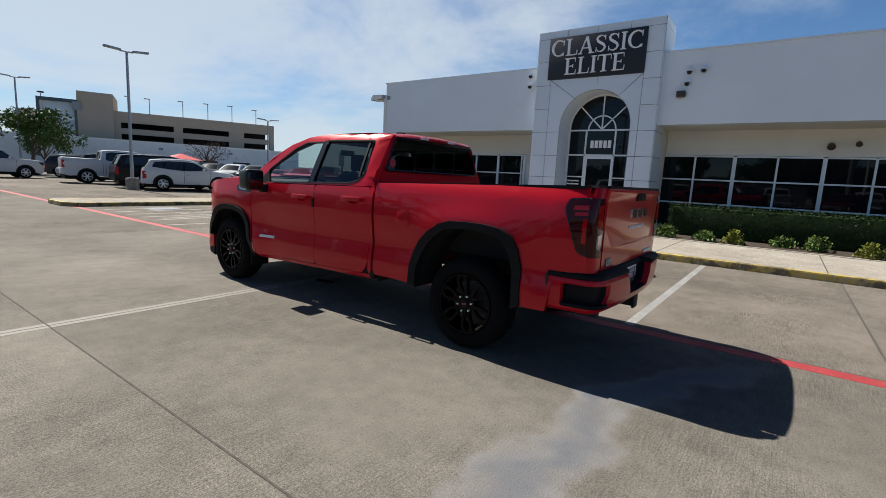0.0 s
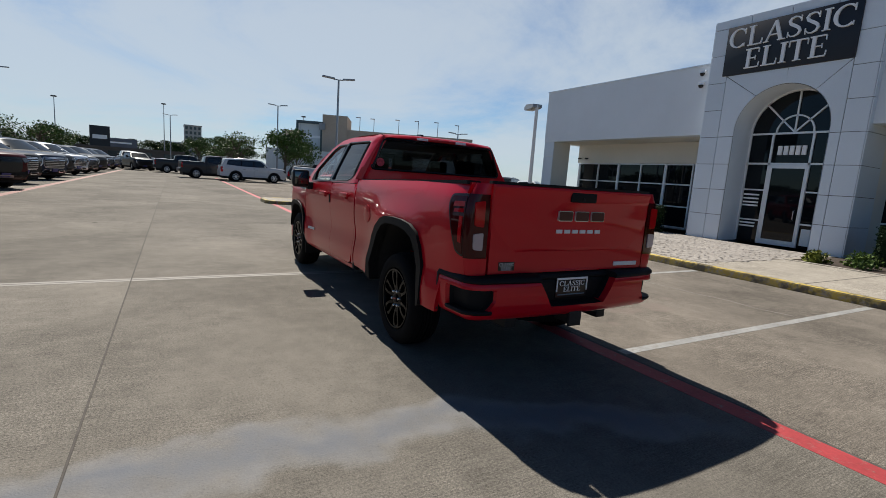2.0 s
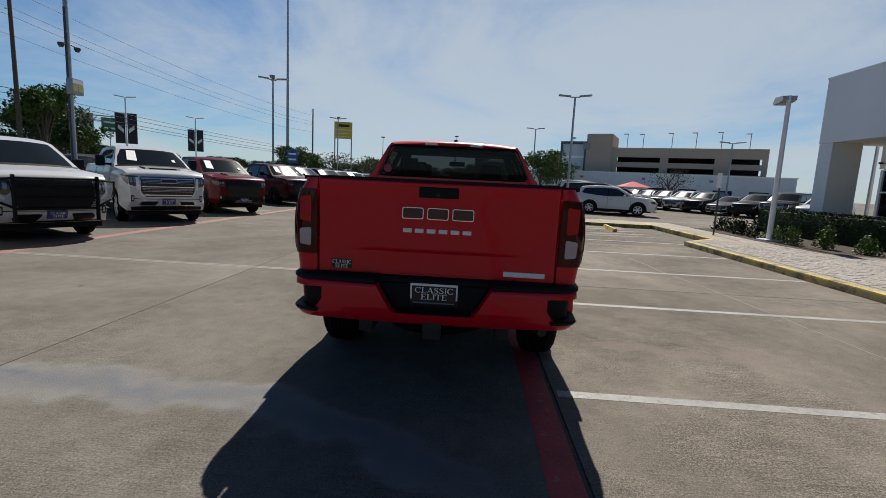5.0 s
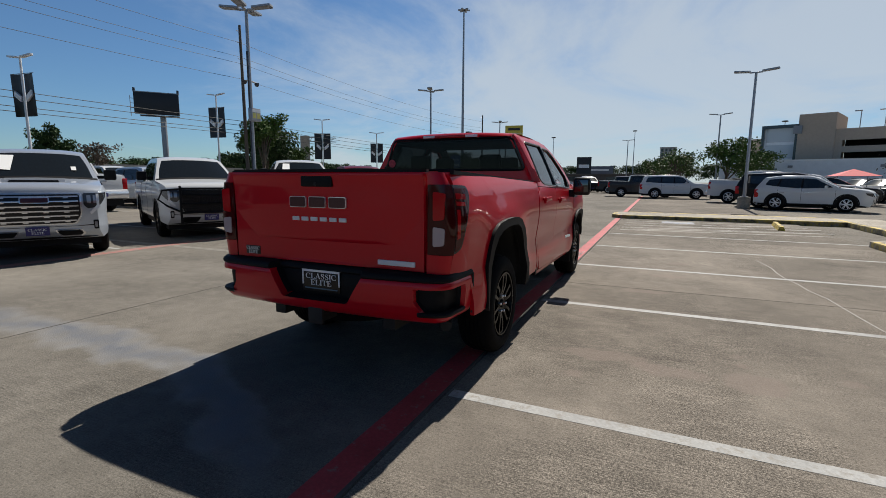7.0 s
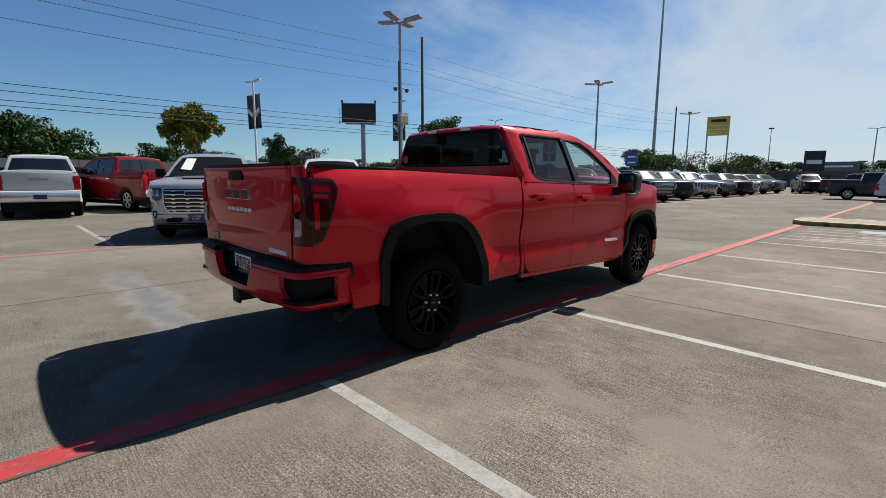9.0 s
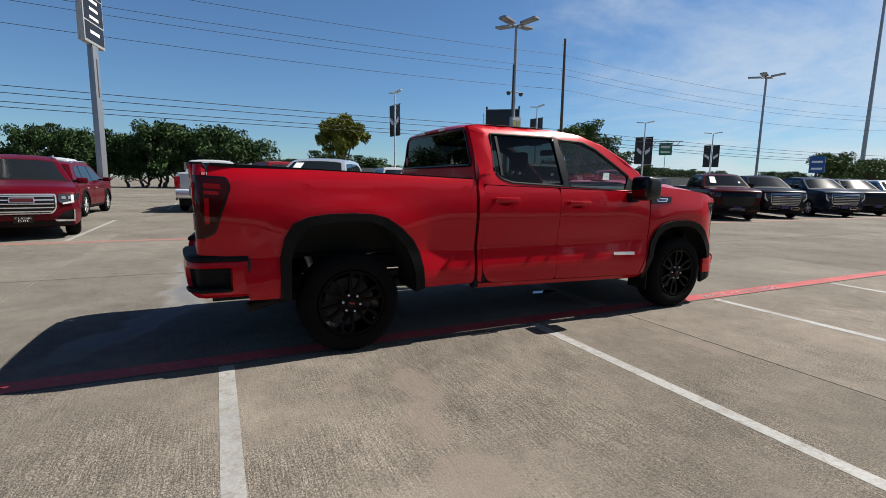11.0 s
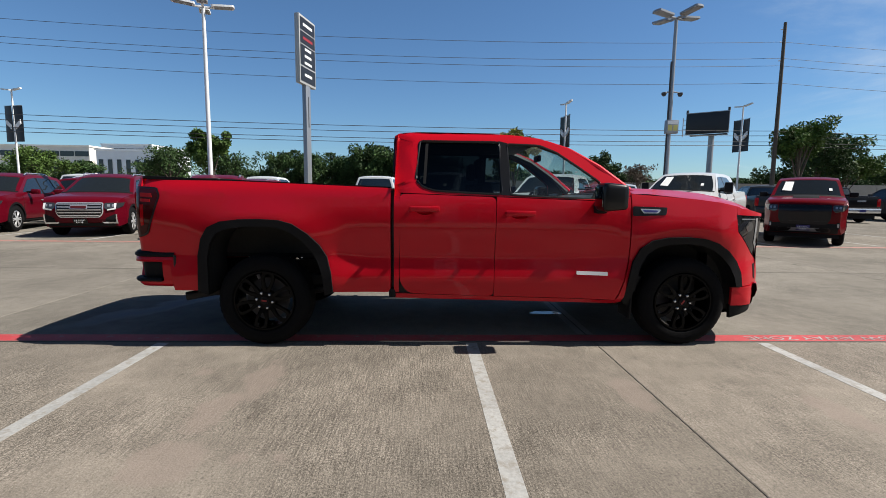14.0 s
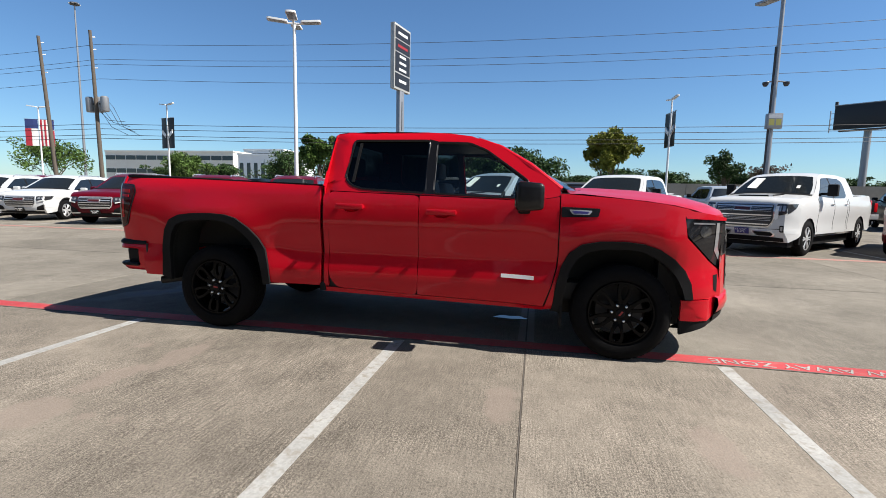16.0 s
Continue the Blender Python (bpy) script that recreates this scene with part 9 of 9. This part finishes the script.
def mast(x, y, h, r=0.12, label="very tall thin grey highway light mast"):
    ob = thing("light_mast", pose(x, y, 0), label, "light mast")
    part("mast_tube", tube([(0, 0, 0), (0, 0, h)], [r * 1.6, r * 0.7], 10), M_GALV, ob)
    part("mast_ring", lathe([(0.5, h - 0.1), (0.6, h), (0.5, h + 0.15)], 12, "z"), M_DARKSTEEL, ob)
    for k in range(6):
        q = r / 0.34
        part("mast_lamp", moved(box(0.5 * q, -0.3 * q, -0.2 * q, 1.9 * q, 0.3 * q, 0.15 * q, bevel=0.05 * q), pose(0, 0, h, 0, 0, 60 * k)), M_GALV, ob)


mast(-147.2, -53.7, 55.4, 0.34)
mast(55.7, -45.0, 25.0)
mast(-120.0, 30.0, 14.0, 0.09)
mast(-130.0, -20.0, 13.0, 0.09)
mast(-140.0, 0.0, 15.0, 0.09)
lamp_post(-32.6, -9.9, 8.25, (20, 110, 200, 290), M_GALV)
lamp_post(-56.0, -11.7, 8.5, (20, 110, 200, 290), M_GALV)

# billboard on one leg
bb = thing("billboard", pose(-42.2, -55.5, 0, 0, 0, -40) @ Matrix.Diagonal((0.87, 1, 1, 1)), "black digital billboard on a steel post", "billboard")
part("post", tube([(-0.7, 0.2, 0), (-0.7, 0.2, 9.8)], 0.42, 14), M_GALV, bb)
part("panel", box(-3.0, 0.0, 9.9, 3.0, 0.6, 12.7, bevel=0.03), M_SIGNBLACK, bb)
part("catwalk", box(-3.0, 0.6, 9.55, 2.2, 1.4, 9.7), M_DARKSTEEL, bb)
part("panel_rim", box(-3.05, 0.05, 12.68, 3.05, 0.62, 12.78), M_GALV, bb)
for k in range(4):
    part("ladder_frame", box(3.0, 0.1 + 0.1 * k, 10.0 + 0.6 * k, 3.5, 0.16 + 0.1 * k, 10.06 + 0.6 * k), M_GALV, bb)
part("ladder_frame", box(3.45, 0.1, 9.6, 3.5, 0.5, 12.2), M_GALV, bb)
for s in (-2.9, 2.9):
    part("panel_lamp", box(s - 0.15, 0.1, 12.7, s + 0.15, 0.5, 13.2), M_DARKSTEEL, bb)

# road signs
M_SIGNYEL = mat("sign_yellow", (0.62, 0.47, 0.06), 0.5)
M_SIGNGREEN = mat("sign_green", (0.01, 0.16, 0.09), 0.5)
M_SIGNSLATE = mat("sign_slate", (0.10, 0.11, 0.14), 0.5)
M_SIGNBLUE = mat("sign_blue", (0.02, 0.10, 0.30), 0.5)
hz = thing("yellow_sign", pose(-133.3, -32.1, 0, 0, 0, -80) @ Matrix.Scale(1.72, 4), "yellow pole sign with dark bars and white lines", "sign")
for s in (-1.35, 1.35):
    part("post", box(s - 0.09, -0.1, 0, s + 0.09, 0.1, 9.8), M_GALV, hz)
part("panel", box(-1.45, -0.2, 7.2, 1.45, 0.2, 9.9, bevel=0.02), M_SIGNYEL, hz)
for s in (-1, 1):
    part("word_bar", box(-1.0, s * 0.20 - 0.01, 9.1, 0.95, s * 0.20 + 0.01, 9.5), M_SIGNBLACK, hz, "dark bar where the brand name stands")
    for z in (8.6, 8.0, 7.5):
        part("white_line", box(-1.35, s * 0.20 - 0.01, z, 1.35, s * 0.20 + 0.01, z + 0.06), M_LETTER, hz)


def panel_sign(name, x, y, yaw, w, z0, z1, material, label, posts=1, bars=3):
    ob = thing(name, pose(x, y, 0, 0, 0, yaw), label, "sign")
    for k in range(posts):
        px = 0 if posts == 1 else (-w / 2 + 0.2 + k * (w - 0.4))
        part("post", box(px - 0.09, -0.09, 0, px + 0.09, 0.09, z1 - 0.05), M_DARKSTEEL, ob)
    part("panel", box(-w / 2, -0.12, z0, w / 2, 0.12, z1), material, ob)
    for k in range(bars):
        z = z0 + (z1 - z0) * (k + 0.6) / (bars + 0.4)
        for s in (-1, 1):
            part("word_bar", box(-w * 0.36, s * 0.125 - 0.006, z - 0.06 * (z1 - z0), w * 0.36, s * 0.125 + 0.006, z + 0.06 * (z1 - z0)), M_LETTER, ob)


panel_sign("blue_sign", -49.5, -14.9, -70, 1.1, 2.8, 4.25, M_SIGNBLUE, "small blue pole sign with white bars", 1, 2)
panel_sign("dark_sign", -147.2, -14.1, -85, 4.2, 0.4, 8.55, M_SIGNBLACK, "tall dark monument sign", 1, 2)
panel_sign("green_road_sign", -152.0, -116.0, -50, 4.4, 12.8, 17.3, M_SIGNGREEN, "green overhead road sign with white bars", 1, 2)
panel_sign("wide_sign", -165.0, -12.0, -88, 9.7, 2.6, 6.35, M_SIGNSLATE, "wide slate-grey sign board with pale bars", 2, 2)
gan = thing("sign_gantry", pose(-152.0, -105.0, 0, 0, 0, 130) @ Matrix.Scale(2.45, 4), "grey truss gantry over the road", "gantry")
for dz in (0, 0.6):
    part("truss_chord", tube([(-6, 0, 6.4 + dz), (-1.2, 0, 6.4 + dz)], 0.07, 6), M_GALV, gan)
for k in range(6):
    part("truss_brace", tube([(-6 + 0.8 * k, 0, 6.4), (-5.6 + 0.8 * k, 0, 7.0)], 0.04, 5), M_GALV, gan)
part("gantry_post", box(-6.6, -0.3, 0, -5.2, 0.3, 7.2), M_TAN, gan)
accs = thing("parking_sign", pose(-14.4, 13.2, WZ), "small white parking sign on a dark post", "sign")
part("post", tube([(0, 0, 0), (0, 0, 2.1)], 0.03, 8), M_DARKSTEEL, accs)
part("plate", box(-0.15, -0.035, 1.6, 0.15, -0.03, 2.1), M_PAPER, accs)

# ---- far buildings ----
def local_frame(a, b):
    """Pose at a with +x running to b."""
    return pose(a[0], a[1], 0, 0, 0, math.degrees(math.atan2(b[1] - a[1], b[0] - a[0]))), math.hypot(b[0] - a[0], b[1] - a[1])


m, L = local_frame((-70.0, 47.8), (-78.6, 27.8))
gar = thing("parking_garage", m, "tan precast parking garage with dark open decks", "building")
part("structure_core", box(0.3, -30, 0.0, L - 0.3, -6, 7.6), M_VOID, gar, smooth=0)
for z0, z1 in ((0, 4.6), (5.4, 6.2), (7.0, 8.5)):
    part("spandrel", box(0.0, -0.4, z0, L, 0.0, z1), M_TAN, gar, smooth=0)
    part("deck", box(0.0, -30, z1 - 0.5, L, -0.41, z1 - 0.2), M_TAN, gar, smooth=0)
for u0, u1 in ((0.0, 0.7), (4.6, 6.8), (13.2, 14.4), (L - 0.8, L)):
    part("pier", box(u0, -0.45, 0, u1, 0.03, 8.2), M_TAN, gar, smooth=0)
part("stair_tower", box(L, -8, 0, L + 4.1, 0.3, 10.7), M_TAN, gar, smooth=0)
part("glazed_front", box(L + 4.1, -7, 4.3, L + 8.2, -0.2, 9.3), M_GREYWALL, gar, smooth=0)
for z in (4.8, 7.1):
    part("window_band", box(L + 4.4, -0.2, z, L + 7.9, -0.15, z + 1.9), mat("pale_glass", (0.42, 0.47, 0.52), 0.2), gar, smooth=0)
for u in (2, 6, 9.5, 13, 17.5, 20):
    rl = part("roof_lamp", tube([(u, -3 - u % 3, 8.2), (u, -3 - u % 3, 11.2)], 0.06, 6), M_GALV, gar)
    part("lamp_head", box(u - 0.1, -3 - u % 3 - 0.15, 11.15, u + 0.7, -3 - u % 3 + 0.15, 11.28, bevel=0.03), M_GALV, rl)
part("front_frame", box(L + 4.0, -0.3, 9.0, L + 8.4, 0.35, 9.45), M_FARGLASS, gar, smooth=0)
for u in (L + 4.1, L + 8.1):
    part("front_frame", box(u, -0.3, 4.3, u + 0.3, 0.35, 9.0), M_FARGLASS, gar, smooth=0)
part("sign_cube", box(L + 3.6, 0.3, 8.1, L + 4.6, 0.6, 9.2, bevel=0.03), M_LENS, gar)
part("rear_block", box(L + 9.5, -20, 0, L + 13.0, -12, 8.6), M_TAN, gar, smooth=0)
m, L = local_frame((-66.5, 49.5), (-78.5, 15.0))
wal = thing("pale_building", m, "long low pale grey building behind parked cars", "building")
part("wall", box(0, -4, 0, L, 1.5, 4.2), M_GREYWALL, wal, smooth=0)
part("roof_edge", box(-0.1, -4, 4.2, L + 0.1, 1.6, 4.35), M_FRAME, wal, smooth=0)
for u in (3, 7.5, 12, 16):
    part("bay_door", box(u, 1.5, 0, u + 2.4, 1.54, 2.2), M_VOID, wal, smooth=0)
for u in (10, 19, 28):
    part("wall_light", box(u, 1.5, 3.3, u + 0.5, 1.7, 3.6), M_LENS, wal)
tent = thing("canopy_tent", pose(-40.0, 18.9, 0) @ Matrix.Scale(0.76, 4), "red pop-up canopy tent over the lot", "tent")
b = bmesh.new()
apex = b.verts.new((0, 0, 3.1))
cs = [b.verts.new((sx * 1.6, sy * 1.6, 2.45)) for sx, sy in ((-1, -1), (1, -1), (1, 1), (-1, 1))]
for p, q in zip(cs, cs[1:] + cs[:1]):
    b.faces.new((p, q, apex))
part("canopy", b, mat("canopy_red", (0.55, 0.04, 0.05), 0.7), tent, smooth=0)
for sx, sy in ((-1, -1), (1, -1), (1, 1), (-1, 1)):
    part("leg", tube([(sx * 1.55, sy * 1.55, 0), (sx * 1.55, sy * 1.55, 2.45)], 0.025, 6), M_DARKSTEEL, tent)


def office(name, x0, y0, x1, y1, h, material, label, cols, floors, face="n", lo=0.22, zl=0.25, zh=0.85):
    ob = thing(name, pose(0, 0, 0), label, "building")
    part("wall", box(x0, y0, 0, x1, y1, h), material, ob, smooth=0)
    part("roof_edge", box(x0 - 0.2, y0 - 0.2, h, x1 + 0.2, y1 + 0.2, h + 0.4), material, ob, smooth=0)
    fh = h / floors
    for k in range(cols):
        for fl in range(floors):
            if face == "n":
                w = (x1 - x0) / cols
                part("window", box(x0 + w * (k + lo), y1, fl * fh + fh * zl, x0 + w * (k + 1 - lo), y1 + 0.08, fl * fh + fh * zh), M_FARGLASS, ob, smooth=0)
            else:
                w = (y1 - y0) / cols
                part("window", box(x1, y0 + w * (k + 0.22), fl * fh + fh * 0.25, x1 + 0.1, y0 + w * (k + 0.78), fl * fh + fh * 0.85), M_FARGLASS, ob, smooth=0)
    return ob


office("white_office", 57.5, -116, 77, -110, 10.6, M_STUCCO, "white two-storey office with tall dark windows", 9, 1, lo=0.26, zl=0.12, zh=0.80)
office("long_office", 82, -140, 126, -115, 11.8, M_STUCCO2, "long cream office building with window bands", 12, 3, lo=0.04, zl=0.4, zh=0.72)
office("office_block", 86, -175, 102, -150, 15.5, M_GREYWALL, "pale office block with a flat roof", 6, 4, lo=0.05, zl=0.4, zh=0.72)
office("tower_block", -262, 6.5, -250, 13.5, 17.2, mat("tower_stone", (0.42, 0.40, 0.38), 0.85, vary=0.05, scale=1), "tall pale hotel tower on the horizon", 4, 8, "e")
office("low_tower", -262, -1.5, -250, 5.5, 9.0, M_GREYWALL, "mid-rise glass office on the horizon", 5, 4, "e")
office("dark_store", -140, -26, -120, 4, 2.8, mat("store_brown", (0.10, 0.085, 0.075), 0.85, vary=0.1, scale=1), "low brown store building", 6, 1, "e")
lay_stones()
lay_slabs()
